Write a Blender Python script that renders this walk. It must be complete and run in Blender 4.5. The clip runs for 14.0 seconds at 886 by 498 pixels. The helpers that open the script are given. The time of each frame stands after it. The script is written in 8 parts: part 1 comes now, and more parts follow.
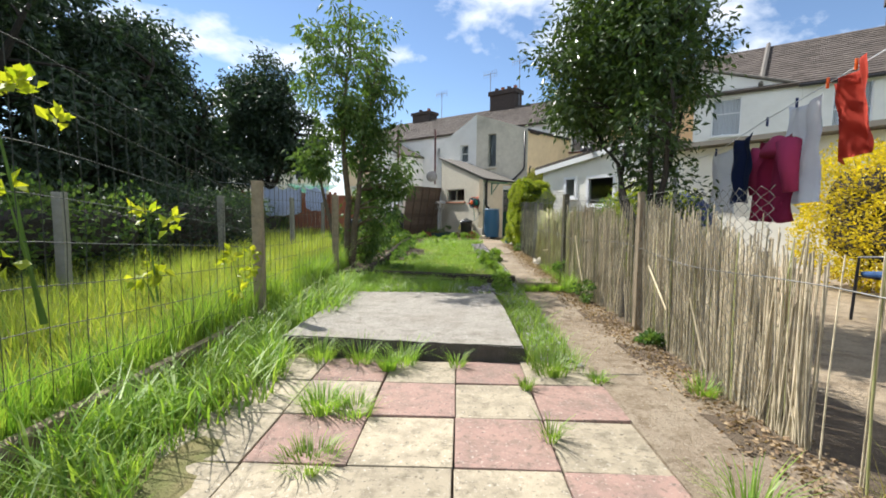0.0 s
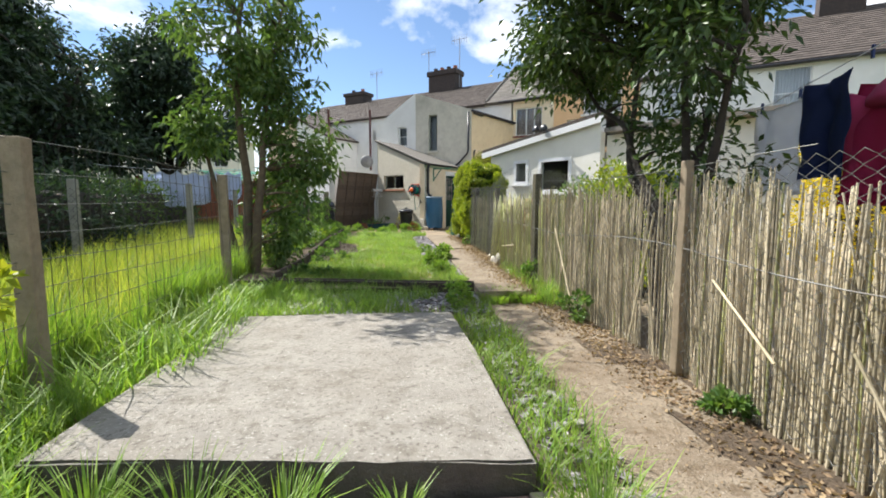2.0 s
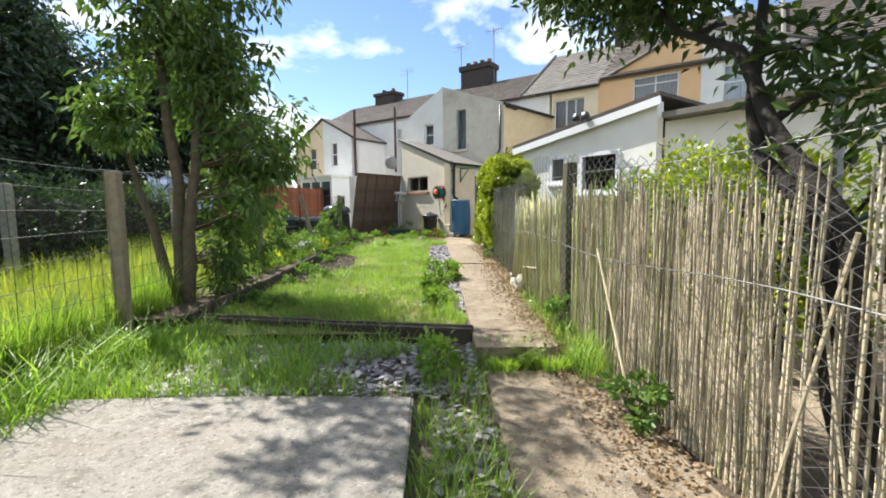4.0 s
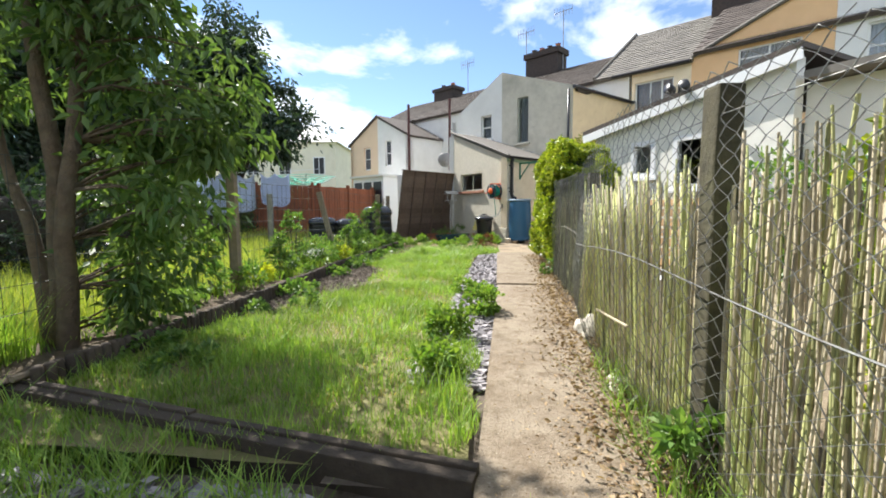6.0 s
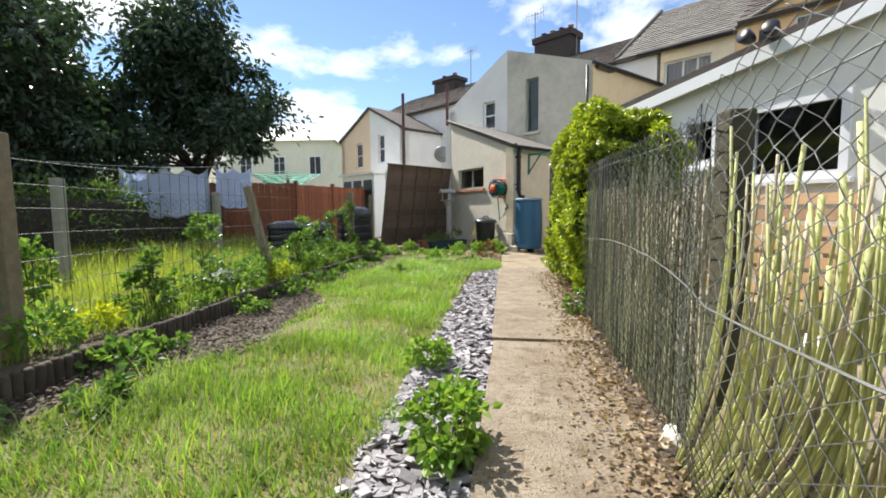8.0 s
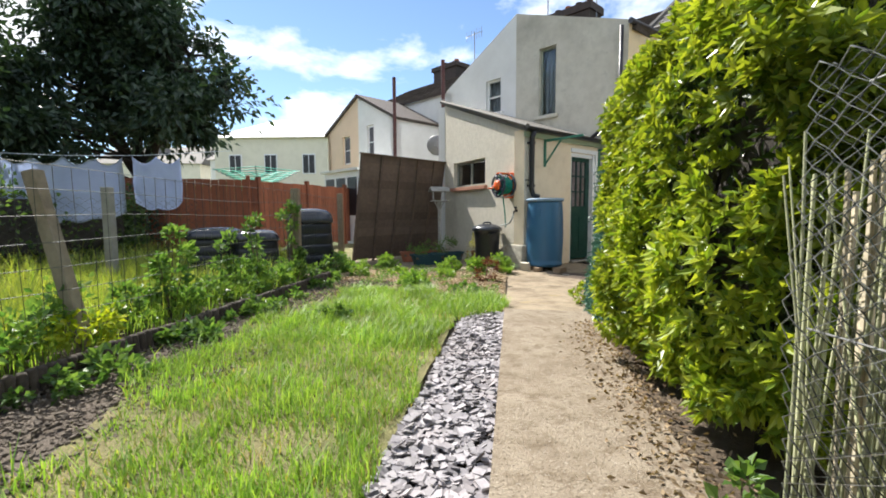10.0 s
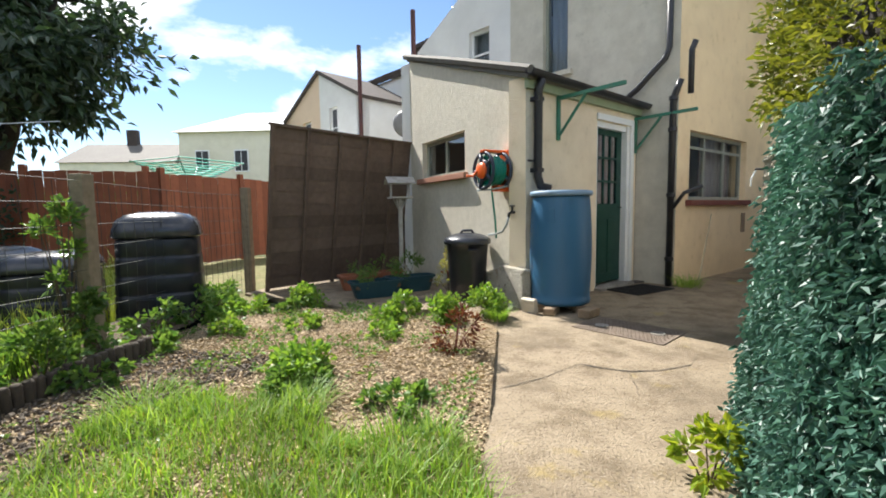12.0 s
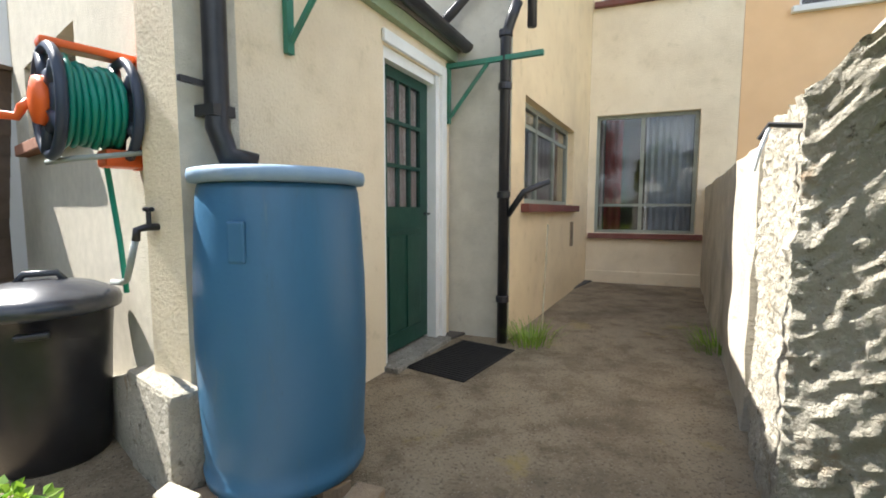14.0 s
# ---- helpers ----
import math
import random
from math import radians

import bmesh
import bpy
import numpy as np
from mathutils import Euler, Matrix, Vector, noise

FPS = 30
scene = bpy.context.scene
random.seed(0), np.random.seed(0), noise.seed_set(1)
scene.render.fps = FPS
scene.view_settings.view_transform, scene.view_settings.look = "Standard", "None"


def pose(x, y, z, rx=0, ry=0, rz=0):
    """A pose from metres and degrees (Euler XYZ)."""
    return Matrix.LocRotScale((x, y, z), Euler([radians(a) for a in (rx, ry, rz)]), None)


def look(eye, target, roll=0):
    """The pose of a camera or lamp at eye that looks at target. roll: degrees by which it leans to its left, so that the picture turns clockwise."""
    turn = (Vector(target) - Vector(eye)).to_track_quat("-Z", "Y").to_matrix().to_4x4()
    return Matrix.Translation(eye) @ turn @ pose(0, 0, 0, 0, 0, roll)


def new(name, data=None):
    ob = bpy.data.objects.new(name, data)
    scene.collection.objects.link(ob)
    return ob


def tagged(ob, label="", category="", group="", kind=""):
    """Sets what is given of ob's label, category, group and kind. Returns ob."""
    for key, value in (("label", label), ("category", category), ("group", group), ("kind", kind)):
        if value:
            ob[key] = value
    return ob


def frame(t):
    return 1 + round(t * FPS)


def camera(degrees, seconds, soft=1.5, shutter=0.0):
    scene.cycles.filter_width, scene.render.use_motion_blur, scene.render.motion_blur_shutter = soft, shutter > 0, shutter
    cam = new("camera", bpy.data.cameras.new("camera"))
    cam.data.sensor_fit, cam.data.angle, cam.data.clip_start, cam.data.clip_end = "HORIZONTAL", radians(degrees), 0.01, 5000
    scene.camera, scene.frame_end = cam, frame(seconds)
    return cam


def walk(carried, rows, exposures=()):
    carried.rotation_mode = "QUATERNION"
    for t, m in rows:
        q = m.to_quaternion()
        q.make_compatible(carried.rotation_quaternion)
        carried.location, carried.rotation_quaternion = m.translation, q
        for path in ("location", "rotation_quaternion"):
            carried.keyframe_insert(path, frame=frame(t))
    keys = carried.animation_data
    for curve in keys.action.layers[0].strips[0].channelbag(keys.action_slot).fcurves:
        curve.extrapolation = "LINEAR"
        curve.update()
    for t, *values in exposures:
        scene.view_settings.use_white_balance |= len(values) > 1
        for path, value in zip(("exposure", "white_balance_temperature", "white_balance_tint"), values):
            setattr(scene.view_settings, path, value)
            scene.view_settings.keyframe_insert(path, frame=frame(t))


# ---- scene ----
cam = camera(90.6, 14.0, soft=1.8)
PATH = [
    (0, (0.419, 1.707, 1.056), (0.349, 3.699, 0.888), 0.5),
    (0.5, (0.476, 2.117, 1.018), (0.619, 4.102, 0.816), 0.4),
    (1, (0.47, 2.558, 0.973), (0.646, 4.54, 0.77), 0.1),
    (1.5, (0.446, 2.979, 1.01), (0.642, 4.959, 0.816), -0.2),
    (2, (0.415, 3.349, 1.014), (0.619, 5.328, 0.801), 0.1),
    (4.5, (1.202, 5.328, 1.035), (1.073, 7.315, 0.85), -1.0),
    (5, (1.315, 5.726, 1.06), (1.05, 7.701, 0.892), -1.1),
    (5.5, (1.329, 6.219, 1.023), (1.062, 8.192, 0.84), -0.5),
    (6, (1.346, 6.759, 0.976), (1.06, 8.729, 0.792), -0.5),
    (6.5, (1.38, 7.3, 0.959), (1.073, 9.269, 0.786), -0.9),
    (7, (1.361, 7.796, 0.965), (1.029, 9.762, 0.802), -1.2),
    (7.5, (1.372, 8.36, 0.964), (1.049, 10.327, 0.801), -1.3),
    (8, (1.38, 8.921, 0.962), (1.061, 10.887, 0.786), -0.6),
    (10.5, (1.29, 12.077, 0.994), (0.933, 14.038, 0.828), -0.6),
    (11, (1.272, 12.778, 0.982), (0.911, 14.737, 0.811), -1.1),
    (11.5, (1.243, 13.566, 0.976), (0.892, 15.527, 0.802), -0.6),
    (12, (1.265, 14.341, 1.028), (0.936, 16.306, 0.854), -0.9),
    (12.5, (1.299, 15.107, 1.062), (1.077, 17.088, 0.893), -1.1),
    (13, (1.395, 15.829, 1.077), (1.301, 17.82, 0.916), -0.9),
    (13.5, (1.612, 16.517, 1.053), (1.898, 18.489, 0.873), -0.3),
    (14, (1.856, 17.113, 1.066), (2.37, 19.038, 0.887), 0.1),
]
walk(cam, [(t, look(eye, target, roll)) for t, eye, target, roll in PATH],
     exposures=[(0, 0.89), (2, 0.97), (4.5, 1.22), (6.5, 1.17), (8, 1.05), (9, 1.06), (11.5, 1.15), (12.5, 1.15), (13.2, 1.40), (14, 1.8)])

# ---- world and sun ----
SUN_AZ, SUN_EL = 140.5, 50.0
world = bpy.data.worlds.new("sky")
scene.world = world
world.use_nodes = True
wn, wl = world.node_tree.nodes, world.node_tree.links
wn.clear()
w_out = wn.new("ShaderNodeOutputWorld")
w_bg = wn.new("ShaderNodeBackground")
w_bg.inputs["Strength"].default_value = 0.092
w_sky = wn.new("ShaderNodeTexSky")
w_sky.sky_type = 'NISHITA'
w_sky.sun_disc = False
w_sky.sun_elevation = radians(SUN_EL)
w_sky.sun_rotation = radians(90 - SUN_AZ)
w_sky.air_density, w_sky.dust_density, w_sky.ozone_density = 0.9, 0.05, 3.0
w_tc = wn.new("ShaderNodeTexCoord")
w_map = wn.new("ShaderNodeMapping")
w_map.inputs["Location"].default_value = (0.15, 0.55, 0.9)
w_map.inputs["Scale"].default_value = (1.0, 1.0, 1.9)
w_noise = wn.new("ShaderNodeTexNoise")
w_noise.inputs["Scale"].default_value = 2.5
w_noise.inputs["Detail"].default_value = 9.0
w_noise.inputs["Roughness"].default_value = 0.56
w_noise.inputs["Distortion"].default_value = 0.25
w_ramp = wn.new("ShaderNodeValToRGB")
w_ramp.color_ramp.elements[0].position = 0.466
w_ramp.color_ramp.elements[1].position = 0.57
w_mix = wn.new("ShaderNodeMix")
w_mix.data_type = 'RGBA'
w_mix.inputs["B"].default_value = (7.9, 8.2, 8.7, 1.0)
wl.new(w_tc.outputs["Generated"], w_map.inputs["Vector"])
wl.new(w_map.outputs["Vector"], w_noise.inputs["Vector"])
wl.new(w_noise.outputs["Fac"], w_ramp.inputs["Fac"])
wl.new(w_ramp.outputs["Color"], w_mix.inputs["Factor"])
wl.new(w_sky.outputs["Color"], w_mix.inputs["A"])
wl.new(w_mix.outputs["Result"], w_bg.inputs["Color"])
wl.new(w_bg.outputs["Background"], w_out.inputs["Surface"])

sun_data = bpy.data.lights.new("sun", 'SUN')
sun_data.energy, sun_data.angle, sun_data.color = 5.0, radians(0.55), (1.0, 0.96, 0.90)
sun = new("sun", sun_data)
sun_dir = Vector((math.cos(radians(SUN_AZ)) * math.cos(radians(SUN_EL)), math.sin(radians(SUN_AZ)) * math.cos(radians(SUN_EL)), math.sin(radians(SUN_EL))))
sun.matrix_world = look(sun_dir * 60, (0, 0, 0))

# ---- building helpers ----
rng = np.random.default_rng(7)


def mesh_np(name, verts, faces, material=None, smooth=False):
    """A mesh from an (n, 3) array and an (m, k) array of faces that all have k corners."""
    verts, faces = np.asarray(verts, np.float32), np.asarray(faces, np.int32)
    me = bpy.data.meshes.new(name)
    m, k = faces.shape
    me.vertices.add(len(verts))
    me.vertices.foreach_set("co", verts.ravel())
    me.loops.add(m * k)
    me.loops.foreach_set("vertex_index", faces.ravel())
    me.polygons.add(m)
    me.polygons.foreach_set("loop_start", np.arange(0, m * k, k, dtype=np.int32))
    me.polygons.foreach_set("use_smooth", np.full(m, smooth))
    me.update(calc_edges=True)
    me.validate()
    if material:
        me.materials.append(material)
    return me


def as_mesh(name, bm, material, smooth=False):
    me = bpy.data.meshes.new(name)
    bmesh.ops.recalc_face_normals(bm, faces=bm.faces)
    for f in bm.faces:
        f.smooth = smooth
    bm.to_mesh(me)
    bm.free()
    if material:
        me.materials.append(material)
    return me


def part(name, bm, material, parent, label="", smooth=False, at=None):
    """Links a bmesh, or a mesh, as one object under a thing or a part."""
    me = bm if isinstance(bm, bpy.types.Mesh) else as_mesh(name, bm, material, smooth)
    ob = new(name, me)
    ob.parent = parent
    if at is not None:
        ob.matrix_local = at
    if label:
        ob["label"] = label
    return ob


def thing(name, m=None, label="", category="", group="", kind=""):
    ob = new(name)
    ob.empty_display_size = 0.1
    ob.matrix_world = m if m is not None else Matrix()
    return tagged(ob, label, category, group, kind)


def solid(name, bm, material, label="", category="", group="", kind="", smooth=False, m=None):
    """A thing that is one mesh."""
    me = bm if isinstance(bm, bpy.types.Mesh) else as_mesh(name, bm, material, smooth)
    ob = new(name, me)
    if m is not None:
        ob.matrix_world = m
    return tagged(ob, label, category, group, kind)


def box(bm, x0, x1, y0, y1, z0, z1, m=None, bevel=0.0):
    made = bmesh.ops.create_cube(bm, size=1.0, matrix=Matrix.Translation(((x0 + x1) / 2, (y0 + y1) / 2, (z0 + z1) / 2)) @ Matrix.Diagonal((abs(x1 - x0), abs(y1 - y0), abs(z1 - z0), 1)))
    vs = made["verts"]
    if bevel:
        es = list({e for v in vs for e in v.link_edges})
        out = bmesh.ops.bevel(bm, geom=es, offset=bevel, segments=2, affect='EDGES', profile=0.6)
        vs = list({v for f in out["faces"] for v in f.verts} | {v for v in vs if v.is_valid})
    if m is not None:
        bmesh.ops.transform(bm, matrix=m, verts=vs)
    return bm


def boxed(*args, **kw):
    return box(bmesh.new(), *args, **kw)


def tube(bm, pts, r, sides=8, cap=True):
    """A tube along points; r one radius or one a point."""
    pts = [Vector(p) for p in pts]
    rs = r if isinstance(r, (list, tuple)) else [r] * len(pts)
    rings, up = [], None
    for i, p in enumerate(pts):
        d = (pts[min(i + 1, len(pts) - 1)] - pts[max(i - 1, 0)]).normalized()
        if up is None:
            up = d.orthogonal().normalized()
        up = (up - d * up.dot(d)).normalized()
        side = d.cross(up)
        rings.append([bm.verts.new(p + rs[i] * (math.cos(a) * up + math.sin(a) * side)) for a in (2 * math.pi * k / sides for k in range(sides))])
    for a, b in zip(rings, rings[1:]):
        for k in range(sides):
            bm.faces.new((a[k], a[(k + 1) % sides], b[(k + 1) % sides], b[k]))
    if cap:
        bm.faces.new(rings[0][::-1])
        bm.faces.new(rings[-1])
    return bm


def tubed(*args, **kw):
    return tube(bmesh.new(), *args, **kw)


def lathe(bm, prof, sides=32, m=None, cap=True):
    """Rings of (radius, z) round the z axis."""
    rings = []
    for r, z in prof:
        rings.append([bm.verts.new((r * math.cos(2 * math.pi * k / sides), r * math.sin(2 * math.pi * k / sides), z)) for k in range(sides)])
    for a, b in zip(rings, rings[1:]):
        for k in range(sides):
            bm.faces.new((a[k], a[(k + 1) % sides], b[(k + 1) % sides], b[k]))
    if cap:
        bm.faces.new(rings[0][::-1])
        bm.faces.new(rings[-1])
    if m is not None:
        bmesh.ops.transform(bm, matrix=m, verts=[v for ring in rings for v in ring])
    return bm


def lathed(*args, **kw):
    return lathe(bmesh.new(), *args, **kw)


def prism(bm, poly, z0, z1):
    """A flat polygon in x, y raised from z0 to z1; z1 may be a function of x, y."""
    low = [bm.verts.new((x, y, z0(x, y) if callable(z0) else z0)) for x, y in poly]
    top = [bm.verts.new((x, y, z1(x, y) if callable(z1) else z1)) for x, y in poly]
    n = len(poly)
    bm.faces.new(low[::-1])
    bm.faces.new(top)
    for i in range(n):
        bm.faces.new((low[i], low[(i + 1) % n], top[(i + 1) % n], top[i]))
    return bm


def prismed(*args):
    return prism(bmesh.new(), *args)


def slab3(bm, quad, thick):
    """A sheet with thickness below four corners in space."""
    a = [Vector(q) for q in quad]
    n = (a[1] - a[0]).cross(a[2] - a[0]).normalized()
    if n.z < 0:
        n = -n
    top = [bm.verts.new(q) for q in a]
    low = [bm.verts.new(q - n * thick) for q in a]
    k = len(a)
    bm.faces.new(top)
    bm.faces.new(low[::-1])
    for i in range(k):
        bm.faces.new((top[i], low[i], low[(i + 1) % k], top[(i + 1) % k]))
    return bm


def wall_bm(length, thick, tops, holes, side, z0=0.0, rough=0.0):
    """A wall along x with its outer face on y = 0, thick towards side; tops: (x, z) along the top; holes: (x0, x1, z0, z1)."""
    xs = sorted({0.0, length, *[x for x, _ in tops], *[h[0] for h in holes], *[h[1] for h in holes]})
    xs = [x for x in xs if 0 <= x <= length]
    zs = sorted({z0, *[h[2] for h in holes if h[2] > z0], *[h[3] for h in holes]})
    tx, tz = [p[0] for p in tops], [p[1] for p in tops]
    top = lambda x: float(np.interp(x, tx, tz))
    zs = [z for z in zs if z < min(tz) - 0.01]
    rows = len(zs)
    cells = set()
    for i in range(len(xs) - 1):
        for j in range(rows):
            lo = zs[j]
            hi = zs[j + 1] if j + 1 < rows else None
            xm = (xs[i] + xs[i + 1]) / 2
            zm = (lo + hi) / 2 if hi is not None else lo + 0.005
            if not any(h[0] < xm < h[1] and h[2] - 1e-6 < zm < h[3] for h in holes):
                cells.add((i, j))
    bm, cache = bmesh.new(), {}
    y1 = side * thick

    def v(i, j, back):
        key = (i, j, back)
        if key not in cache:
            z = zs[j] if j < rows else top(xs[i])
            cache[key] = bm.verts.new((xs[i], y1 if back else 0.0, z))
        return cache[key]

    for i, j in cells:
        for back in (0, 1):
            bm.faces.new((v(i, j, back), v(i + 1, j, back), v(i + 1, j + 1, back), v(i, j + 1, back)))
        for (ni, nj), (a, b) in (((i - 1, j), ((i, j), (i, j + 1))), ((i + 1, j), ((i + 1, j), (i + 1, j + 1))), ((i, j - 1), ((i, j), (i + 1, j))), ((i, j + 1), ((i, j + 1), (i + 1, j + 1)))):
            if (ni, nj) not in cells:
                bm.faces.new((v(*a, 0), v(*b, 0), v(*b, 1), v(*a, 1)))
    return bm


def place(p, ang, z=0.0):
    return pose(p[0], p[1], z, 0, 0, ang)


def along(p, ang, s, off=0.0, z=0.0):
    """The point s along a line and off to its left."""
    a = radians(ang)
    return Vector((p[0] + s * math.cos(a) - off * math.sin(a), p[1] + s * math.sin(a) + off * math.cos(a), z))


# ---- materials ----
def surf(name, c1, c2, scale=8.0, rough=0.85, bump=0.3, bump_scale=60.0, stain=None, stain_scale=1.2, stain_amount=0.5, metal=0.0, vary=0.0, island=0.0, depth=0.01, spec=0.4, speck=None, streak=0.0):
    """Two colours in grain, a stain at a larger size, a fine relief; vary: brightness from piece to piece."""
    ma = bpy.data.materials.new(name)
    ma.use_nodes = True
    nt = ma.node_tree
    N, L = nt.nodes, nt.links
    b = N["Principled BSDF"]
    geo = N.new("ShaderNodeNewGeometry")
    where = geo.outputs["Position"]
    run = where
    if streak:   # stains that run down the surface
        sq = N.new("ShaderNodeMapping")
        sq.inputs["Scale"].default_value = (1.0, 1.0, streak)
        L.new(where, sq.inputs["Vector"])
        run = sq.outputs["Vector"]

    def noise(sc, detail=5.0, ro=0.6, vec=None):
        n = N.new("ShaderNodeTexNoise")
        n.inputs["Scale"].default_value, n.inputs["Detail"].default_value, n.inputs["Roughness"].default_value = sc, detail, ro
        L.new(vec or where, n.inputs["Vector"])
        return n.outputs["Fac"]

    def ramp(fac, lo, hi):
        r = N.new("ShaderNodeMapRange")
        r.inputs["From Min"].default_value, r.inputs["From Max"].default_value = lo, hi
        L.new(fac, r.inputs["Value"])
        return r.outputs["Result"]

    def mix(fac, a, c, mode='MIX'):
        m = N.new("ShaderNodeMix")
        m.data_type, m.blend_type = 'RGBA', mode
        for socket, value in ((m.inputs["Factor"], fac), (m.inputs["A"], a), (m.inputs["B"], c)):
            if isinstance(value, (tuple, list)):
                socket.default_value = (*value[:3], 1.0)
            elif isinstance(value, float):
                socket.default_value = value
            else:
                L.new(value, socket)
        return m.outputs["Result"]

    col = mix(ramp(noise(scale), 0.3, 0.7), c1, c2)
    if stain:
        f = N.new("ShaderNodeMath")
        f.operation = 'MULTIPLY'
        f.inputs[1].default_value = stain_amount
        L.new(ramp(noise(stain_scale, 7.0, 0.65, run), 0.48, 0.72), f.inputs[0])
        col = mix(f.outputs[0], col, stain)
    for spot in (speck if isinstance(speck, list) else [speck] if speck else []):
        lo = spot[2] if len(spot) > 2 else 0.60
        wide = spot[3] if len(spot) > 3 else 0.16
        col = mix(ramp(noise(spot[1], 7.0, 0.7, run), lo - 0.02, lo - 0.02 + wide), col, spot[0])
    if vary or island:
        rnd = N.new("ShaderNodeObjectInfo").outputs["Random"] if vary else geo.outputs["Random Per Island"]
        hi = N.new("ShaderNodeMapRange")
        amount = vary or island
        hi.inputs["To Min"].default_value, hi.inputs["To Max"].default_value = 1 - amount, 1 + amount
        L.new(rnd, hi.inputs["Value"])
        hv = N.new("ShaderNodeHueSaturation")
        L.new(hi.outputs["Result"], hv.inputs["Value"])
        L.new(col, hv.inputs["Color"])
        col = hv.outputs["Color"]
    L.new(col, b.inputs["Base Color"])
    b.inputs["Roughness"].default_value, b.inputs["Metallic"].default_value = rough, metal
    b.inputs["Specular IOR Level"].default_value = spec
    if bump:
        bp = N.new("ShaderNodeBump")
        bp.inputs["Strength"].default_value, bp.inputs["Distance"].default_value = bump, depth
        L.new(noise(bump_scale, 6.0, 0.65), bp.inputs["Height"])
        L.new(bp.outputs["Normal"], b.inputs["Normal"])
    return ma


def leaf_mat(name, c1, c2, through_amount=0.45, rough=0.5, tint=(1.25, 1.2, 0.5)):
    """Leaves that let some light through; the colour changes from leaf to leaf."""
    ma = bpy.data.materials.new(name)
    ma.use_nodes = True
    N, L = ma.node_tree.nodes, ma.node_tree.links
    b, out = N["Principled BSDF"], N["Material Output"]
    geo = N.new("ShaderNodeNewGeometry")
    m = N.new("ShaderNodeMix")
    m.data_type = 'RGBA'
    m.inputs["A"].default_value, m.inputs["B"].default_value = (*c1, 1), (*c2, 1)
    L.new(geo.outputs["Random Per Island"], m.inputs["Factor"])
    n = N.new("ShaderNodeTexNoise")
    n.inputs["Scale"].default_value = 1.7
    L.new(geo.outputs["Position"], n.inputs["Vector"])
    hv = N.new("ShaderNodeHueSaturation")
    mr = N.new("ShaderNodeMapRange")
    mr.inputs["From Min"].default_value, mr.inputs["From Max"].default_value = 0.3, 0.7
    mr.inputs["To Min"].default_value, mr.inputs["To Max"].default_value = 0.72, 1.3
    L.new(n.outputs["Fac"], mr.inputs["Value"])
    L.new(mr.outputs["Result"], hv.inputs["Value"])
    L.new(m.outputs["Result"], hv.inputs["Color"])
    L.new(hv.outputs["Color"], b.inputs["Base Color"])
    b.inputs["Roughness"].default_value = rough
    tr = N.new("ShaderNodeBsdfTranslucent")
    tm = N.new("ShaderNodeMix")
    tm.data_type, tm.blend_type = 'RGBA', 'MULTIPLY'
    tm.inputs["Factor"].default_value = 1.0
    tm.inputs["B"].default_value = (*tint, 1)
    L.new(hv.outputs["Color"], tm.inputs["A"])
    L.new(tm.outputs["Result"], tr.inputs["Color"])
    mx = N.new("ShaderNodeMixShader")
    mx.inputs["Fac"].default_value = through_amount
    L.new(b.outputs["BSDF"], mx.inputs[1])
    L.new(tr.outputs["BSDF"], mx.inputs[2])
    L.new(mx.outputs["Shader"], out.inputs["Surface"])
    return ma


def glass_mat(name, tint=(0.75, 0.8, 0.82), rough=0.02):
    ma = bpy.data.materials.new(name)
    ma.use_nodes = True
    b = ma.node_tree.nodes["Principled BSDF"]
    b.inputs["Base Color"].default_value = (*tint, 1)
    b.inputs["Roughness"].default_value = rough
    b.inputs["Transmission Weight"].default_value = 1.0
    b.inputs["IOR"].default_value = 1.45
    return ma


M_render_grey = surf("grey_render", (0.64, 0.60, 0.50), (0.54, 0.50, 0.41), 5, 0.9, 0.5, 90, (0.28, 0.26, 0.21), 0.9, 0.6, depth=0.014, speck=[((0.45, 0.42, 0.34), 7.0, 0.60), ((0.38, 0.36, 0.30), 32.0, 0.65)])
M_render_pebble = surf("cream_rough_render", (0.66, 0.61, 0.50), (0.56, 0.52, 0.42), 14, 0.92, 0.9, 130, (0.42, 0.38, 0.30), 0.8, 0.35, depth=0.014)
M_cream = surf("cream_masonry_paint", (0.84, 0.715, 0.525), (0.78, 0.65, 0.46), 3, 0.85, 0.9, 55, (0.56, 0.45, 0.30), 0.8, 0.5, depth=0.012, speck=[((0.66, 0.55, 0.37), 6.0, 0.60), ((0.58, 0.48, 0.33), 30.0, 0.67)])
M_yellow = surf("yellow_masonry_paint", (0.85, 0.67, 0.42), (0.78, 0.60, 0.37), 3, 0.85, 0.9, 55, (0.54, 0.41, 0.25), 0.8, 0.45, depth=0.012, speck=[((0.66, 0.50, 0.28), 6.0, 0.60), ((0.60, 0.46, 0.28), 30.0, 0.67)])
M_ext = surf("off_white_render", (0.84, 0.83, 0.76), (0.78, 0.77, 0.70), 3, 0.9, 0.4, 70, (0.60, 0.58, 0.50), 0.7, 0.3)
M_white = surf("white_masonry_paint", (0.80, 0.79, 0.76), (0.72, 0.71, 0.68), 2, 0.85, 0.3, 60, (0.55, 0.53, 0.49), 0.6, 0.3)
M_orange = surf("orange_masonry_paint", (0.80, 0.52, 0.28), (0.74, 0.47, 0.25), 2, 0.85, 0.4, 70, (0.6, 0.42, 0.27), 0.7, 0.25)
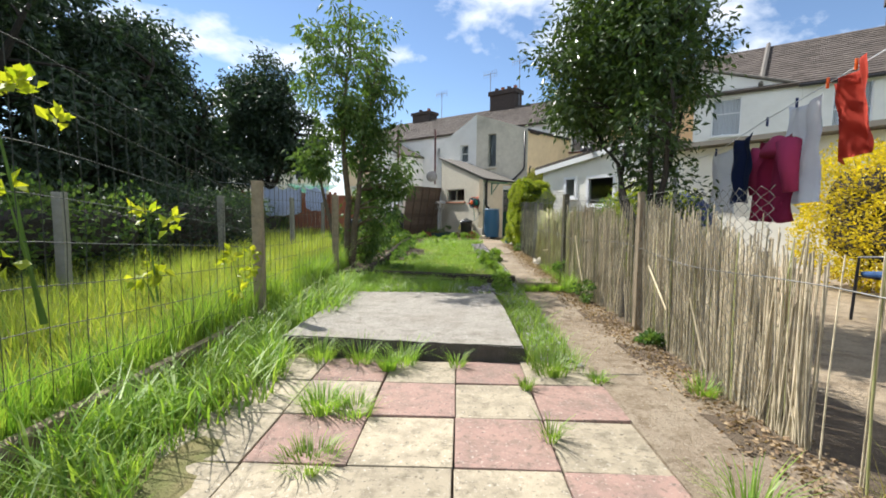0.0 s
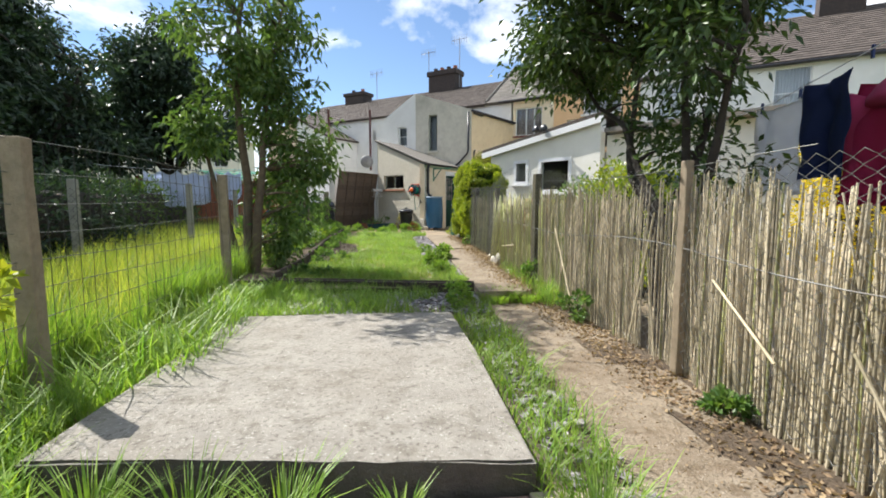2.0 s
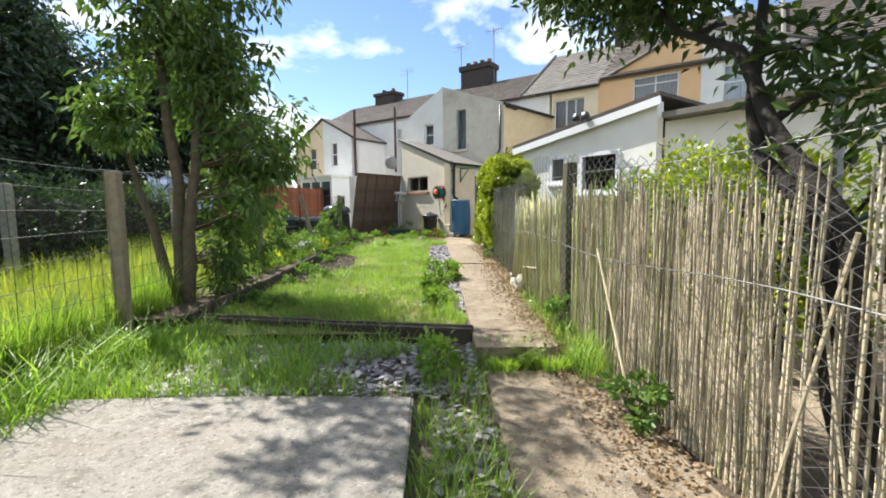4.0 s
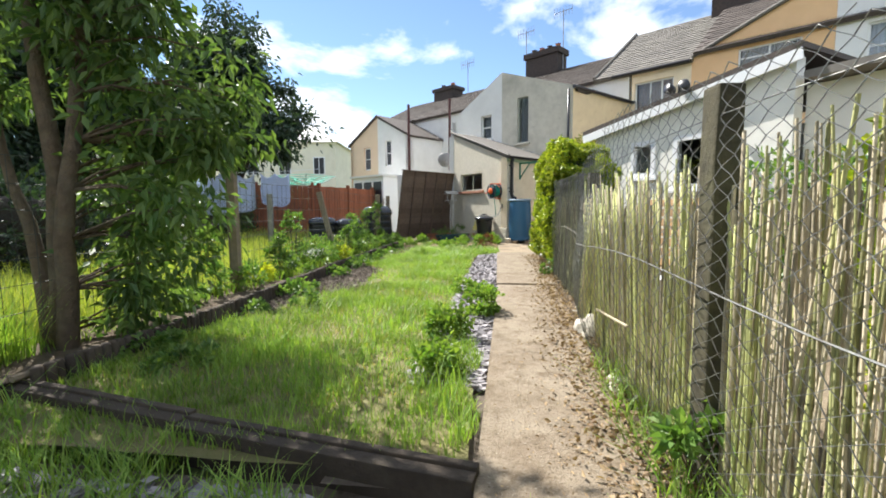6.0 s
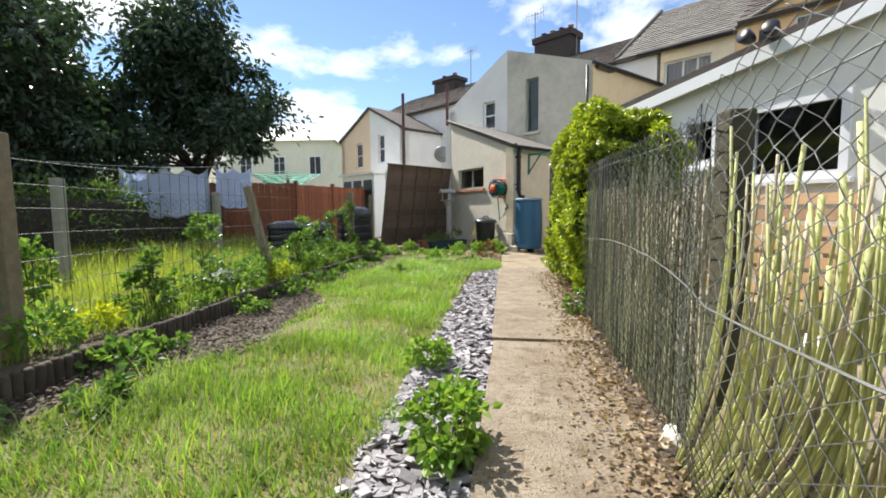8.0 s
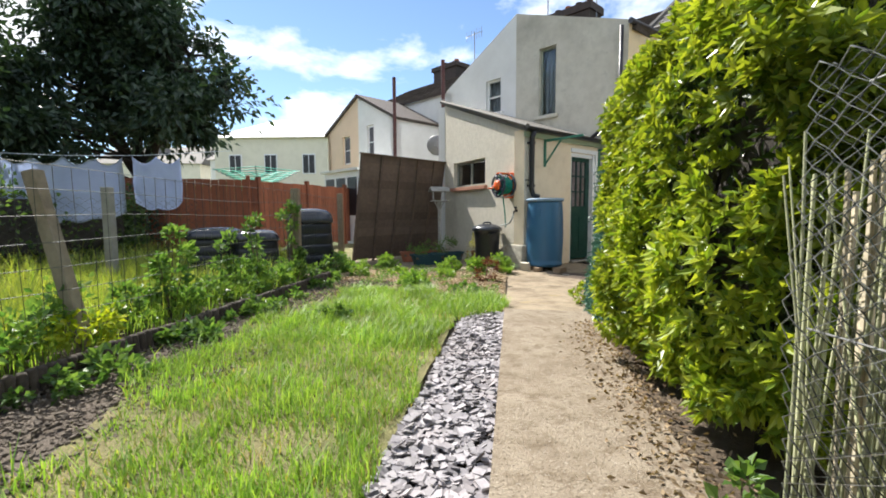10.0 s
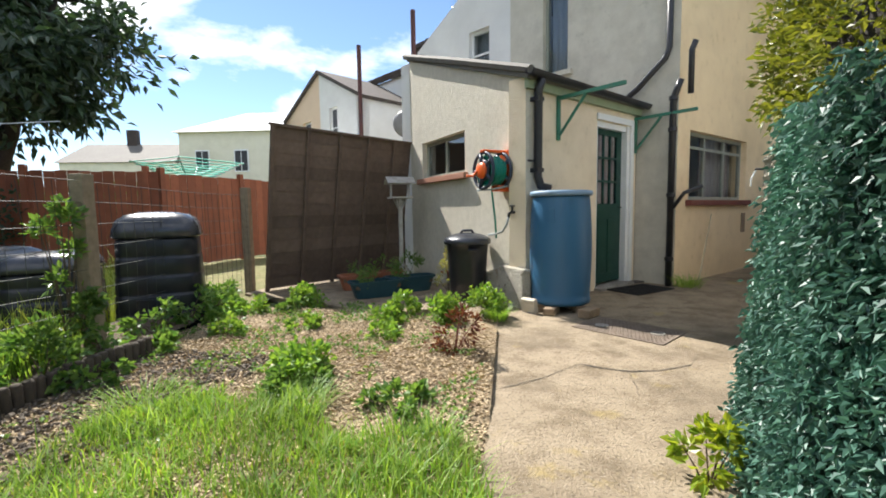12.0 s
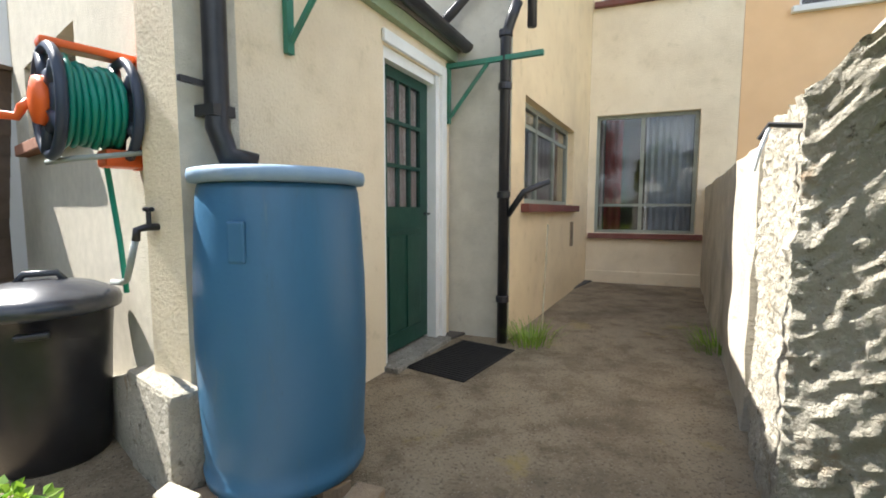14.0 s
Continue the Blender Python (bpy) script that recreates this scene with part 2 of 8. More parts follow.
M_peach = surf("peach_masonry_paint", (0.80, 0.61, 0.43), (0.74, 0.56, 0.39), 2, 0.85, 0.4, 70, (0.6, 0.46, 0.33), 0.7, 0.25)
M_pale = surf("pale_cream_render", (0.80, 0.76, 0.63), (0.74, 0.70, 0.57), 2, 0.9, 0.3, 60, (0.55, 0.51, 0.41), 0.5, 0.3)
M_rooftile = surf("brown_roof_tiles", (0.105, 0.085, 0.073), (0.07, 0.057, 0.05), 9, 0.85, 0.6, 30, (0.06, 0.05, 0.04), 0.7, 0.5, island=0.25)
M_slate_roof = surf("grey_slate_roof", (0.17, 0.155, 0.135), (0.13, 0.12, 0.105), 7, 0.8, 0.4, 30, (0.2, 0.19, 0.15), 0.5, 0.4, island=0.2)
M_brick_dark = surf("sooty_brick", (0.075, 0.055, 0.048), (0.045, 0.036, 0.033), 14, 0.9, 0.6, 30, (0.03, 0.03, 0.03), 1.5, 0.6)
M_pot = surf("terracotta", (0.38, 0.14, 0.07), (0.28, 0.10, 0.055), 12, 0.8, 0.3, 60, (0.2, 0.12, 0.08), 4, 0.4)
M_black_plastic = surf("black_plastic", (0.010, 0.010, 0.013), (0.016, 0.016, 0.020), 20, 0.30, 0.1, 120, (0.035, 0.034, 0.033), 3, 0.25, spec=0.5)
M_bin_lid = surf("black_lid_plastic", (0.02, 0.023, 0.032), (0.032, 0.036, 0.046), 20, 0.26, 0.1, 120, (0.07, 0.07, 0.075), 6, 0.3, spec=0.6)
M_pipe = surf("black_gloss_paint", (0.012, 0.012, 0.016), (0.02, 0.02, 0.025), 12, 0.35, 0.15, 50, (0.06, 0.05, 0.045), 5, 0.3, spec=0.5)
M_pipe_rust = surf("red_oxide_pipe", (0.10, 0.035, 0.03), (0.07, 0.03, 0.028), 10, 0.6, 0.2, 50)
M_drum = surf("blue_drum_plastic", (0.034, 0.12, 0.225), (0.038, 0.13, 0.24), 3, 0.42, 0.12, 40, (0.06, 0.145, 0.225), 4.0, 0.35, spec=0.45, speck=[((0.026, 0.085, 0.15), 4.0, 0.55, 0.3), ((0.10, 0.165, 0.215), 16.0, 0.63, 0.2), ((0.03, 0.06, 0.08), 40.0, 0.66)], streak=0.16)
M_drum_lid = surf("faded_blue_plastic", (0.18, 0.28, 0.40), (0.24, 0.34, 0.45), 8, 0.55, 0.15, 50, (0.35, 0.40, 0.45), 4, 0.4)
M_green_paint = surf("green_gloss_paint", (0.006, 0.042, 0.030), (0.009, 0.054, 0.038), 6, 0.42, 0.2, 40, (0.04, 0.10, 0.07), 5, 0.4)
M_green_iron = surf("faded_green_iron", (0.03, 0.17, 0.11), (0.05, 0.21, 0.14), 9, 0.6, 0.3, 50, (0.12, 0.10, 0.07), 8, 0.5)
M_fascia = surf("pale_green_paint", (0.30, 0.36, 0.22), (0.25, 0.31, 0.19), 9, 0.6, 0.3, 50, (0.42, 0.40, 0.30), 8, 0.5)
M_white_gloss = surf("white_gloss_paint", (0.80, 0.80, 0.78), (0.74, 0.74, 0.71), 6, 0.45, 0.1, 40, (0.55, 0.53, 0.48), 5, 0.3)
M_upvc = surf("white_upvc", (0.82, 0.83, 0.84), (0.80, 0.81, 0.82), 6, 0.3, 0.02, 40)
M_metal_frame = surf("grey_green_metal_frame", (0.30, 0.31, 0.26), (0.24, 0.26, 0.22), 12, 0.55, 0.2, 60, (0.16, 0.14, 0.11), 7, 0.5)
M_sill_red = surf("dark_red_sill_paint", (0.19, 0.06, 0.045), (0.15, 0.05, 0.04), 12, 0.6, 0.3, 50, (0.25, 0.18, 0.14), 5, 0.4)
M_sill_tile = surf("red_tile_sill", (0.42, 0.20, 0.13), (0.36, 0.17, 0.11), 12, 0.8, 0.3, 50)
M_curtain = surf("grey_curtain_cloth", (0.42, 0.43, 0.45), (0.34, 0.35, 0.37), 20, 0.9, 0.2, 200)
M_curtain_red = surf("red_curtain_cloth", (0.22, 0.03, 0.03), (0.17, 0.025, 0.025), 20, 0.9, 0.2, 200)
M_curtain_door = surf("pink_striped_curtain", (0.74, 0.62, 0.56), (0.42, 0.28, 0.27), 34, 0.9, 0.2, 200, streak=0.02, speck=((0.40, 0.27, 0.26), 30.0, 0.5, 0.06))
M_curtain_pale = surf("striped_pale_curtain", (0.55, 0.47, 0.42), (0.38, 0.28, 0.26), 26, 0.9, 0.2, 200)
# dark colour that stands in for the shade inside the rooms
M_room = surf("unlit_room_colour", (0.10, 0.09, 0.08), (0.08, 0.07, 0.065), 2, 0.9, 0.1, 30)
M_glass = glass_mat("window_glass")
M_concrete = surf("garden_concrete", (0.315, 0.26, 0.19), (0.235, 0.19, 0.135), 6, 0.92, 0.7, 80, (0.16, 0.112, 0.07), 2.2, 0.85, depth=0.024, speck=[((0.16, 0.118, 0.075), 9.0, 0.51), ((0.11, 0.085, 0.055), 60.0, 0.56, 0.12), ((0.46, 0.41, 0.335), 90.0, 0.61, 0.08)])
M_slab = surf("grey_concrete_slab", (0.37, 0.345, 0.30), (0.28, 0.26, 0.225), 7, 0.92, 0.8, 120, (0.25, 0.22, 0.18), 1.4, 0.7, depth=0.02, speck=[((0.21, 0.19, 0.155), 8.0, 0.52), ((0.17, 0.155, 0.13), 40.0, 0.56, 0.08), ((0.52, 0.50, 0.45), 70.0, 0.59, 0.08)])
M_slab_edge = surf("dark_concrete_edge", (0.10, 0.09, 0.075), (0.07, 0.062, 0.052), 12, 0.95, 0.9, 60, (0.05, 0.055, 0.03), 3, 0.5, depth=0.02)
M_patio = surf("patio_concrete", (0.375, 0.30, 0.205), (0.275, 0.215, 0.142), 5, 0.9, 1.0, 70, (0.11, 0.08, 0.05), 1.5, 0.85, depth=0.02, speck=[((0.17, 0.125, 0.075), 5.0, 0.53, 0.22), ((0.10, 0.078, 0.05), 60.0, 0.55, 0.14), ((0.54, 0.48, 0.385), 95.0, 0.62, 0.08), ((0.38, 0.285, 0.10), 2.6, 0.62, 0.16)])
M_pave_cream = surf("cream_paving", (0.40, 0.345, 0.25), (0.325, 0.28, 0.205), 9, 0.9, 0.6, 120, (0.19, 0.165, 0.12), 4.5, 0.75, vary=0.12, speck=[((0.22, 0.19, 0.135), 10.0, 0.52), ((0.15, 0.13, 0.095), 34.0, 0.58, 0.08), ((0.50, 0.46, 0.39), 50.0, 0.60, 0.08)])
M_pave_pink = surf("pink_paving", (0.345, 0.225, 0.185), (0.285, 0.185, 0.155), 9, 0.9, 0.6, 120, (0.19, 0.15, 0.12), 4.5, 0.75, vary=0.12, speck=[((0.21, 0.155, 0.125), 10.0, 0.52), ((0.15, 0.115, 0.095), 34.0, 0.58, 0.08), ((0.46, 0.385, 0.335), 50.0, 0.60, 0.08)])
M_soil = surf("dry_soil", (0.15, 0.11, 0.075), (0.10, 0.075, 0.05), 20, 0.95, 1.0, 70, (0.20, 0.16, 0.11), 2, 0.6, depth=0.03)
M_grit = surf("brown_gritty_soil", (0.19, 0.155, 0.12), (0.13, 0.105, 0.08), 30, 0.95, 1.0, 110, (0.11, 0.085, 0.06), 2, 0.6, depth=0.02, island=0.3)
M_gravel = surf("pea_gravel", (0.50, 0.395, 0.255), (0.33, 0.25, 0.155), 40, 0.9, 0.6, 120, (0.24, 0.17, 0.105), 5, 0.4, island=0.45)
M_gravel_bed = surf("gravel_bed", (0.40, 0.31, 0.19), (0.25, 0.185, 0.115), 55, 0.95, 1.0, 90, (0.22, 0.17, 0.11), 3, 0.5, depth=0.02)
M_turf = surf("turf_soil", (0.13, 0.145, 0.045), (0.24, 0.20, 0.095), 5, 0.95, 0.8, 60, (0.17, 0.15, 0.07), 1.3, 0.5, depth=0.03)
M_ground = surf("rough_ground", (0.07, 0.10, 0.03), (0.10, 0.12, 0.04), 3, 0.95, 0.6, 30, (0.14, 0.12, 0.06), 0.4, 0.5, depth=0.03)
M_slate = surf("slate_chips", (0.20, 0.185, 0.195), (0.30, 0.28, 0.285), 20, 0.6, 0.3, 60, (0.27, 0.22, 0.20), 4, 0.4, island=0.4)
M_slate_one = surf("slate_chip", (0.20, 0.185, 0.195), (0.30, 0.28, 0.285), 20, 0.6, 0.3, 60, (0.27, 0.22, 0.20), 4, 0.4, vary=0.4)
M_silver_timber = surf("silvered_timber", (0.46, 0.44, 0.40), (0.34, 0.32, 0.28), 16, 0.9, 0.5, 60, (0.20, 0.18, 0.15), 4, 0.5)
M_timber = surf("weathered_timber", (0.26, 0.205, 0.14), (0.17, 0.135, 0.09), 18, 0.9, 0.7, 60, (0.32, 0.285, 0.22), 3, 0.5, vary=0.15, streak=0.25)
M_timber_dark = surf("dark_wet_timber", (0.065, 0.05, 0.036), (0.045, 0.035, 0.026), 18, 0.9, 0.7, 60, (0.15, 0.125, 0.09), 3, 0.5, vary=0.15)
M_post_green = surf("old_green_grey_post", (0.085, 0.075, 0.042), (0.045, 0.04, 0.027), 18, 0.9, 0.6, 60, (0.15, 0.15, 0.075), 4, 0.4)
M_post_concrete = surf("concrete_post", (0.30, 0.29, 0.26), (0.24, 0.23, 0.20), 12, 0.95, 0.5, 70, (0.15, 0.15, 0.12), 4, 0.4)
M_panel = surf("dark_brown_fence_panel", (0.16, 0.11, 0.08), (0.12, 0.083, 0.06), 14, 0.85, 0.6, 50, (0.075, 0.05, 0.038), 2, 0.5, vary=0.2)
M_redfence = surf("red_brown_fence_stain", (0.30, 0.10, 0.05), (0.24, 0.08, 0.042), 8, 0.85, 0.5, 50, (0.18, 0.07, 0.04), 1.5, 0.4, vary=0.18)
M_reed = surf("dry_reed", (0.56, 0.48, 0.33), (0.34, 0.285, 0.19), 12, 0.75, 0.3, 90, (0.20, 0.19, 0.09), 2.0, 0.6, vary=0.38)
M_reed_dark = surf("netted_reeds", (0.42, 0.42, 0.25), (0.26, 0.27, 0.155), 12, 0.8, 0.3, 90, (0.14, 0.155, 0.085), 2.0, 0.6, island=0.45)
M_backing = surf("green_mesh_backing", (0.012, 0.035, 0.026), (0.02, 0.05, 0.038), 30, 0.8, 0.5, 120)
M_reed_far = surf("dry_reeds", (0.58, 0.50, 0.36), (0.33, 0.28, 0.19), 12, 0.75, 0.3, 90, (0.20, 0.18, 0.10), 2.0, 0.6, island=0.42, speck=((0.66, 0.60, 0.47), 26.0, 0.58))
M_reed_green_far = surf("green_reeds", (0.41, 0.41, 0.18), (0.26, 0.28, 0.11), 10, 0.75, 0.3, 90, (0.24, 0.20, 0.11), 2.0, 0.6, island=0.4)
M_reed_green = surf("green_reed", (0.55, 0.56, 0.24), (0.36, 0.39, 0.15), 10, 0.7, 0.3, 90, (0.32, 0.28, 0.14), 2.0, 0.6, vary=0.35)
M_wire = surf("galvanised_wire", (0.27, 0.275, 0.265), (0.16, 0.16, 0.15), 30, 0.5, 0.1, 90, (0.09, 0.06, 0.04), 4, 0.5, metal=0.5)
M_wire_dark = surf("dark_wire", (0.03, 0.035, 0.03), (0.05, 0.055, 0.045), 30, 0.6, 0.1, 90)
M_bark = surf("bark", (0.16, 0.115, 0.075), (0.09, 0.066, 0.045), 16, 0.95, 1.0, 50, (0.14, 0.14, 0.10), 3, 0.5, depth=0.02)
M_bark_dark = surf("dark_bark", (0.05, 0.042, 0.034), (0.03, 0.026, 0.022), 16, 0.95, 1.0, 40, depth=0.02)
M_rubble = surf("lumpy_limewashed_wall", (0.55, 0.515, 0.43), (0.43, 0.395, 0.32), 6, 0.95, 1.0, 34, (0.25, 0.215, 0.155), 1.6, 0.5, depth=0.05, speck=[((0.38, 0.26, 0.16), 3.2, 0.63, 0.10), ((0.16, 0.135, 0.10), 22.0, 0.60, 0.08), ((0.66, 0.62, 0.53), 12.0, 0.58, 0.10)])
M_wall_grey = surf("grey_mossy_wall", (0.60, 0.55, 0.45), (0.46, 0.42, 0.34), 6, 0.95, 0.9, 40, (0.16, 0.15, 0.10), 1.6, 0.6, depth=0.03)
M_brick_loose = surf("worn_brick", (0.34, 0.25, 0.16), (0.24, 0.17, 0.11), 14, 0.95, 0.7, 60, (0.16, 0.12, 0.09), 6, 0.5)
M_iron_cover = surf("rusty_iron_cover", (0.20, 0.155, 0.12), (0.14, 0.11, 0.085), 16, 0.85, 0.6, 60, (0.27, 0.21, 0.15), 3, 0.5, metal=0.1)
M_rubber = surf("black_rubber_mat", (0.015, 0.014, 0.014), (0.025, 0.023, 0.022), 20, 0.85, 0.4, 90)
M_hose = surf("green_hose", (0.0, 0.17, 0.12), (0.0, 0.21, 0.15), 10, 0.4, 0.05, 60, island=0.2)
M_hose_grey = surf("grey_hose", (0.30, 0.33, 0.32), (0.24, 0.27, 0.26), 10, 0.5, 0.05, 60)
M_reel_orange = surf("orange_plastic", (0.75, 0.13, 0.025), (0.68, 0.11, 0.02), 8, 0.4, 0.05, 60)
M_reel_dark = surf("dark_blue_plastic", (0.02, 0.03, 0.05), (0.03, 0.04, 0.065), 8, 0.4, 0.05, 60)
M_trough = surf("dark_teal_planter_plastic", (0.012, 0.05, 0.065), (0.018, 0.065, 0.08), 8, 0.5, 0.1, 60, (0.06, 0.08, 0.08), 4, 0.3)
M_compost = surf("black_compost_plastic", (0.008, 0.01, 0.016), (0.014, 0.016, 0.022), 8, 0.32, 0.1, 60, (0.05, 0.05, 0.05), 4, 0.3)
M_cl_white = surf("white_cotton", (0.74, 0.76, 0.80), (0.66, 0.68, 0.73), 5, 0.9, 0.3, 140)
M_cl_grey = surf("pale_grey_cotton", (0.47, 0.51, 0.58), (0.40, 0.44, 0.51), 5, 0.9, 0.3, 140)
M_cl_red = surf("red_cotton", (0.50, 0.055, 0.03), (0.42, 0.045, 0.025), 5, 0.9, 0.3, 140)
M_cl_pink = surf("raspberry_cotton", (0.36, 0.035, 0.11), (0.30, 0.03, 0.09), 5, 0.9, 0.3, 140)
M_cl_navy = surf("navy_cotton", (0.02, 0.035, 0.10), (0.025, 0.04, 0.12), 5, 0.9, 0.3, 140)
M_cl_blue = surf("pale_blue_sheet", (0.66, 0.72, 0.88), (0.58, 0.65, 0.83), 3, 0.9, 0.3, 140)
M_pallet = surf("buff_pallet_timber", (0.52, 0.33, 0.17), (0.40, 0.25, 0.13), 14, 0.85, 0.4, 60, (0.22, 0.15, 0.09), 3, 0.5, vary=0.25)
M_cushion = surf("blue_seat_cloth", (0.03, 0.08, 0.20), (0.04, 0.10, 0.24), 8, 0.9, 0.2, 140)
M_stone = surf("pale_flint", (0.62, 0.58, 0.50), (0.46, 0.42, 0.35), 10, 0.85, 0.6, 40, (0.3, 0.27, 0.22), 6, 0.4)
M_airer_green = surf("mint_line", (0.10, 0.50, 0.38), (0.08, 0.42, 0.32), 8, 0.6, 0.1, 60)
M_aerial = surf("aerial_metal", (0.30, 0.30, 0.31), (0.25, 0.25, 0.26), 8, 0.4, 0.1, 60, metal=0.6)
M_dish = surf("grey_dish", (0.22, 0.22, 0.23), (0.18, 0.18, 0.19), 8, 0.5, 0.1, 60)
M_flower = surf("white_petals", (0.80, 0.80, 0.76), (0.72, 0.72, 0.66), 8, 0.7, 0.1, 60)

L_grass = leaf_mat("grass_blades", (0.12, 0.25, 0.032), (0.30, 0.415, 0.08), 0.45, 0.5, (1.2, 1.2, 0.6))
L_grass_dry = leaf_mat("long_dry_grass", (0.20, 0.25, 0.045), (0.45, 0.38, 0.14), 0.42)
L_grass_left = leaf_mat("bright_meadow_grass", (0.18, 0.29, 0.04), (0.42, 0.44, 0.09), 0.45, 0.5, (1.2, 1.2, 0.6))
L_tree = leaf_mat("grey_green_tree_leaves", (0.058, 0.12, 0.03), (0.145, 0.215, 0.058), 0.42, 0.48, (1.1, 1.15, 0.6))
L_climber = leaf_mat("olive_climber_leaves", (0.09, 0.12, 0.018), (0.25, 0.26, 0.05), 0.40, 0.42)
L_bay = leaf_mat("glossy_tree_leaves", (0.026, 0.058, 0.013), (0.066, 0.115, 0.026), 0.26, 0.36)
L_dark = leaf_mat("dark_tree_leaves", (0.022, 0.045, 0.026), (0.055, 0.088, 0.042), 0.26, 0.42, (1.0, 1.15, 0.6))
L_hedge = leaf_mat("golden_hedge_leaves", (0.12, 0.205, 0.018), (0.38, 0.43, 0.052), 0.45, 0.34)
L_weed = leaf_mat("weed_leaves", (0.068, 0.155, 0.034), (0.195, 0.30, 0.075), 0.45, 0.45, (1.2, 1.2, 0.6))
L_weed_yellow = leaf_mat("yellow_green_leaves", (0.25, 0.34, 0.02), (0.42, 0.45, 0.04), 0.5)
L_golden = leaf_mat("golden_shrub_leaves", (0.42, 0.36, 0.018), (0.74, 0.60, 0.04), 0.45, 0.45, (1.15, 1.1, 0.5))
L_herb = leaf_mat("lime_herb_leaves", (0.105, 0.225, 0.037), (0.265, 0.38, 0.075), 0.45, 0.45, (1.2, 1.2, 0.55))
L_ivy = leaf_mat("blue_green_screen_leaves", (0.03, 0.095, 0.07), (0.10, 0.21, 0.155), 0.25, 0.45, (1.0, 1.1, 0.9))
L_redweed = leaf_mat("red_brown_leaves", (0.12, 0.03, 0.02), (0.20, 0.075, 0.04), 0.35)
L_straw = leaf_mat("straw_litter", (0.15, 0.095, 0.055), (0.36, 0.27, 0.16), 0.2, 0.8)

# ---- ground and paving ----
def sheet(name, x0, x1, y0, y1, z, material, label, category, step=0.12, amp=0.012, edge=None, kind="structure", zf=None):
    """A lumpy sheet of ground; edge(y) may give its own left and right ends."""
    nx, ny = max(2, int((x1 - x0) / step)), max(2, int((y1 - y0) / step))
    u, v = np.meshgrid(np.linspace(0, 1, nx + 1), np.linspace(0, 1, ny + 1))
    y = y0 + (y1 - y0) * v
    if edge:
        lo, hi = edge(y)
        x = lo + (hi - lo) * u
    else:
        x = x0 + (x1 - x0) * u
    zz = np.array([noise.noise((a * 1.7, b * 1.7, 3.1)) + 0.5 * noise.noise((a * 5, b * 5, 9.0)) for a, b in zip(x.ravel(), y.ravel())]) * amp
    base = zf(x.ravel(), y.ravel()) if zf else z
    verts = np.c_[x.ravel(), y.ravel(), base + zz]
    i = np.arange(nx * ny)
    a = (i // nx) * (nx + 1) + i % nx
    ob = new(name, mesh_np(name, verts, np.c_[a, a + 1, a + nx + 2, a + nx + 1], material, True))
    return tagged(ob, label, category, "", kind)


solid("ground", boxed(-400, 400, -300, 500, -0.6, -0.035), M_ground, "grassy earth running out beyond the gardens", "ground", kind="structure")
sheet("lawn", -0.98, 0.86, 8.15, 15.6, 0.075, M_turf, "sunlit mown lawn with bare straw-coloured patches", "lawn", 0.1, 0.02,
      edge=lambda y: (np.interp(y, [8.1, 9.8, 10.6, 11.2, 12.2, 12.9, 13.4, 14.2, 15.2, 15.6], [-1.0, -0.92, -0.72, -0.46, -0.30, -0.50, -0.72, -0.84, -0.80, -0.66]), np.interp(y, [8.1, 9.6, 10.2, 15.2, 15.6], [1.22, 1.15, 0.86, 0.76, 1.1])))
sheet("soil", -1.40, -0.2, 8.3, 17.2, 0.05, M_grit, "brown gritty soil strip beside the lawn edging", "soil", 0.08, 0.02,
      edge=lambda y: (np.interp(y, [8.3, 11.4, 17.2], [-1.1, -1.15, -1.3]), np.interp(y, [8.3, 10.6, 12.4, 15.2, 17.2], [-0.85, -0.55, -0.1, -0.4, -1.0])))
sheet("border_bed", -1.75, -1.08, 8.4, 19.0, 0.13, M_soil, "dry soil bed behind the timber edging", "flower bed", 0.08, 0.04,
      edge=lambda y: (np.interp(y, [8.4, 16.0, 19.0], [-1.65, -1.75, -2.3]), np.interp(y, [8.4, 9.9, 11.4, 13.4, 15.0, 16.9, 19.0], [-1.06, -1.02, -1.10, -1.22, -1.24, -1.26, -1.9])))
sheet("gravel_patch", -1.35, 1.16, 15.4, 18.3, 0.055, M_gravel_bed, "patch of pea gravel and dry soil", "gravel", 0.08, 0.02,
      edge=lambda y: (np.interp(y, [15.4, 17.0, 18.3], [-1.2, -1.3, -1.7]), np.interp(y, [15.4, 17.9, 18.35], [1.16, 1.11, 0.95])))
sheet("slate_bed", 0.72, 1.25, 8.1, 15.55, 0.045, M_grit, "dark bed under loose slate chippings", "slate bed", 0.08, 0.012)
sheet("front_bed", -1.4, 1.3, 6.9, 8.15, 0.0, M_grit, "weedy grit bed scattered with slate", "soil", 0.08, 0.02)
sheet("verge_left", -1.7, -0.55, 0.0, 8.3, -0.01, M_turf, "strip of long grass by the wire fence", "grass", 0.1, 0.03)
sheet("verge_right", 0.86, 1.32, 4.4, 7.3, -0.012, M_grit, "gritty strip with weeds beside the slab", "soil", 0.08, 0.02)
sheet("fence_foot", 1.70, 2.6, 0.0, 15.5, 0.0, M_soil, "dry earth with dead leaves under the reed fence", "soil", 0.1, 0.03, zf=lambda x, y: np.interp(y, [7.4, 7.9], [0.0, 0.07]))
sheet("neighbour_lawn", -16.0, -1.6, -2.0, 24.0, 0.0, M_turf, "overgrown meadow-like lawn in full sun", "lawn", 0.4, 0.06)
sheet("neighbour_yard", 2.4, 12.0, -3.0, 15.5, -0.02, M_patio, "concrete yard beyond the reed fence", "yard", 0.5, 0.01)


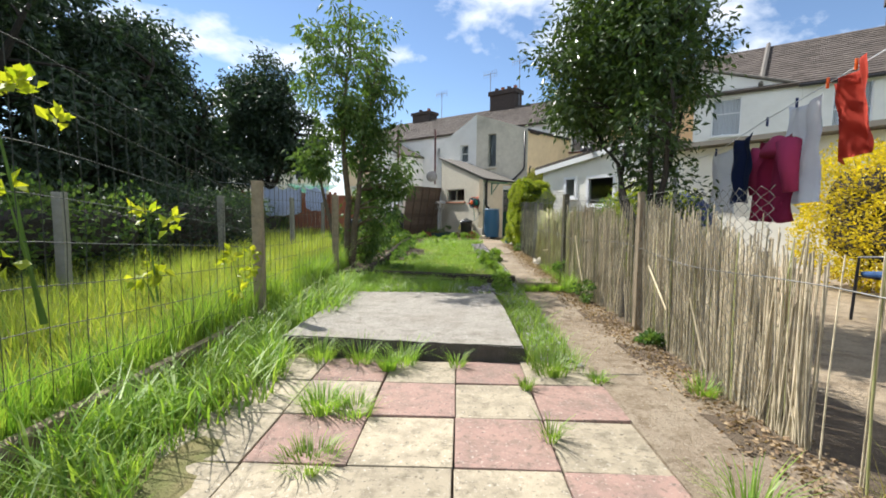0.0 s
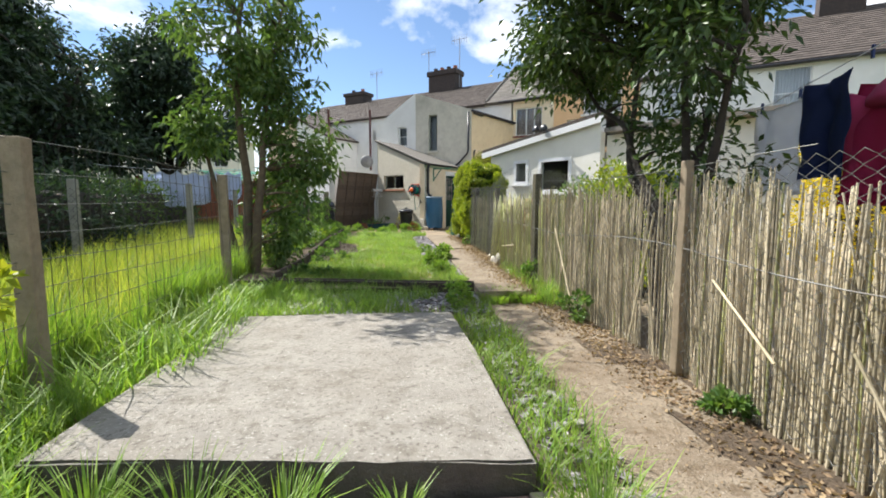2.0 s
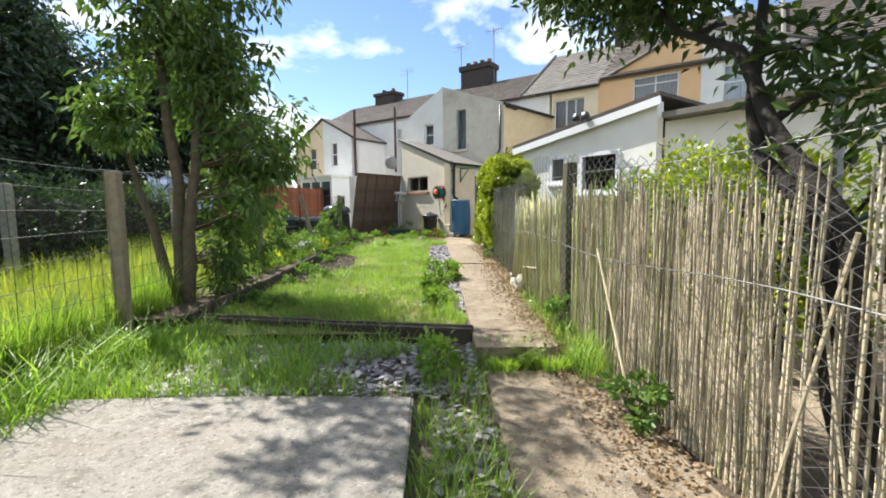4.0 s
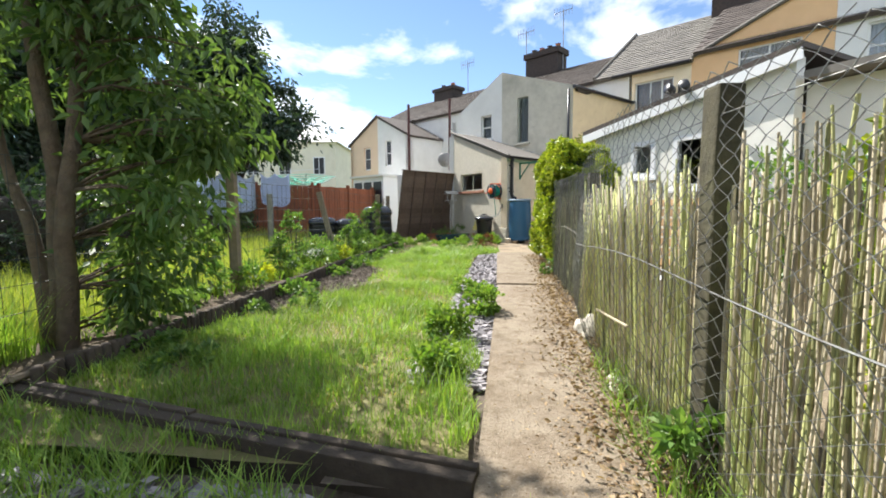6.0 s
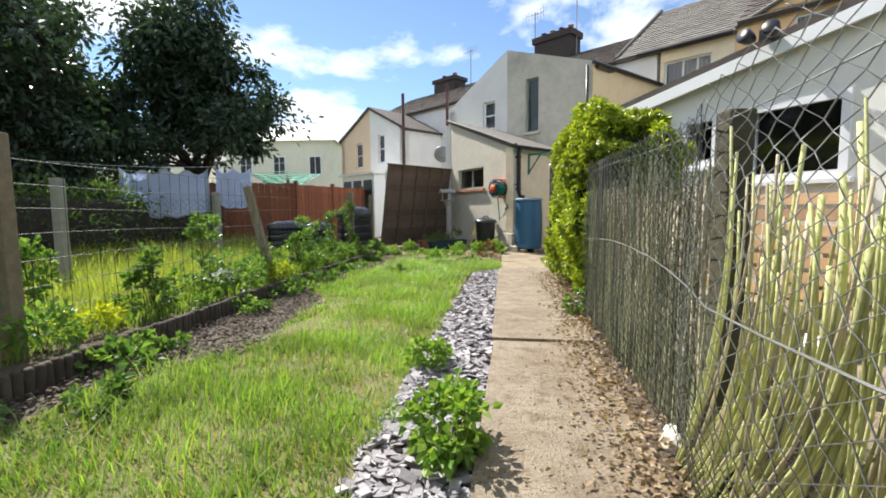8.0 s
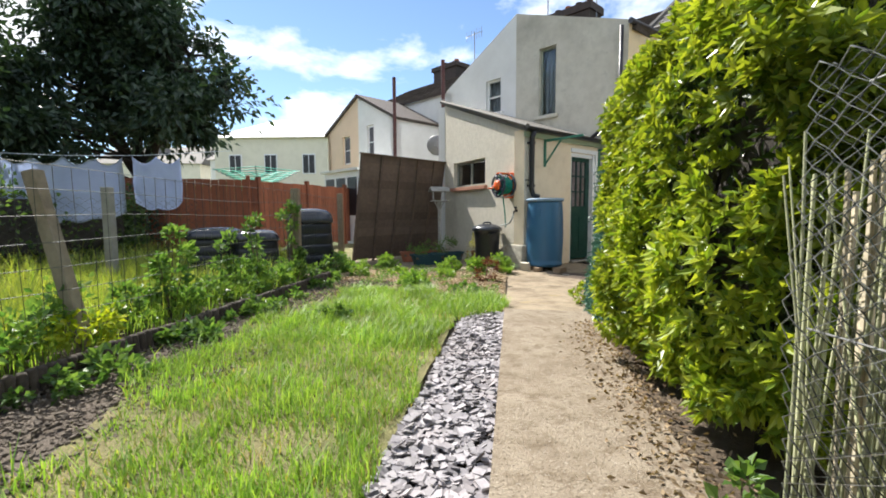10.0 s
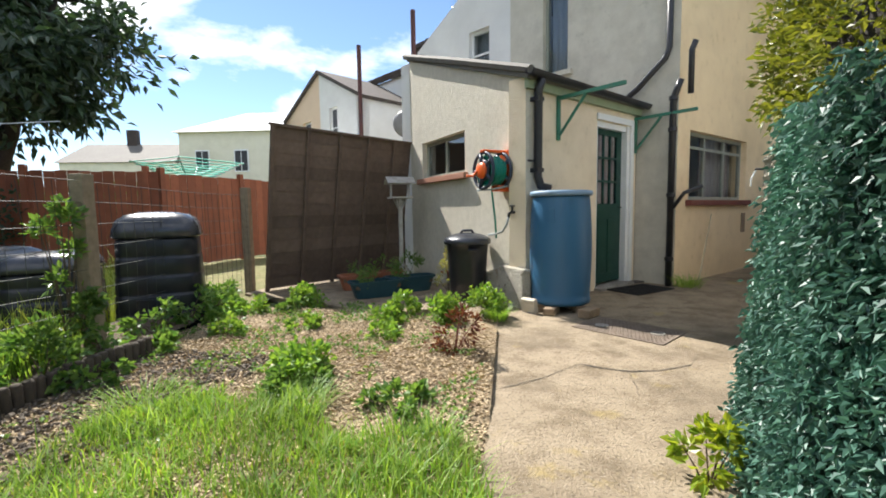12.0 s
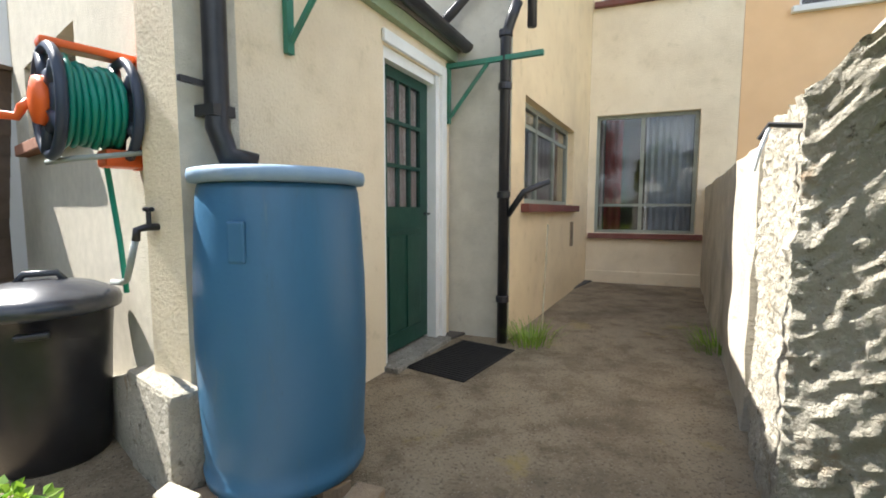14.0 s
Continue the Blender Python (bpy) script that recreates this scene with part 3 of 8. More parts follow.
def path_sheet(name, poly, z, label):
    bm = prismed(poly, -0.1, z)
    bmesh.ops.triangulate(bm, faces=[f for f in bm.faces if len(f.verts) > 4])
    return solid(name, bm, M_concrete, label, "path", kind="structure")


path_sheet("garden_path_front", [(1.30, 0.2), (2.0, 0.2), (1.95, 4.4), (2.02, 5.8), (1.95, 7.55), (1.29, 7.55), (1.28, 5.9), (1.24, 4.75), (1.31, 4.5)], 0.006, "cracked concrete garden path with dead leaves along its edge")
path_sheet("garden_path_middle", [(1.25, 7.72), (1.79, 7.72), (1.86, 9.5), (1.88, 11.78), (1.25, 11.78)], 0.10, "worn concrete garden path with a rough surface")
path_sheet("garden_path_far", [(1.235, 11.80), (1.89, 11.80), (1.92, 15.36), (1.17, 15.36)], 0.115, "pale smooth concrete path slab")
solid("patio", prismed([(1.15, 15.38), (1.95, 15.38), (2.35, 16.6), (3.3, 17.6), (7.6, 21.4), (5.6, 24.2), (1.0, 20.0), (-1.9, 20.9), (-2.1, 19.3), (-1.0, 18.9), (-0.05, 18.42), (0.48, 18.72), (0.92, 18.35), (1.09, 17.9), (1.13, 16.6)], -0.1, lambda x, y: 0.095 if y < 16.5 else 0.03), M_patio, "damp stained concrete yard beside the house", "patio", kind="structure")

# cast slab, front edge broken
bm = bmesh.new()
prism(bm, [(-0.92, 4.93), (-0.3, 4.88), (0.35, 4.80), (0.89, 4.75), (0.895, 6.0), (0.875, 7.10), (0.0, 7.12), (-0.94, 7.11)], -0.08, lambda x, y: 0.115 - 0.06 * (y - 4.8) / 2.3)
bmesh.ops.bevel(bm, geom=[e for e in bm.edges if all(v.co.z > 0 for v in e.verts)], offset=0.012, segments=2, affect='EDGES')
bmesh.ops.subdivide_edges(bm, edges=[e for e in bm.edges if e.calc_length() > 0.4], cuts=6)
for v in bm.verts:
    if v.co.y < 4.97:
        v.co.y += 0.022 * noise.noise((v.co.x * 7, v.co.z * 9, 1))
        v.co.z += 0.010 * noise.noise((v.co.x * 9, 4, v.co.z))
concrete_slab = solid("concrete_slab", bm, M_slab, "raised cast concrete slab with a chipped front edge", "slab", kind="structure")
# upright faces take a much darker material than the top
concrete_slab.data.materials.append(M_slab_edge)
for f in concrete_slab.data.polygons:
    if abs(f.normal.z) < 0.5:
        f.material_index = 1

# ---- the house: plan ----
C0, C1, CR = (1.36, 18.88), (3.25, 20.3), (5.50, 22.71)
AK, AD, A2, AS, AR = 127.0, 49.0, 144.0, 47.0, -36.0
INNER = along(C0, AD, 2.22)


def wall(name, p, ang, length, thick, tops, holes, side, material, label, z0=0.0):
    return solid(name, wall_bm(length, thick, tops, holes, side, z0), material, label, "wall", kind="structure", m=place(p, ang))


wall_kitchen = wall("wall_kitchen_end", C0, AK, 2.86, 0.22, [(0, 2.36), (2.86, 3.34)], [(1.20, 2.44, 1.50, 2.02)], -1, M_render_pebble, "rough cream rendered end wall of the lean-to kitchen", -0.1)
wall("wall_kitchen_door", C0, AD, 2.24, 0.22, [(0, 2.34), (2.24, 2.34)], [(1.30, 2.06, 0.06, 2.07)], 1, M_cream, "cream painted wall with the back door", -0.1)
wall("wall_wing_end", C1, A2, 2.56, 0.24, [(0, 4.52), (2.56, 5.42)], [(1.53, 1.95, 3.06, 4.49)], -1, M_render_grey, "grey cement-rendered gable of the rear wing", -0.1)
wall("wall_wing_neighbour", along(C1, A2, 2.562), A2, 2.26, 0.24, [(0, 5.42), (2.26, 4.16)], [(0.44, 0.90, 3.34, 4.13)], -1, M_white, "white painted half gable of the adjoining wing", -0.1)
wall("wall_wing_side", C1, AS, 3.3, 0.24, [(0, 4.5), (3.3, 4.5)], [(0.34, 2.30, 1.12, 2.02)], 1, M_yellow, "warm yellow painted side wall of the rear wing", -0.1)
wall("wall_rear", CR, AR, 1.80, 0.26, [(0, 5.42), (1.80, 5.42)], [(0.10, 1.38, 0.74, 2.38), (0.10, 1.30, 3.90, 5.08)], 1, M_cream, "cream painted rear wall of the house", -0.1)
wall("wall_rear_orange", along(CR, AR, 1.804), AR, 3.3, 0.26, [(0, 5.5), (3.0, 6.75), (3.3, 6.7)], [(1.2, 2.65, 4.55, 5.47), (0.55, 1.6, 3.5, 4.4)], 1, M_orange, "orange painted rear gable of the neighbouring house", -0.1)
wall("wall_rear_white", along(CR, AR, 5.108), AR, 3.3, 0.26, [(0, 6.7), (3.3, 5.55)], [(0.6, 1.55, 4.05, 5.42)], 1, M_white, "white painted rear gable along the terrace", -0.1)
wall("wall_rear_white_far", along(CR, AR, 8.412), AR, 9.0, 0.26, [(0, 5.6), (9.0, 5.6)], [(0.8, 1.8, 3.8, 5.45), (4.4, 5.4, 3.8, 5.4)], 1, M_white, "white painted rear wall at the end of the terrace", -0.1)
# closing walls behind, so that the rooms stay dim
for p, ang, ln, h, nm in ((along(C0, AK, 2.86), 54, 1.9, 3.3, "wall_kitchen_back"), (along(C1, A2, 4.82), 54, 3.4, 4.1, "wall_wing_back"), (along(C1, A2, 2.44, -0.3), 54, 3.2, 4.4, "wall_party"), (along(CR, AR, -15.0, 3.2), AR, 33.0, 5.2, "wall_street"), (along(CR, AR, -15.0), AR, 14.9, 5.35, "wall_rear_left")):
    wall(nm, p, ang, ln, 0.2, [(0, h), (ln, h)], [], -1 if nm == "wall_wing_back" else 1, M_white, "plain painted house wall", -0.1)
solid("floor", prismed([tuple(along(CR, AR, -9, 3.2)[:2]), tuple(along(CR, AR, 18, 3.2)[:2]), tuple(along(CR, AR, 18)[:2]), tuple(along(CR, AR, 0.1)[:2]), tuple(along(C1, AS, 0.3, 0.3)[:2]), tuple(along(C0, AD, 0.3, 0.3)[:2]), tuple(along(C0, AK, 2.8, -0.1)[:2]), tuple(along(C1, A2, 4.7, -0.1)[:2])], -0.05, 0.05), M_room, "house floor coloured dark for unlit rooms", "floor", kind="structure")


def tiled(name, quad, rows, cols, thick, material, parent, lift=0.012):
    """A roof slope of single tiles in courses, each course lapped over the one below. quad: eave left, eave right, ridge right, ridge left."""
    a, b, c, d = [np.array(q, float) for q in quad]
    n = np.cross(b - a, d - a)
    n /= np.linalg.norm(n)
    n *= np.sign(n[2])
    verts, faces = [], []
    for r in range(rows):
        v0, v1 = r / rows, min(1.0, (r + 1.12) / rows)
        for k in range(cols):
            o = 0.5 if r % 2 else 0.0
            u0, u1 = max(0, (k + o) / cols), min(1, (k + o + 0.96) / cols)
            if u1 <= u0:
                continue
            pt = lambda u, v: (a + (b - a) * u) * (1 - v) + (d + (c - d) * u) * v
            i = len(verts)
            j = rng.uniform(-0.003, 0.003)
            up = n * (lift + 0.012 + j)
            verts += [pt(u0, v0) + up, pt(u1, v0) + up, pt(u1, v1) + n * (0.002 + j), pt(u0, v1) + n * (0.002 + j), pt(u0, v0), pt(u1, v0)]
            faces += [(i, i + 1, i + 2, i + 3), (i + 4, i + 5, i + 1, i)]
    ob = part(name, mesh_np(name, verts, faces, material), None, parent)
    tagged(ob, kind="stuff")
    return ob


def roof(name, quad, material, label, rows=0, cols=0, thick=0.1):
    top = thing(name, None, label, "roof", kind="structure")
    part("roof_deck", slab3(bmesh.new(), quad, thick), material, top)
    if rows:
        tiled("roof_tiles", quad, rows, cols, thick, material, top)
    return top


def up(v, z):
    return (v[0], v[1], z)


# lean-to roof with its verge and eave boards
KL = along(C0, AK, 2.86)
e0, e1 = along(C0, AD, -0.06, -0.10), along(C0, AD, 2.36, -0.10)
b0, b1 = along(C0, AK, 2.92), along(C0, AK, 2.92) + (INNER - Vector((*C0, 0)))
roof("roof_lean_to", [up(e0, 2.36), up(e1, 2.36), up(b1, 3.42), up(b0, 3.42)], M_slate_roof, "grey felted mono-pitch roof over the kitchen", thick=0.07)
verge = thing("roof_verge", None, "dark weathered verge board along the lean-to roof", "verge", kind="structure")
part("verge_board", tubed([along(C0, AK, -0.12, 0.03, 2.37), along(C0, AK, 1.4, 0.03, 2.90), along(C0, AK, 2.95, 0.03, 3.42)], 0.045, 6), M_slate_roof, verge)
# wing roofs
ridge0, ridge1 = along(C1, A2, 2.56, -0.10, 5.37), along(C1, A2, 2.56, -3.6, 5.37)
roof("roof_wing", [along(C1, A2, -0.12, -0.10, 4.44), along(C1, A2, -0.12, -3.3, 4.44), ridge1, ridge0], M_rooftile, "brown tiled slope over the rear wing", 12, 16)
roof("roof_wing_neighbour", [along(C1, A2, 4.9, -3.6, 4.08), along(C1, A2, 4.9, -0.10, 4.08), ridge0, ridge1], M_rooftile, "brown tiled slope over the adjoining wing", 12, 16)
solid("wing_eave", tubed([along(C1, AS, -0.05, -0.06, 4.47), along(C1, AS, 3.35, -0.06, 4.47)], 0.055, 8), M_pipe, "black gutter along the eave of the rear wing", "gutter", kind="structure")
# main terrace roof: a brown stretch, a grey stretch, then brown again
def terrace_roof(name, s0, s1, ze, zr, material, label, back=3.6, over=0.16):
    roof(name, [along(CR, AR, s0, -over, ze), along(CR, AR, s1, -over, ze), along(CR, AR, s1, back, zr), along(CR, AR, s0, back, zr)], material, label, 22, int((s1 - s0) / 0.3))
    solid(name + "_back", slab3(bmesh.new(), [along(CR, AR, s0, back, zr), along(CR, AR, s1, back, zr), along(CR, AR, s1, back + 3.4, ze), along(CR, AR, s0, back + 3.4, ze)], 0.1), material, "street side of the terrace roof", "roof", kind="structure")


terrace_roof("roof_terrace_left", -15.0, -1.3, 5.40, 7.35, M_rooftile, "long brown tiled terrace roof")
terrace_roof("roof_terrace_grey", -1.28, 1.85, 5.42, 7.95, M_slate_roof, "pale grey slate roof above the cream house")
terrace_roof("roof_terrace_right", 1.87, 18.0, 5.60, 8.15, M_rooftile, "long brown tiled terrace roof with a raised party ridge")
solid("eave_main", tubed([along(CR, AR, -0.6, -0.2, 5.40), along(CR, AR, 1.8, -0.2, 5.40)], 0.06, 8), M_pipe, "black gutter under the main eave", "gutter", kind="structure")
solid("eave_right", tubed([along(CR, AR, 8.3, -0.2, 5.52), along(CR, AR, 17.6, -0.2, 5.52)], 0.06, 8), M_pipe, "black gutter under the long eave", "gutter", kind="structure")
for s0, z0, s1, z1, nm in ((1.80, 5.52, 4.8, 6.80, "verge_orange"), (4.8, 6.80, 8.4, 5.6, "verge_white")):
    solid(nm, tubed([along(CR, AR, s0, -0.05, z0), along(CR, AR, s1, -0.05, z1)], 0.06, 6), M_slate_roof, "dark verge of the neighbouring gable", "verge", kind="structure")
solid("party_ridge", tubed([along(CR, AR, -1.29, -0.1, 5.50), along(CR, AR, -1.29, 3.6, 8.0)], 0.06, 6), M_slate_roof, "raised mortar line between two roofs", "roof", kind="structure")
solid("party_ridge_right", tubed([along(CR, AR, 7.2, -0.1, 5.74), along(CR, AR, 7.2, 3.6, 8.25)], 0.08, 6), M_slate_roof, "raised mortar line between two roofs", "roof", kind="structure")

# ---- windows and doors ----
def window(name, p, ang, side, s0, s1, z0, z1, frame_mat, label, cols=(), rows=(), sill=None, depth=0.08, bar=0.045, curtain=(), sill_over=0.08, room=True):
    """A window set back in a wall's opening: frame, bars, panes, sill, curtains and a dark plane painted as the room's
    shade. cols, rows: fractions.
    """
    t = thing(name, place(p, ang), label, "window", kind="structure")
    y = side * depth
    bm = bmesh.new()
    yy = sorted((y, y + side * 0.05))
    box(bm, s0, s1, yy[0], yy[1], z1 - bar, z1)
    box(bm, s0, s1, yy[0], yy[1], z0, z0 + bar)
    box(bm, s0, s0 + bar, yy[0], yy[1], z0 + bar, z1 - bar)
    box(bm, s1 - bar, s1, yy[0], yy[1], z0 + bar, z1 - bar)
    part("window_frame", bm, frame_mat, t)
    xs = [s0 + bar] + [s0 + (s1 - s0) * c for c in cols] + [s1 - bar]
    for c in xs[1:-1]:
        part("mullion", boxed(c - bar / 2, c + bar / 2, yy[0] + 0.004, yy[1] - 0.004, z0 + bar, z1 - bar), frame_mat, t)
    for i, z in enumerate(rows):
        zz = z0 + (z1 - z0) * z
        part("transom", boxed(s0 + bar, s1 - bar, yy[0] + 0.008, yy[1] - 0.008, zz - bar * 0.4, zz + bar * 0.4), frame_mat, t)
    for a, b in zip(xs, xs[1:]):
        g = part("pane", boxed(a, b, y + side * 0.022 - 0.002, y + side * 0.022 + 0.002, z0 + bar, z1 - bar), M_glass, t)
        g.visible_shadow = False
    if sill:
        yo = sorted((y, -side * 0.07))
        part("window_sill", boxed(s0 - sill_over, s1 + sill_over, yo[0], yo[1], z0 - 0.075, z0 - 0.002, bevel=0.008), sill, t)
    for ma, a, b in curtain:
        n = max(6, int((b - a) * 50))
        cx = np.linspace(a, b, n)
        cy = y + side * (0.16 + 0.025 * np.sin(np.arange(n) * 1.5) + 0.01 * np.sin(np.arange(n) * 0.7))
        verts = np.r_[np.c_[cx, cy, np.full(n, z0 + 0.01)], np.c_[cx, cy, np.full(n, z1)]]
        i = np.arange(n - 1)
        part("curtain", mesh_np("curtain", verts, np.c_[i, i + 1, i + 1 + n, i + n], ma, True), None, t)
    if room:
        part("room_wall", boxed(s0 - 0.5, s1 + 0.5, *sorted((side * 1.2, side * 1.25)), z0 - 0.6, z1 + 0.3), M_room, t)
    return t


window("window_kitchen", C0, AK, -1, 1.20, 2.44, 1.50, 2.02, M_metal_frame, "small dark metal window with a red tile sill", (0.52,), (), M_sill_tile)
window("window_upper_narrow", C1, A2, -1, 1.53, 1.95, 3.06, 4.49, M_metal_frame, "tall narrow upstairs window with frosted panes", (), (), M_render_grey, curtain=((M_curtain, 1.55, 1.93),))
window("window_upper_white", along(C1, A2, 2.562), A2, -1, 0.44, 0.90, 3.34, 4.13, M_white_gloss, "upstairs sash window in the white gable", (), (0.5,), M_white, curtain=((M_curtain, 0.46, 0.88),))
window("window_side", C1, AS, 1, 0.34, 2.30, 1.12, 2.02, M_metal_frame, "metal casement window with curtains and a red sill", (0.33, 0.67), (0.78,), M_sill_red, curtain=((M_curtain_pale, 1.2, 2.2),))
window("window_rear", CR, AR, 1, 0.10, 1.38, 0.74, 2.38, M_metal_frame, "large metal window with grey curtains and a red sill", (0.47,), (0.24,), M_sill_red, curtain=((M_curtain, 0.76, 1.34), (M_curtain_pale, 0.12, 0.2), (M_curtain_red, 0.22, 0.45)))
window("window_rear_upper", CR, AR, 1, 0.10, 1.30, 3.90, 5.08, M_white_gloss, "upstairs window with pink net curtains", (0.4, 0.7), (), M_sill_red, curtain=((M_curtain_pale, 0.14, 1.26),))
window("window_orange_upper", along(CR, AR, 1.804), AR, 1, 1.2, 2.65, 4.55, 5.47, M_upvc, "white plastic upstairs window in the orange wall", (0.5,), (0.7,), M_white, curtain=((M_curtain, 1.25, 2.6),))
window("window_orange_lower", along(CR, AR, 1.804), AR, 1, 0.55, 1.6, 3.5, 4.4, M_upvc, "white plastic window in the orange wall", (0.5,), (), M_white)
window("window_white_upper", along(CR, AR, 5.108), AR, 1, 0.6, 1.55, 4.05, 5.42, M_upvc, "white upstairs window with pale blinds", (), (0.6,), M_white, curtain=((M_cl_white, 0.62, 1.53),))
window("window_far_upper", along(CR, AR, 8.412), AR, 1, 0.8, 1.8, 3.8, 5.45, M_upvc, "white sash window at the end of the terrace", (), (0.5,), M_white, curtain=((M_cl_white, 0.82, 1.78),))
window("window_far_upper_end", along(CR, AR, 8.412), AR, 1, 4.4, 5.4, 3.8, 5.4, M_upvc, "white sash window at the end of the terrace", (), (0.5,), M_white, curtain=((M_cl_white, 4.42, 5.38),))

# ---- back door, set back in its opening and standing shut ----
dm = place(C0, AD)
door = thing("door_back", dm, "dark green panelled back door with small curtained panes", "door", kind="structure")
bm = bmesh.new()
box(bm, 1.30, 1.345, 0.02, 0.12, 0.06, 2.07)
box(bm, 2.005, 2.06, 0.0, 0.12, 0.06, 2.07)
box(bm, 1.345, 2.005, 0.02, 0.12, 2.0, 2.07)
part("door_frame", bm, M_white_gloss, door)
part("architrave", boxed(2.062, 2.14, -0.028, 0.02, 0.03, 2.15, bevel=0.006), M_white_gloss, door)
part("architrave", boxed(1.28, 2.14, -0.026, -0.002, 2.075, 2.15, bevel=0.006), M_white_gloss, door)
dl = part("door_leaf", wall_bm(0.655, 0.04, [(0, 1.915), (0.655, 1.915)], [(0.10 + 0.155 * i, 0.235 + 0.155 * i, 1.0 + 0.29 * j, 1.265 + 0.29 * j) for i in range(3) for j in range(3)], 1, 0.0), M_green_paint, door, at=pose(1.347, 0.075, 0.085))
for i in range(3):
    for j in range(3):
        g = part("pane", boxed(0.10 + 0.155 * i, 0.235 + 0.155 * i, 0.016, 0.020, 1.0 + 0.29 * j, 1.265 + 0.29 * j), M_glass, dl)
        g.visible_shadow = False
for i in range(2):
    part("door_panel", boxed(0.10 + 0.24 * i, 0.29 + 0.24 * i, -0.010, -0.001, 0.13, 0.80, bevel=0.004), M_green_paint, dl)
for x0, x1, z0, z1 in ((0.08, 0.55, 0.105, 0.125), (0.08, 0.55, 0.82, 0.84)):
    part("door_mould", boxed(x0, x1, -0.008, -0.001, z0, z1), M_green_paint, dl)
part("door_handle", tubed([(0.60, -0.002, 0.95), (0.60, -0.045, 0.95), (0.53, -0.05, 0.95)], 0.009, 8), M_pipe, dl, "black lever handle")
n = 30
cx = np.linspace(0.09, 0.56, n)
cy = 0.038 + 0.008 * np.sin(np.arange(n) * 1.9)
i = np.arange(n - 1)
part("curtain", mesh_np("door_curtain", np.r_[np.c_[cx, cy, np.full(n, 0.98)], np.c_[cx, cy, np.full(n, 1.87)]], np.c_[i, i + 1, i + 1 + n, i + n], M_curtain_door, True), None, dl, "pale pink striped curtain")
part("threshold", boxed(1.28, 2.08, -0.10, 0.14, 0.0, 0.062, bevel=0.008), M_slab, door)
# dark sheet added behind the door panes for the unlit room
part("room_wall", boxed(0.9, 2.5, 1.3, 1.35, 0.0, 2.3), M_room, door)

# ---- gutters and pipes ----
gutter = thing("gutter", dm, "black gutter and downpipe at the kitchen corner", "gutter", kind="structure")
bm = bmesh.new()
prof = [(0.055 * math.cos(a), 0.055 * math.sin(a)) for a in np.linspace(math.pi, 2 * math.pi, 9)] + [(0.047 * math.cos(a), 0.047 * math.sin(a)) for a in np.linspace(2 * math.pi, math.pi, 9)]
va = [bm.verts.new((-0.10, -0.13 + y, 2.36 + z)) for y, z in prof]
vb = [bm.verts.new((2.44, -0.13 + y, 2.345 + z)) for y, z in prof]
for k in range(len(prof)):
    bm.faces.new((va[k], va[(k + 1) % len(prof)], vb[(k + 1) % len(prof)], vb[k]))
bm.faces.new(va[::-1])
bm.faces.new(vb)
part("gutter_trough", bm, M_pipe, gutter)
part("fascia", boxed(-0.02, 2.3, -0.055, -0.004, 2.22, 2.34), M_fascia, gutter, "flaking pale green fascia board")
part("downpipe", tubed([(0.10, -0.13, 2.31), (0.10, -0.08, 2.2), (0.10, -0.075, 1.36), (0.12, -0.10, 1.26), (0.20, -0.15, 1.235)], 0.043, 12), M_pipe, gutter, smooth=True)
for z in (1.42, 2.12):
    part("pipe_bracket", boxed(0.055, 0.145, -0.115, -0.002, z - 0.02, z + 0.02), M_pipe, gutter)
part("pipe_bracket", boxed(-0.03, 0.06, -0.07, -0.05, 1.50, 1.52), M_pipe, gutter)

wing_pipe = thing("downpipe", place(C1, A2), "black cast-iron soil pipe at the corner of the wing", "downpipe", kind="structure")
part("upper_pipe", tubed([(0.10, 0.08, 4.42), (0.10, 0.08, 2.98), (0.14, 0.09, 2.86), (0.46, 0.10, 2.56), (0.66, 0.10, 2.42)], 0.038, 10), M_pipe, wing_pipe, smooth=True)
part("lower_pipe", tubed([(0.03, 0.10, 0.03), (0.03, 0.10, 2.34), (-0.02, 0.13, 2.46), (-0.06, 0.13, 2.56)], 0.040, 10), M_pipe, wing_pipe, smooth=True)
part("vent_pipe", tubed([(-0.16, 0.10, 2.38), (-0.16, 0.10, 2.88), (-0.20, 0.10, 2.98)], 0.034, 10), M_pipe, wing_pipe, smooth=True)
part("waste_pipe", tubed([(-0.3, 0.02, 1.28), (-0.12, 0.09, 1.2), (0.0, 0.10, 1.02)], 0.024, 8), M_pipe, wing_pipe, smooth=True)
for z in (0.35, 1.15, 1.95, 2.33):
    part("pipe_collar", lathed([(0.042, z), (0.052, z + 0.006), (0.052, z + 0.05), (0.042, z + 0.056)], 14, Matrix.Translation((0.03, 0.10, 0))), M_pipe, wing_pipe)
solid("leaning_cane", tubed([along(C1, AS, 0.18, -0.22, 0.04), along(C1, AS, 0.95, -0.05, 0.92)], 0.008, 6), M_reed, "thin cane leaning against the yellow wall", "cane")
solid("damp_vent", boxed(2.18, 2.32, -0.012, 0.002, 0.62, 0.92), M_brick_loose, "weathered terracotta air vent in the yellow wall", "vent", kind="structure", m=place(C1, AS))

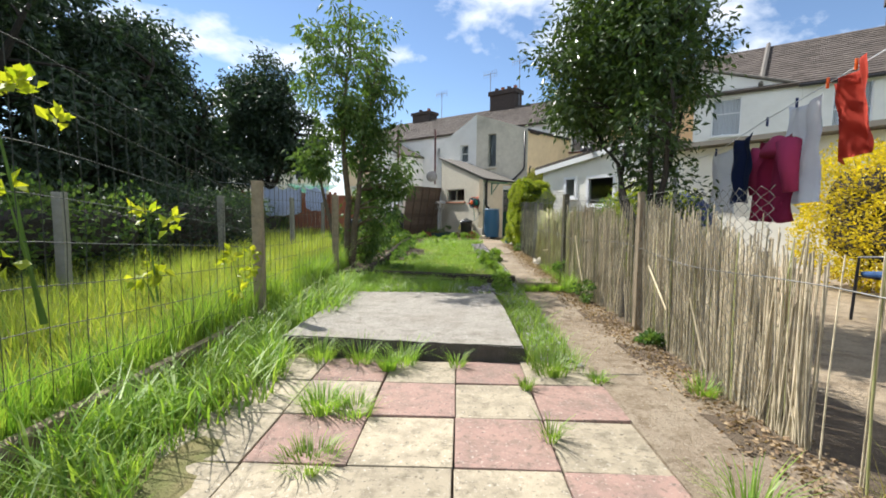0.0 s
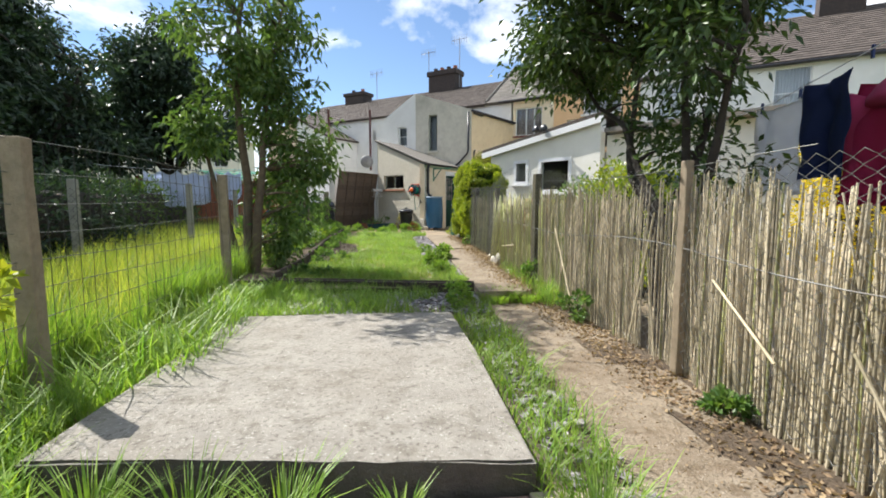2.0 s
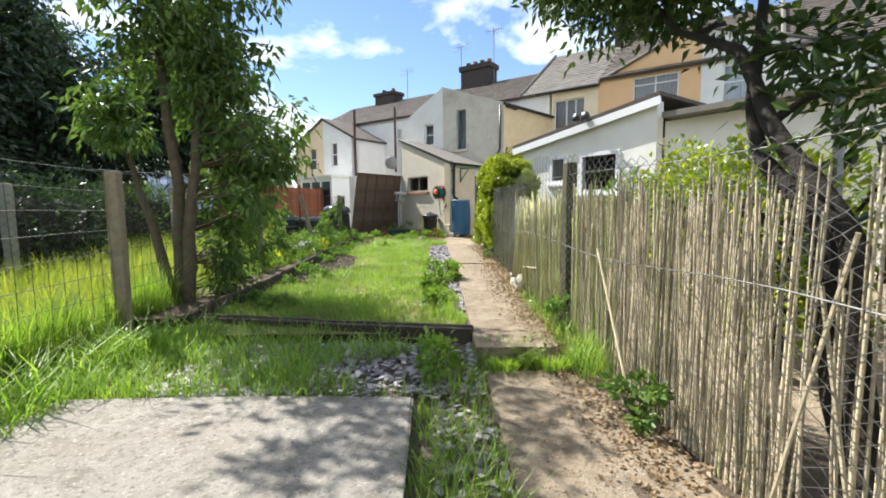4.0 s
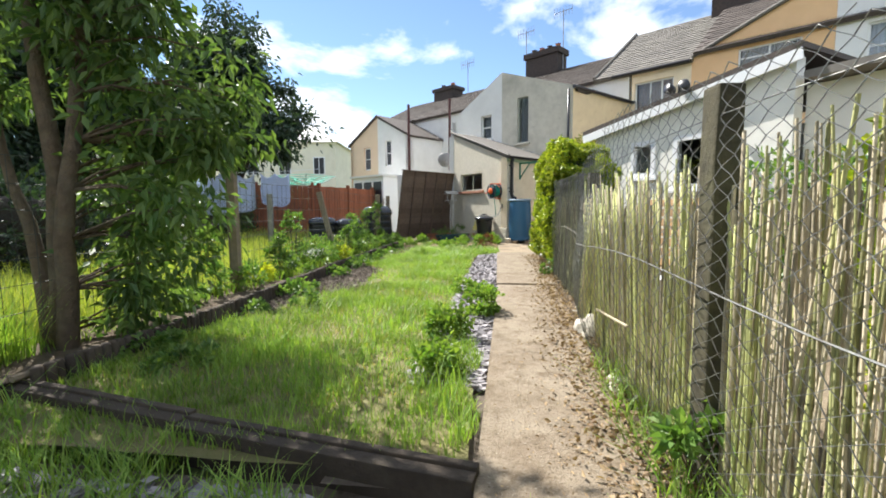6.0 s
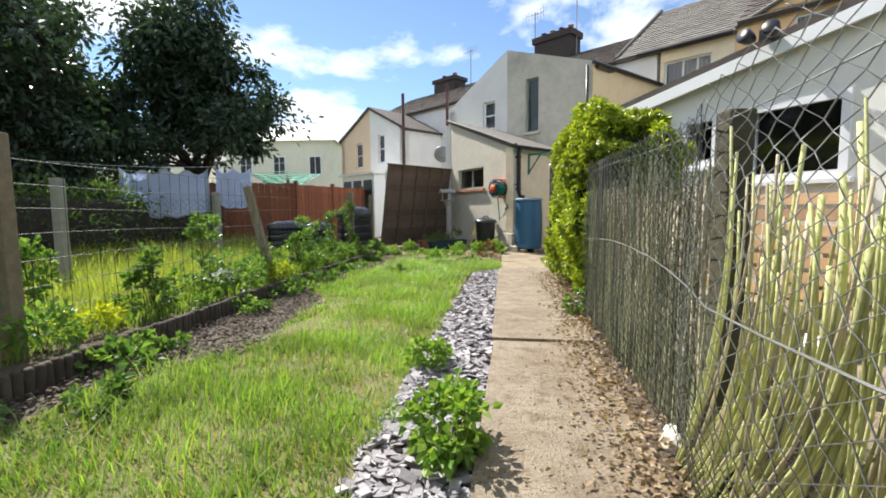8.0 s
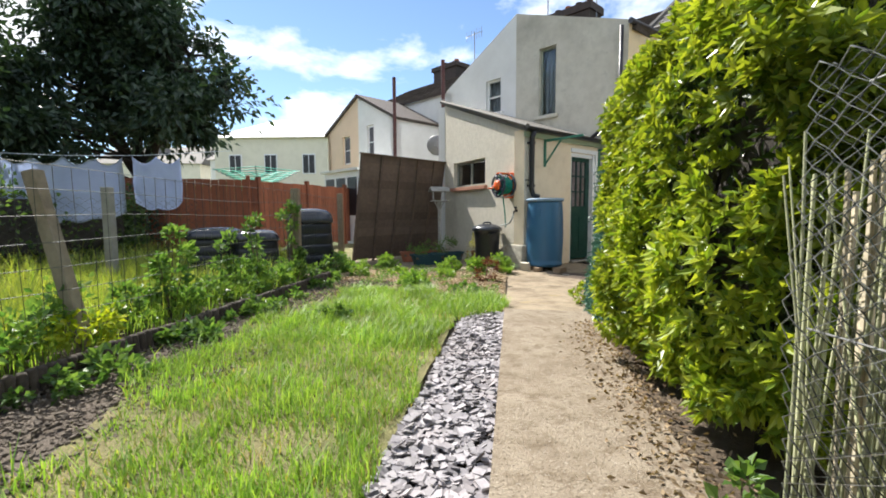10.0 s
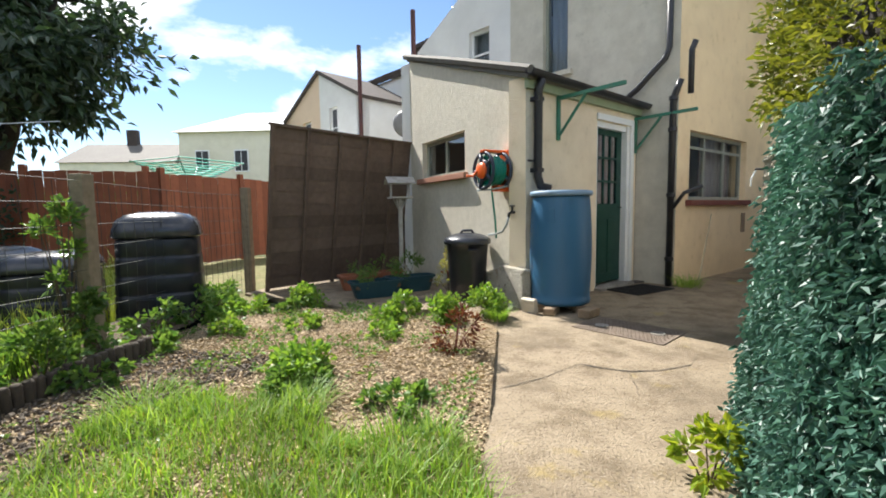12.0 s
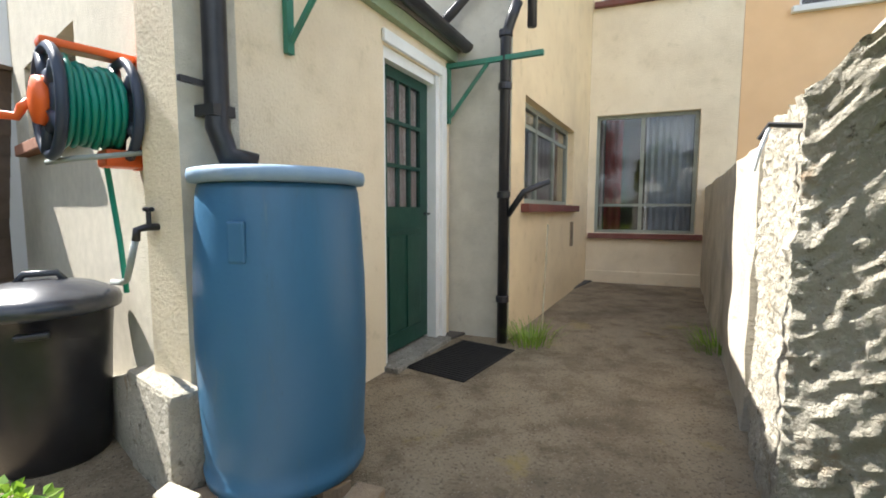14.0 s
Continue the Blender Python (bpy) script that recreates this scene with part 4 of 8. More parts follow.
# plinth at the kitchen corner, rendered and broken
bm = boxed(-0.10, 0.34, 0.0, 0.11, -0.05, 0.43, bevel=0.02)
plinth = solid("plinth_corner", bm, M_rubble, "chunky rendered plinth block at the kitchen corner", "plinth", kind="structure", m=place(C0, AK))
bm = bmesh.new()
prism(bm, [(0.35, 0.002), (1.15, 0.002), (1.15, 0.05), (0.35, 0.10)], -0.05, lambda x, y: 0.40 if x < 0.5 else 0.16)
solid("plinth_slope", bm, M_rubble, "sloping rendered footing below the kitchen wall", "plinth", kind="structure", m=place(C0, AK))
solid("skirt_rear", boxed(0.0, 1.8, -0.03, -0.002, -0.05, 0.20, bevel=0.008), M_cream, "low rendered skirting at the foot of the rear wall", "plinth", kind="structure", m=place(CR, AR))

# iron line brackets by the door
def line_bracket(m, label):
    t = thing("line_bracket", m, label, "bracket", "line brackets by the door")
    part("upright", boxed(-0.02, 0.02, -0.03, -0.003, 0.0, 0.46), M_green_iron, t)
    part("arm", boxed(-0.018, 0.018, -0.76, -0.03, 0.42, 0.455), M_green_iron, t)
    part("brace", tubed([(0, -0.03, 0.05), (0, -0.34, 0.42)], 0.016, 6), M_green_iron, t)
    return t


line_bracket(dm @ pose(0.52, 0, 1.76), "rusting green iron clothes-line bracket on the cream wall")
line_bracket(dm @ pose(2.19, 0, 1.74), "rusting green iron clothes-line bracket beside the door")

# ---- water butt ----
butt = thing("water_butt", pose(1.70, 18.83, 0.10, 0, 0, 40), "tall blue plastic drum used as a water butt, standing on bricks", "water butt")
part("drum_body", lathed([(0.262, 0.0), (0.285, 0.012), (0.292, 0.05), (0.282, 0.065), (0.286, 0.12), (0.297, 0.35), (0.30, 0.52), (0.297, 0.72), (0.284, 0.95), (0.276, 1.03), (0.270, 1.05)], 48), M_drum, butt, smooth=True)
part("drum_rim", lathed([(0.272, 1.052), (0.298, 1.056), (0.303, 1.078), (0.298, 1.098), (0.272, 1.103), (0.255, 1.09)], 48), M_drum_lid, butt, "faded pale blue rim", smooth=True)
part("bung", lathed([(0.045, 1.09), (0.045, 1.106), (0.035, 1.110)], 20, Matrix.Translation((0.13, -0.08, 0))), M_drum_lid, butt)
part("moulded_grip", boxed(-0.03, 0.03, -0.297, -0.283, 0.80, 0.93, m=pose(0, 0, 0, 0, 0, -62), bevel=0.008), M_drum, butt)

def loose_brick(x, y, z, rz, tilt=0, dims=(0.215, 0.1025, 0.065), mat=M_brick_loose, label="worn buff brick lying on the concrete"):
    a, b, c = dims
    bm = boxed(-a / 2, a / 2, -b / 2, b / 2, 0, c, bevel=0.008)
    for v in bm.verts:
        v.co += 0.004 * Vector((noise.noise(v.co * 30), noise.noise(v.co * 31 + Vector((3, 0, 0))), noise.noise(v.co * 29)))
    return solid("brick", bm, mat, label, "brick", "bricks under the water butt", m=pose(x, y, z, tilt, 0, rz))


for bx, by, brz in ((1.46, 18.70, 20), (1.60, 18.58, 70), (1.84, 18.72, 110), (1.80, 18.98, 30), (1.52, 19.02, -30)):
    loose_brick(bx, by, 0.032, brz, label="worn buff brick propping up the water butt")
loose_brick(1.93, 18.50, 0.032, 55, dims=(0.22, 0.11, 0.075))
loose_brick(1.40, 18.62, 0.03, -40, 12, (0.16, 0.06, 0.14), M_wall_grey, "broken lump of grey concrete by the butt")

# ---- dustbin ----
dbin = thing("dustbin", pose(0.72, 19.26, 0.03, 0, 0, 20) @ Matrix.Diagonal((1.02, 1.02, 1.03, 1)), "black plastic dustbin with a domed lid", "dustbin")
part("bin_body", lathed([(0.185, 0.0), (0.195, 0.01), (0.205, 0.2), (0.222, 0.5), (0.232, 0.60), (0.240, 0.605), (0.240, 0.63), (0.225, 0.632)], 40), M_black_plastic, dbin, smooth=True)
part("bin_lid", lathed([(0.245, 0.602), (0.258, 0.606), (0.262, 0.64), (0.255, 0.66), (0.235, 0.675), (0.17, 0.705), (0.09, 0.722), (0.02, 0.727)], 40), M_bin_lid, dbin, "glossy black lid", smooth=True)
part("lid_handle", tubed([(-0.075, 0, 0.715), (-0.05, 0, 0.75), (0.05, 0, 0.75), (0.075, 0, 0.715)], 0.014, 8), M_bin_lid, dbin, smooth=True)
for sgn in (-1, 1):
    part("side_handle", boxed(-0.05, 0.05, sgn * 0.235, sgn * 0.275, 0.54, 0.565, bevel=0.008), M_black_plastic, dbin)

# ---- hose reel on the kitchen wall, with tap ----
rm = place(along(C0, AK, 0.345), AK) @ pose(0, 0, 1.44)
reel = thing("hose_reel", rm, "wall-mounted hose reel with green hose on an orange bracket", "hose reel")
part("bracket_plate", boxed(-0.07, 0.07, 0.002, 0.022, -0.22, 0.22, bevel=0.01), M_reel_orange, reel, "orange bracket")
part("bracket_arm", boxed(-0.04, 0.04, 0.02, 0.30, 0.185, 0.215, bevel=0.01), M_reel_orange, reel)
part("bracket_foot", boxed(-0.06, 0.06, 0.02, 0.14, -0.215, -0.15, bevel=0.012), M_reel_orange, reel)
ax = pose(0, 0.02, 0, -90, 0, 0)
for z0 in (0.045, 0.26):
    bm = bmesh.new()
    tube(bm, [(0.185 * math.cos(a), 0.185 * math.sin(a), z0) for a in np.linspace(0, 2 * math.pi, 33)], 0.018, 8, False)
    for k in range(5):
        a = 2 * math.pi * k / 5
        tube(bm, [(0.05 * math.cos(a), 0.05 * math.sin(a), z0), (0.18 * math.cos(a), 0.18 * math.sin(a), z0)], 0.022, 6)
    lathe(bm, [(0.10, z0 - 0.012), (0.115, z0), (0.10, z0 + 0.012)], 24)
    part("reel_flange", bm, M_reel_dark, reel, "dark spoked flange", smooth=True, at=ax)
part("reel_hub", lathed([(0.07, 0.262), (0.085, 0.275), (0.08, 0.30), (0.04, 0.31)], 24), M_reel_orange, reel, "orange hub", smooth=True, at=ax)
part("crank_handle", tubed([(0.05, 0.0, 0.30), (0.06, 0.02, 0.32), (0.10, 0.05, 0.33), (0.10, 0.05, 0.40)], 0.016, 8), M_reel_orange, reel, smooth=True, at=ax)
bm = bmesh.new()
pts = []
for k in range(16 * 17):
    a = 2 * math.pi * k / 16
    turn = k / 16
    pts.append(((0.118 + 0.02 * (int(turn) // 8) + 0.006 * math.sin(k * 1.3)) * math.cos(a), (0.118 + 0.02 * (int(turn) // 8) + 0.006 * math.sin(k * 1.3)) * math.sin(a), 0.065 + 0.175 * abs(((turn / 8) % 2) - 1)))
tube(bm, pts, 0.012, 7)
part("hose_coil", bm, M_hose, reel, "coiled green hose", smooth=True, at=ax)
part("hose_tail", tubed([(0.10, 0.10, -0.13), (0.13, 0.09, -0.20), (0.10, 0.07, -0.50), (0.09, 0.06, -0.72)], 0.011, 8), M_hose, reel, smooth=True)
part("guide_loop", tubed([(-0.12, 0.03, -0.16), (-0.11, 0.24, -0.20), (0.14, 0.27, -0.20), (0.16, 0.22, -0.18)], 0.010, 8), M_hose_grey, reel, smooth=True)
tap = thing("garden_tap", place(along(C0, AK, 0.145), AK) @ pose(0, 0, 1.0), "old dark brass garden tap with a short grey hose", "tap")
part("tap_body", tubed([(0, 0.0, 0), (0, 0.07, 0.0), (0, 0.10, -0.01), (0, 0.105, -0.05)], 0.014, 10), M_pipe, tap, smooth=True)
part("tap_handle", tubed([(-0.035, 0.06, 0.065), (0.035, 0.06, 0.065)], 0.009, 8), M_pipe, tap)
part("tap_stem", tubed([(0, 0.06, 0.0), (0, 0.06, 0.065)], 0.009, 8), M_pipe, tap)
part("tap_hose", tubed([(0, 0.105, -0.04), (0.01, 0.12, -0.12), (0.10, 0.11, -0.20), (0.28, 0.08, -0.235), (0.43, 0.07, -0.25)], 0.012, 8), M_hose_grey, tap, "grey hose", smooth=True)

# ---- manhole cover and mat ----
mh = thing("manhole_cover", pose(2.17, 18.07, 0.030, 0, 0, -38), "rusty iron manhole cover with a raised tread pattern", "manhole cover")
part("cover_plate", boxed(-0.37, 0.37, -0.24, 0.24, 0, 0.008, bevel=0.002), M_iron_cover, mh)
bm = bmesh.new()
for i in range(22):
    for j in range(14):
        x, y = -0.345 + 0.0316 * i, -0.215 + 0.0326 * j
        box(bm, x - 0.011, x + 0.011, y - 0.004, y + 0.004, 0.0075, 0.0115, Matrix.Translation((0.016 * (j % 2), 0, 0)))
tagged(part("tread", bm, M_iron_cover, mh), kind="stuff")
for x, y in ((-0.20, -0.05), (0.23, 0.02)):
    part("lifting_cap", lathed([(0.055, 0.008), (0.055, 0.014), (0.04, 0.016), (0.03, 0.011)], 20, Matrix.Translation((x, y, 0))), M_slab, mh)
mat_thing = thing("door_mat", place(along(C0, AD, 1.72, -0.36), AD) @ pose(0, 0, 0.032, 0, 0, -8), "black rubber door mat on the damp concrete", "door mat")
part("mat_base", boxed(-0.36, 0.36, -0.22, 0.22, 0, 0.010, bevel=0.003), M_rubber, mat_thing)
bm = bmesh.new()
for i in range(22):
    box(bm, -0.345 + 0.0316 * i, -0.332 + 0.0316 * i, -0.21, 0.21, 0.009, 0.016)
part("mat_ribs", bm, M_rubber, mat_thing)

# ---- bird table ----
bt = thing("bird_table", pose(-0.36, 20.42, 0.03, 0, 0, 30), "weathered wooden bird table with a small pitched roof", "bird table")
part("pole", boxed(-0.025, 0.025, -0.025, 0.025, 0.0, 1.18), M_silver_timber, bt)
part("tray", boxed(-0.16, 0.16, -0.13, 0.13, 1.18, 1.205, bevel=0.004), M_silver_timber, bt)
for x in (-0.13, 0.13):
    part("roof_post", boxed(x - 0.012, x + 0.012, -0.012, 0.012, 1.2, 1.42), M_silver_timber, bt)
for sgn in (-1, 1):
    part("roof_board", boxed(-0.2, 0.2, 0, 0.15, -0.008, 0.008, m=pose(0, 0, 1.48, -38 if sgn > 0 else 218, 0, 0)), M_silver_timber, bt)
for a in (45, 135, 225, 315):
    part("brace", tubed([(0.02 * math.cos(radians(a)), 0.02 * math.sin(radians(a)), 1.02), (0.11 * math.cos(radians(a)), 0.11 * math.sin(radians(a)), 1.18)], 0.012, 5), M_silver_timber, bt)
for a in (0, 90, 180, 270):
    part("foot", tubed([(0.02 * math.cos(radians(a)), 0.02 * math.sin(radians(a)), 0.25), (0.22 * math.cos(radians(a)), 0.22 * math.sin(radians(a)), 0.0)], 0.018, 5), M_silver_timber, bt)

# ---- brown fence panel leaning by the house ----
pl, pr = Vector((-1.93, 19.45, 0.03)), Vector((-0.58, 21.50, 0.03))
pdir = (pr - pl)
plen = pdir.length
pang = math.degrees(math.atan2(pdir.y, pdir.x))
pan = thing("timber_fence", place(pl, pang, 0.03) @ pose(0, 0, 0, 10, 0, 0), "dark brown lapped timber fence panel, leaning over", "fence panel")
for k in range(13):
    z = 0.03 + 0.158 * k
    part("lap_board", boxed(0.02, plen - 0.02, -0.012, 0.006, z, z + 0.172, m=pose(0, 0, z, -3.2, 0, 0) @ pose(0, 0, -z)), M_panel, pan)
for k in range(6):
    x = 0.03 + (plen - 0.06) * k / 5
    part("batten", boxed(x - 0.022, x + 0.022, -0.048, -0.012, 0.0, 2.08), M_panel, pan)
part("top_rail", boxed(0, plen, -0.05, 0.02, 2.08, 2.11), M_panel, pan)

# ---- planters, pots ----
def trough(x, y, rz, label, ma=M_trough, dims=(0.30, 0.13, 0.17)):
    t = thing("planter_trough", pose(x, y, 0.032, 0, 0, rz), label, "planter", "planters by the fence panel")
    a, b, h = dims
    bm = bmesh.new()
    prof = [(0.82, 0.0), (1.0, h), (1.08, h), (1.08, h + 0.025), (0.95, h + 0.025), (0.92, h - 0.03)]
    rings = []
    for f, z in prof:
        ring = []
        for k in range(28):
            an = 2 * math.pi * k / 28
            c, s = math.cos(an), math.sin(an)
            q = (abs(c) ** 6 + abs(s) ** 6) ** (-1 / 6)
            ring.append(bm.verts.new((a * f * c * q, b * f * s * q, z)))
        rings.append(ring)
    for r0, r1 in zip(rings, rings[1:]):
        for k in range(28):
            bm.faces.new((r0[k], r0[(k + 1) % 28], r1[(k + 1) % 28], r1[k]))
    bm.faces.new(rings[0][::-1])
    part("trough_body", bm, ma, t)
    part("soil_fill", prismed([(a * 0.9, b * 0.9), (-a * 0.9, b * 0.9), (-a * 0.9, -b * 0.9), (a * 0.9, -b * 0.9)], h - 0.06, h - 0.02), M_soil, t, "dark potting soil")
    return t


trough(-0.37, 19.27, 35, "dark teal plastic trough planter with weeds")
trough(-0.06, 19.66, 35, "dark teal plastic trough planter full of green shoots")
trough(-0.75, 19.75, 38, "terracotta-coloured trough planter with seedlings", M_pot, (0.26, 0.11, 0.17))
trough(-0.52, 20.02, 38, "terracotta-coloured trough planter with seedlings", M_pot, (0.26, 0.11, 0.17))
for x, y, r in ((0.42, 20.25, 0.10), (0.30, 20.42, 0.085), (0.50, 20.05, 0.075)):
    solid("flower_pot", lathed([(r * 0.7, 0), (r * 0.95, r * 1.5), (r * 1.08, r * 1.5), (r * 1.08, r * 1.85), (r * 0.95, r * 1.85), (r * 0.9, r * 1.5)], 24), M_pot, "terracotta flower pot against the kitchen wall", "flower pot", "flower pots", smooth=True, m=pose(x, y, 0.03))

# ---- boundary wall between the yards ----
bm = boxed(0, 0.9, -0.42, 0, -0.1, 1.40)
bmesh.ops.subdivide_edges(bm, edges=bm.edges[:], cuts=84, use_grid_fill=True)
for v in bm.verts:
    x, y, z = v.co
    if z > 0:
        v.co.z = z * (1.40 + 1.15 * max(0.0, -y - 0.03) * min(1.0, max(0.0, 1.2 - x)) + 0.03 * noise.noise((x * 6, y * 6, 2))) / 1.40
    d = 0.022 * noise.noise((x * 5, y * 5, z * 5)) + 0.016 * abs(noise.noise((x * 8, y * 8, z * 15))) - 0.03 * max(0.0, noise.noise((x * 11 + 5, y * 11, z * 17)) - 0.30) + 0.011 * noise.noise((x * 24, y * 24, z * 34))
    out = Vector((-1.0 if x < 0.02 else (1.0 if x > 0.88 else 0.0), 1.0 if y > -0.02 else (-1.0 if y < -0.40 else 0.0), 1.0 if z > 1.38 else 0.0))
    v.co += out * d
solid("boundary_wall_end", bm, M_rubble, "lumpy limewashed rubble end of the boundary wall", "wall", kind="structure", m=place((3.10, 18.02), 44))
bm = boxed(0.9, 5.4, -0.20, -0.02, -0.1, 1.36)
bmesh.ops.subdivide_edges(bm, edges=[e for e in bm.edges if e.calc_length() > 0.3], cuts=16, use_grid_fill=True)
for v in bm.verts:
    d = 0.02 * noise.noise(v.co * 4.0)
    v.co.y += d
    v.co.z += 0.02 * noise.noise((v.co.x * 3, 0, 1)) if v.co.z > 1 else 0
solid("boundary_wall", bm, M_wall_grey, "grey mossy boundary wall with flaking render", "wall", kind="structure", m=place((3.10, 18.02), 47))
wl_thing = thing("line_hook", place((3.10, 18.02), 47) @ pose(0.06, 0.02, 1.30), "loop of old cord tied to an iron hook", "hook")
part("hook", tubed([(0, -0.03, 0), (0, 0.05, 0.01), (0.01, 0.07, -0.03)], 0.008, 6), M_pipe, wl_thing)
part("cord", tubed([(0, 0.05, 0.0), (-0.02, 0.07, -0.06), (0.0, 0.08, -0.12)], 0.006, 6), M_cl_white, wl_thing)

# ---- chimneys and aerials ----
def chimney(s, zb, h, ln, label, pots=3, back=3.6):
    t = thing("chimney", place(along(CR, AR, s, back), AR) @ pose(0, 0, zb), label, "chimney", "terrace chimneys")
    part("shaft", boxed(-ln / 2, ln / 2, -0.42, 0.42, -0.5, h * 0.78), M_brick_dark, t)
    part("corbel", boxed(-ln / 2 - 0.08, ln / 2 + 0.08, -0.5, 0.5, h * 0.782, h), M_brick_dark, t)
    for k in range(pots):
        part("chimney_pot", lathed([(0.13, h), (0.11, h + 0.22), (0.13, h + 0.25), (0.09, h + 0.25)], 14, Matrix.Translation((-ln / 2 + ln * (k + 0.5) / pots, 0, 0))), M_pot if k % 2 else M_brick_dark, t)
    return t


chimney(-5.5, 7.15, 1.15, 1.7, "dark sooty brick chimney stack on the ridge", 4)
chimney(-11.9, 7.0, 0.85, 1.5, "dark brick chimney stack further along the ridge", 2)
chimney(2.1, 7.9, 1.25, 1.2, "tall brick chimney stack between the roofs", 3)
chimney(11.4, 7.95, 1.3, 1.3, "tall brick chimney stack on the long roof", 3)


def aerial(s, z, h, back=3.6):
    t = thing("tv_aerial", place(along(CR, AR, s, back), AR) @ pose(0, 0, z), "thin television aerial on a pole above the roof", "aerial", "roof aerials")
    part("mast", tubed([(0, 0, 0), (0, 0, h)], 0.022, 6), M_aerial, t)
    part("boom", tubed([(-0.5, 0, h - 0.08), (0.45, 0, h - 0.08)], 0.014, 5), M_aerial, t)
    for k in range(7):
        x = -0.48 + 0.15 * k
        part("element", tubed([(x, 0, h - 0.3), (x, 0, h + 0.14)], 0.009, 4), M_aerial, t)


aerial(-6.6, 7.0, 2.6)
aerial(-4.6, 7.0, 3.0)
aerial(-10.4, 6.8, 2.2)

# ---- more of the terrace: a second pair of wings ----
WP = (-4.83, 27.67)
w2 = thing("terrace_wing", None, "white and orange rear wings further along the terrace", "house")
part("wall", wall_bm(2.3, 0.25, [(0, 5.4), (2.3, 4.3)], [(0.55, 1.0, 3.0, 4.2)], 1, -0.1), M_white, w2, at=place(WP, -36))
part("wall", wall_bm(2.3, 0.25, [(0, 5.4), (2.3, 4.3)], [(0.6, 1.15, 2.9, 4.0)], -1, -0.1), M_peach, w2, at=place(along(WP, 144, 0.004), 144))
part("wall", wall_bm(4.6, 0.25, [(0, 4.3), (4.6, 4.3)], [], 1, -0.1), M_white, w2, at=place(along(WP, -36, 2.3), 54))
part("wall", wall_bm(4.6, 0.25, [(0, 4.3), (4.6, 4.3)], [], -1, -0.1), M_peach, w2, at=place(along(WP, 144, 2.3), 54))
for sg in (1, -1):
    qa = along(WP, -36, 2.45 * sg, -0.08, 4.25)
    qb = along(WP, -36, 2.45 * sg, 4.6, 4.25)
    rf = part("roof", slab3(bmesh.new(), [qa, qb, along(WP, -36, 0, 4.6, 5.46), along(WP, -36, 0, -0.08, 5.46)], 0.1), M_rooftile, w2)
for (p, a, s0, s1, z0, z1, sd) in ((WP, -36, 0.55, 1.0, 3.0, 4.2, 1), (along(WP, 144, 0.004), 144, 0.6, 1.15, 2.9, 4.0, -1)):
    wf = part("window", boxed(s0, s1, *sorted((sd * 0.10, sd * 0.14)), z0, z1), M_upvc, w2, "white sash window", at=place(p, a))
    part("pane", boxed(s0 + 0.06, s1 - 0.06, *sorted((sd * 0.088, sd * 0.098)), z0 + 0.06, (z0 + z1) / 2 - 0.02), M_pipe, wf)
    part("pane", boxed(s0 + 0.06, s1 - 0.06, *sorted((sd * 0.088, sd * 0.098)), (z0 + z1) / 2 + 0.02, z1 - 0.06), M_pipe, wf)
solid("soil_pipe", tubed([along(WP, -36, 2.38, -0.1, 1.0), along(WP, -36, 2.38, -0.1, 5.55)], 0.06, 10), M_pipe_rust, "dark red vent pipe rising above the white wing", "vent pipe")
solid("vent_pipe", tubed([along(C1, A2, 4.95, 0.0, 2.4), along(C1, A2, 4.95, 0.0, 5.0)], 0.05, 8), M_pipe_rust, "dark vent pipe above the adjoining wing", "vent pipe")
glazed = thing("glazed_porch", place(along(WP, -36, 0.2, -1.6), -36), "small white glazed porch below the white wing", "porch")
part("porch_frame", boxed(0, 2.2, 0, 1.5, -0.1, 2.35), M_upvc, glazed)
part("porch_roof", boxed(-0.1, 2.3, -0.12, 1.55, 2.352, 2.44), M_white, glazed)
for k in range(3):
    part("pane", boxed(0.12 + 0.7 * k, 0.68 + 0.7 * k, -0.012, -0.002, 0.9, 2.15), M_pipe, glazed)
pier = solid("garden_pier", boxed(-0.16, 0.16, -0.16, 0.16, -0.1, 2.12, bevel=0.02), M_white, "white painted pier beside the leaning panel", "pier", m=pose(-2.05, 21.2, 0, 0, 0, 50))
dish = thing("satellite_dish", place(along(C1, A2, 4.95, 0.25), A2) @ pose(0, 0, 2.75), "grey satellite dish on the far wall", "satellite dish")
part("reflector", lathed([(0.02, 0.0), (0.12, 0.012), (0.22, 0.045), (0.27, 0.075), (0.265, 0.085), (0.2, 0.05), (0.02, 0.015)], 24, pose(0, 0, 0, 75, 0, 40)), M_dish, dish, smooth=True)
part("dish_arm", tubed([(0, 0, -0.1), (-0.12, 0.22, -0.05)], 0.012, 6), M_dish, dish)
part("wall_mount", tubed([(0, -0.25, -0.05), (0, 0, -0.05)], 0.02, 6), M_dish, dish)


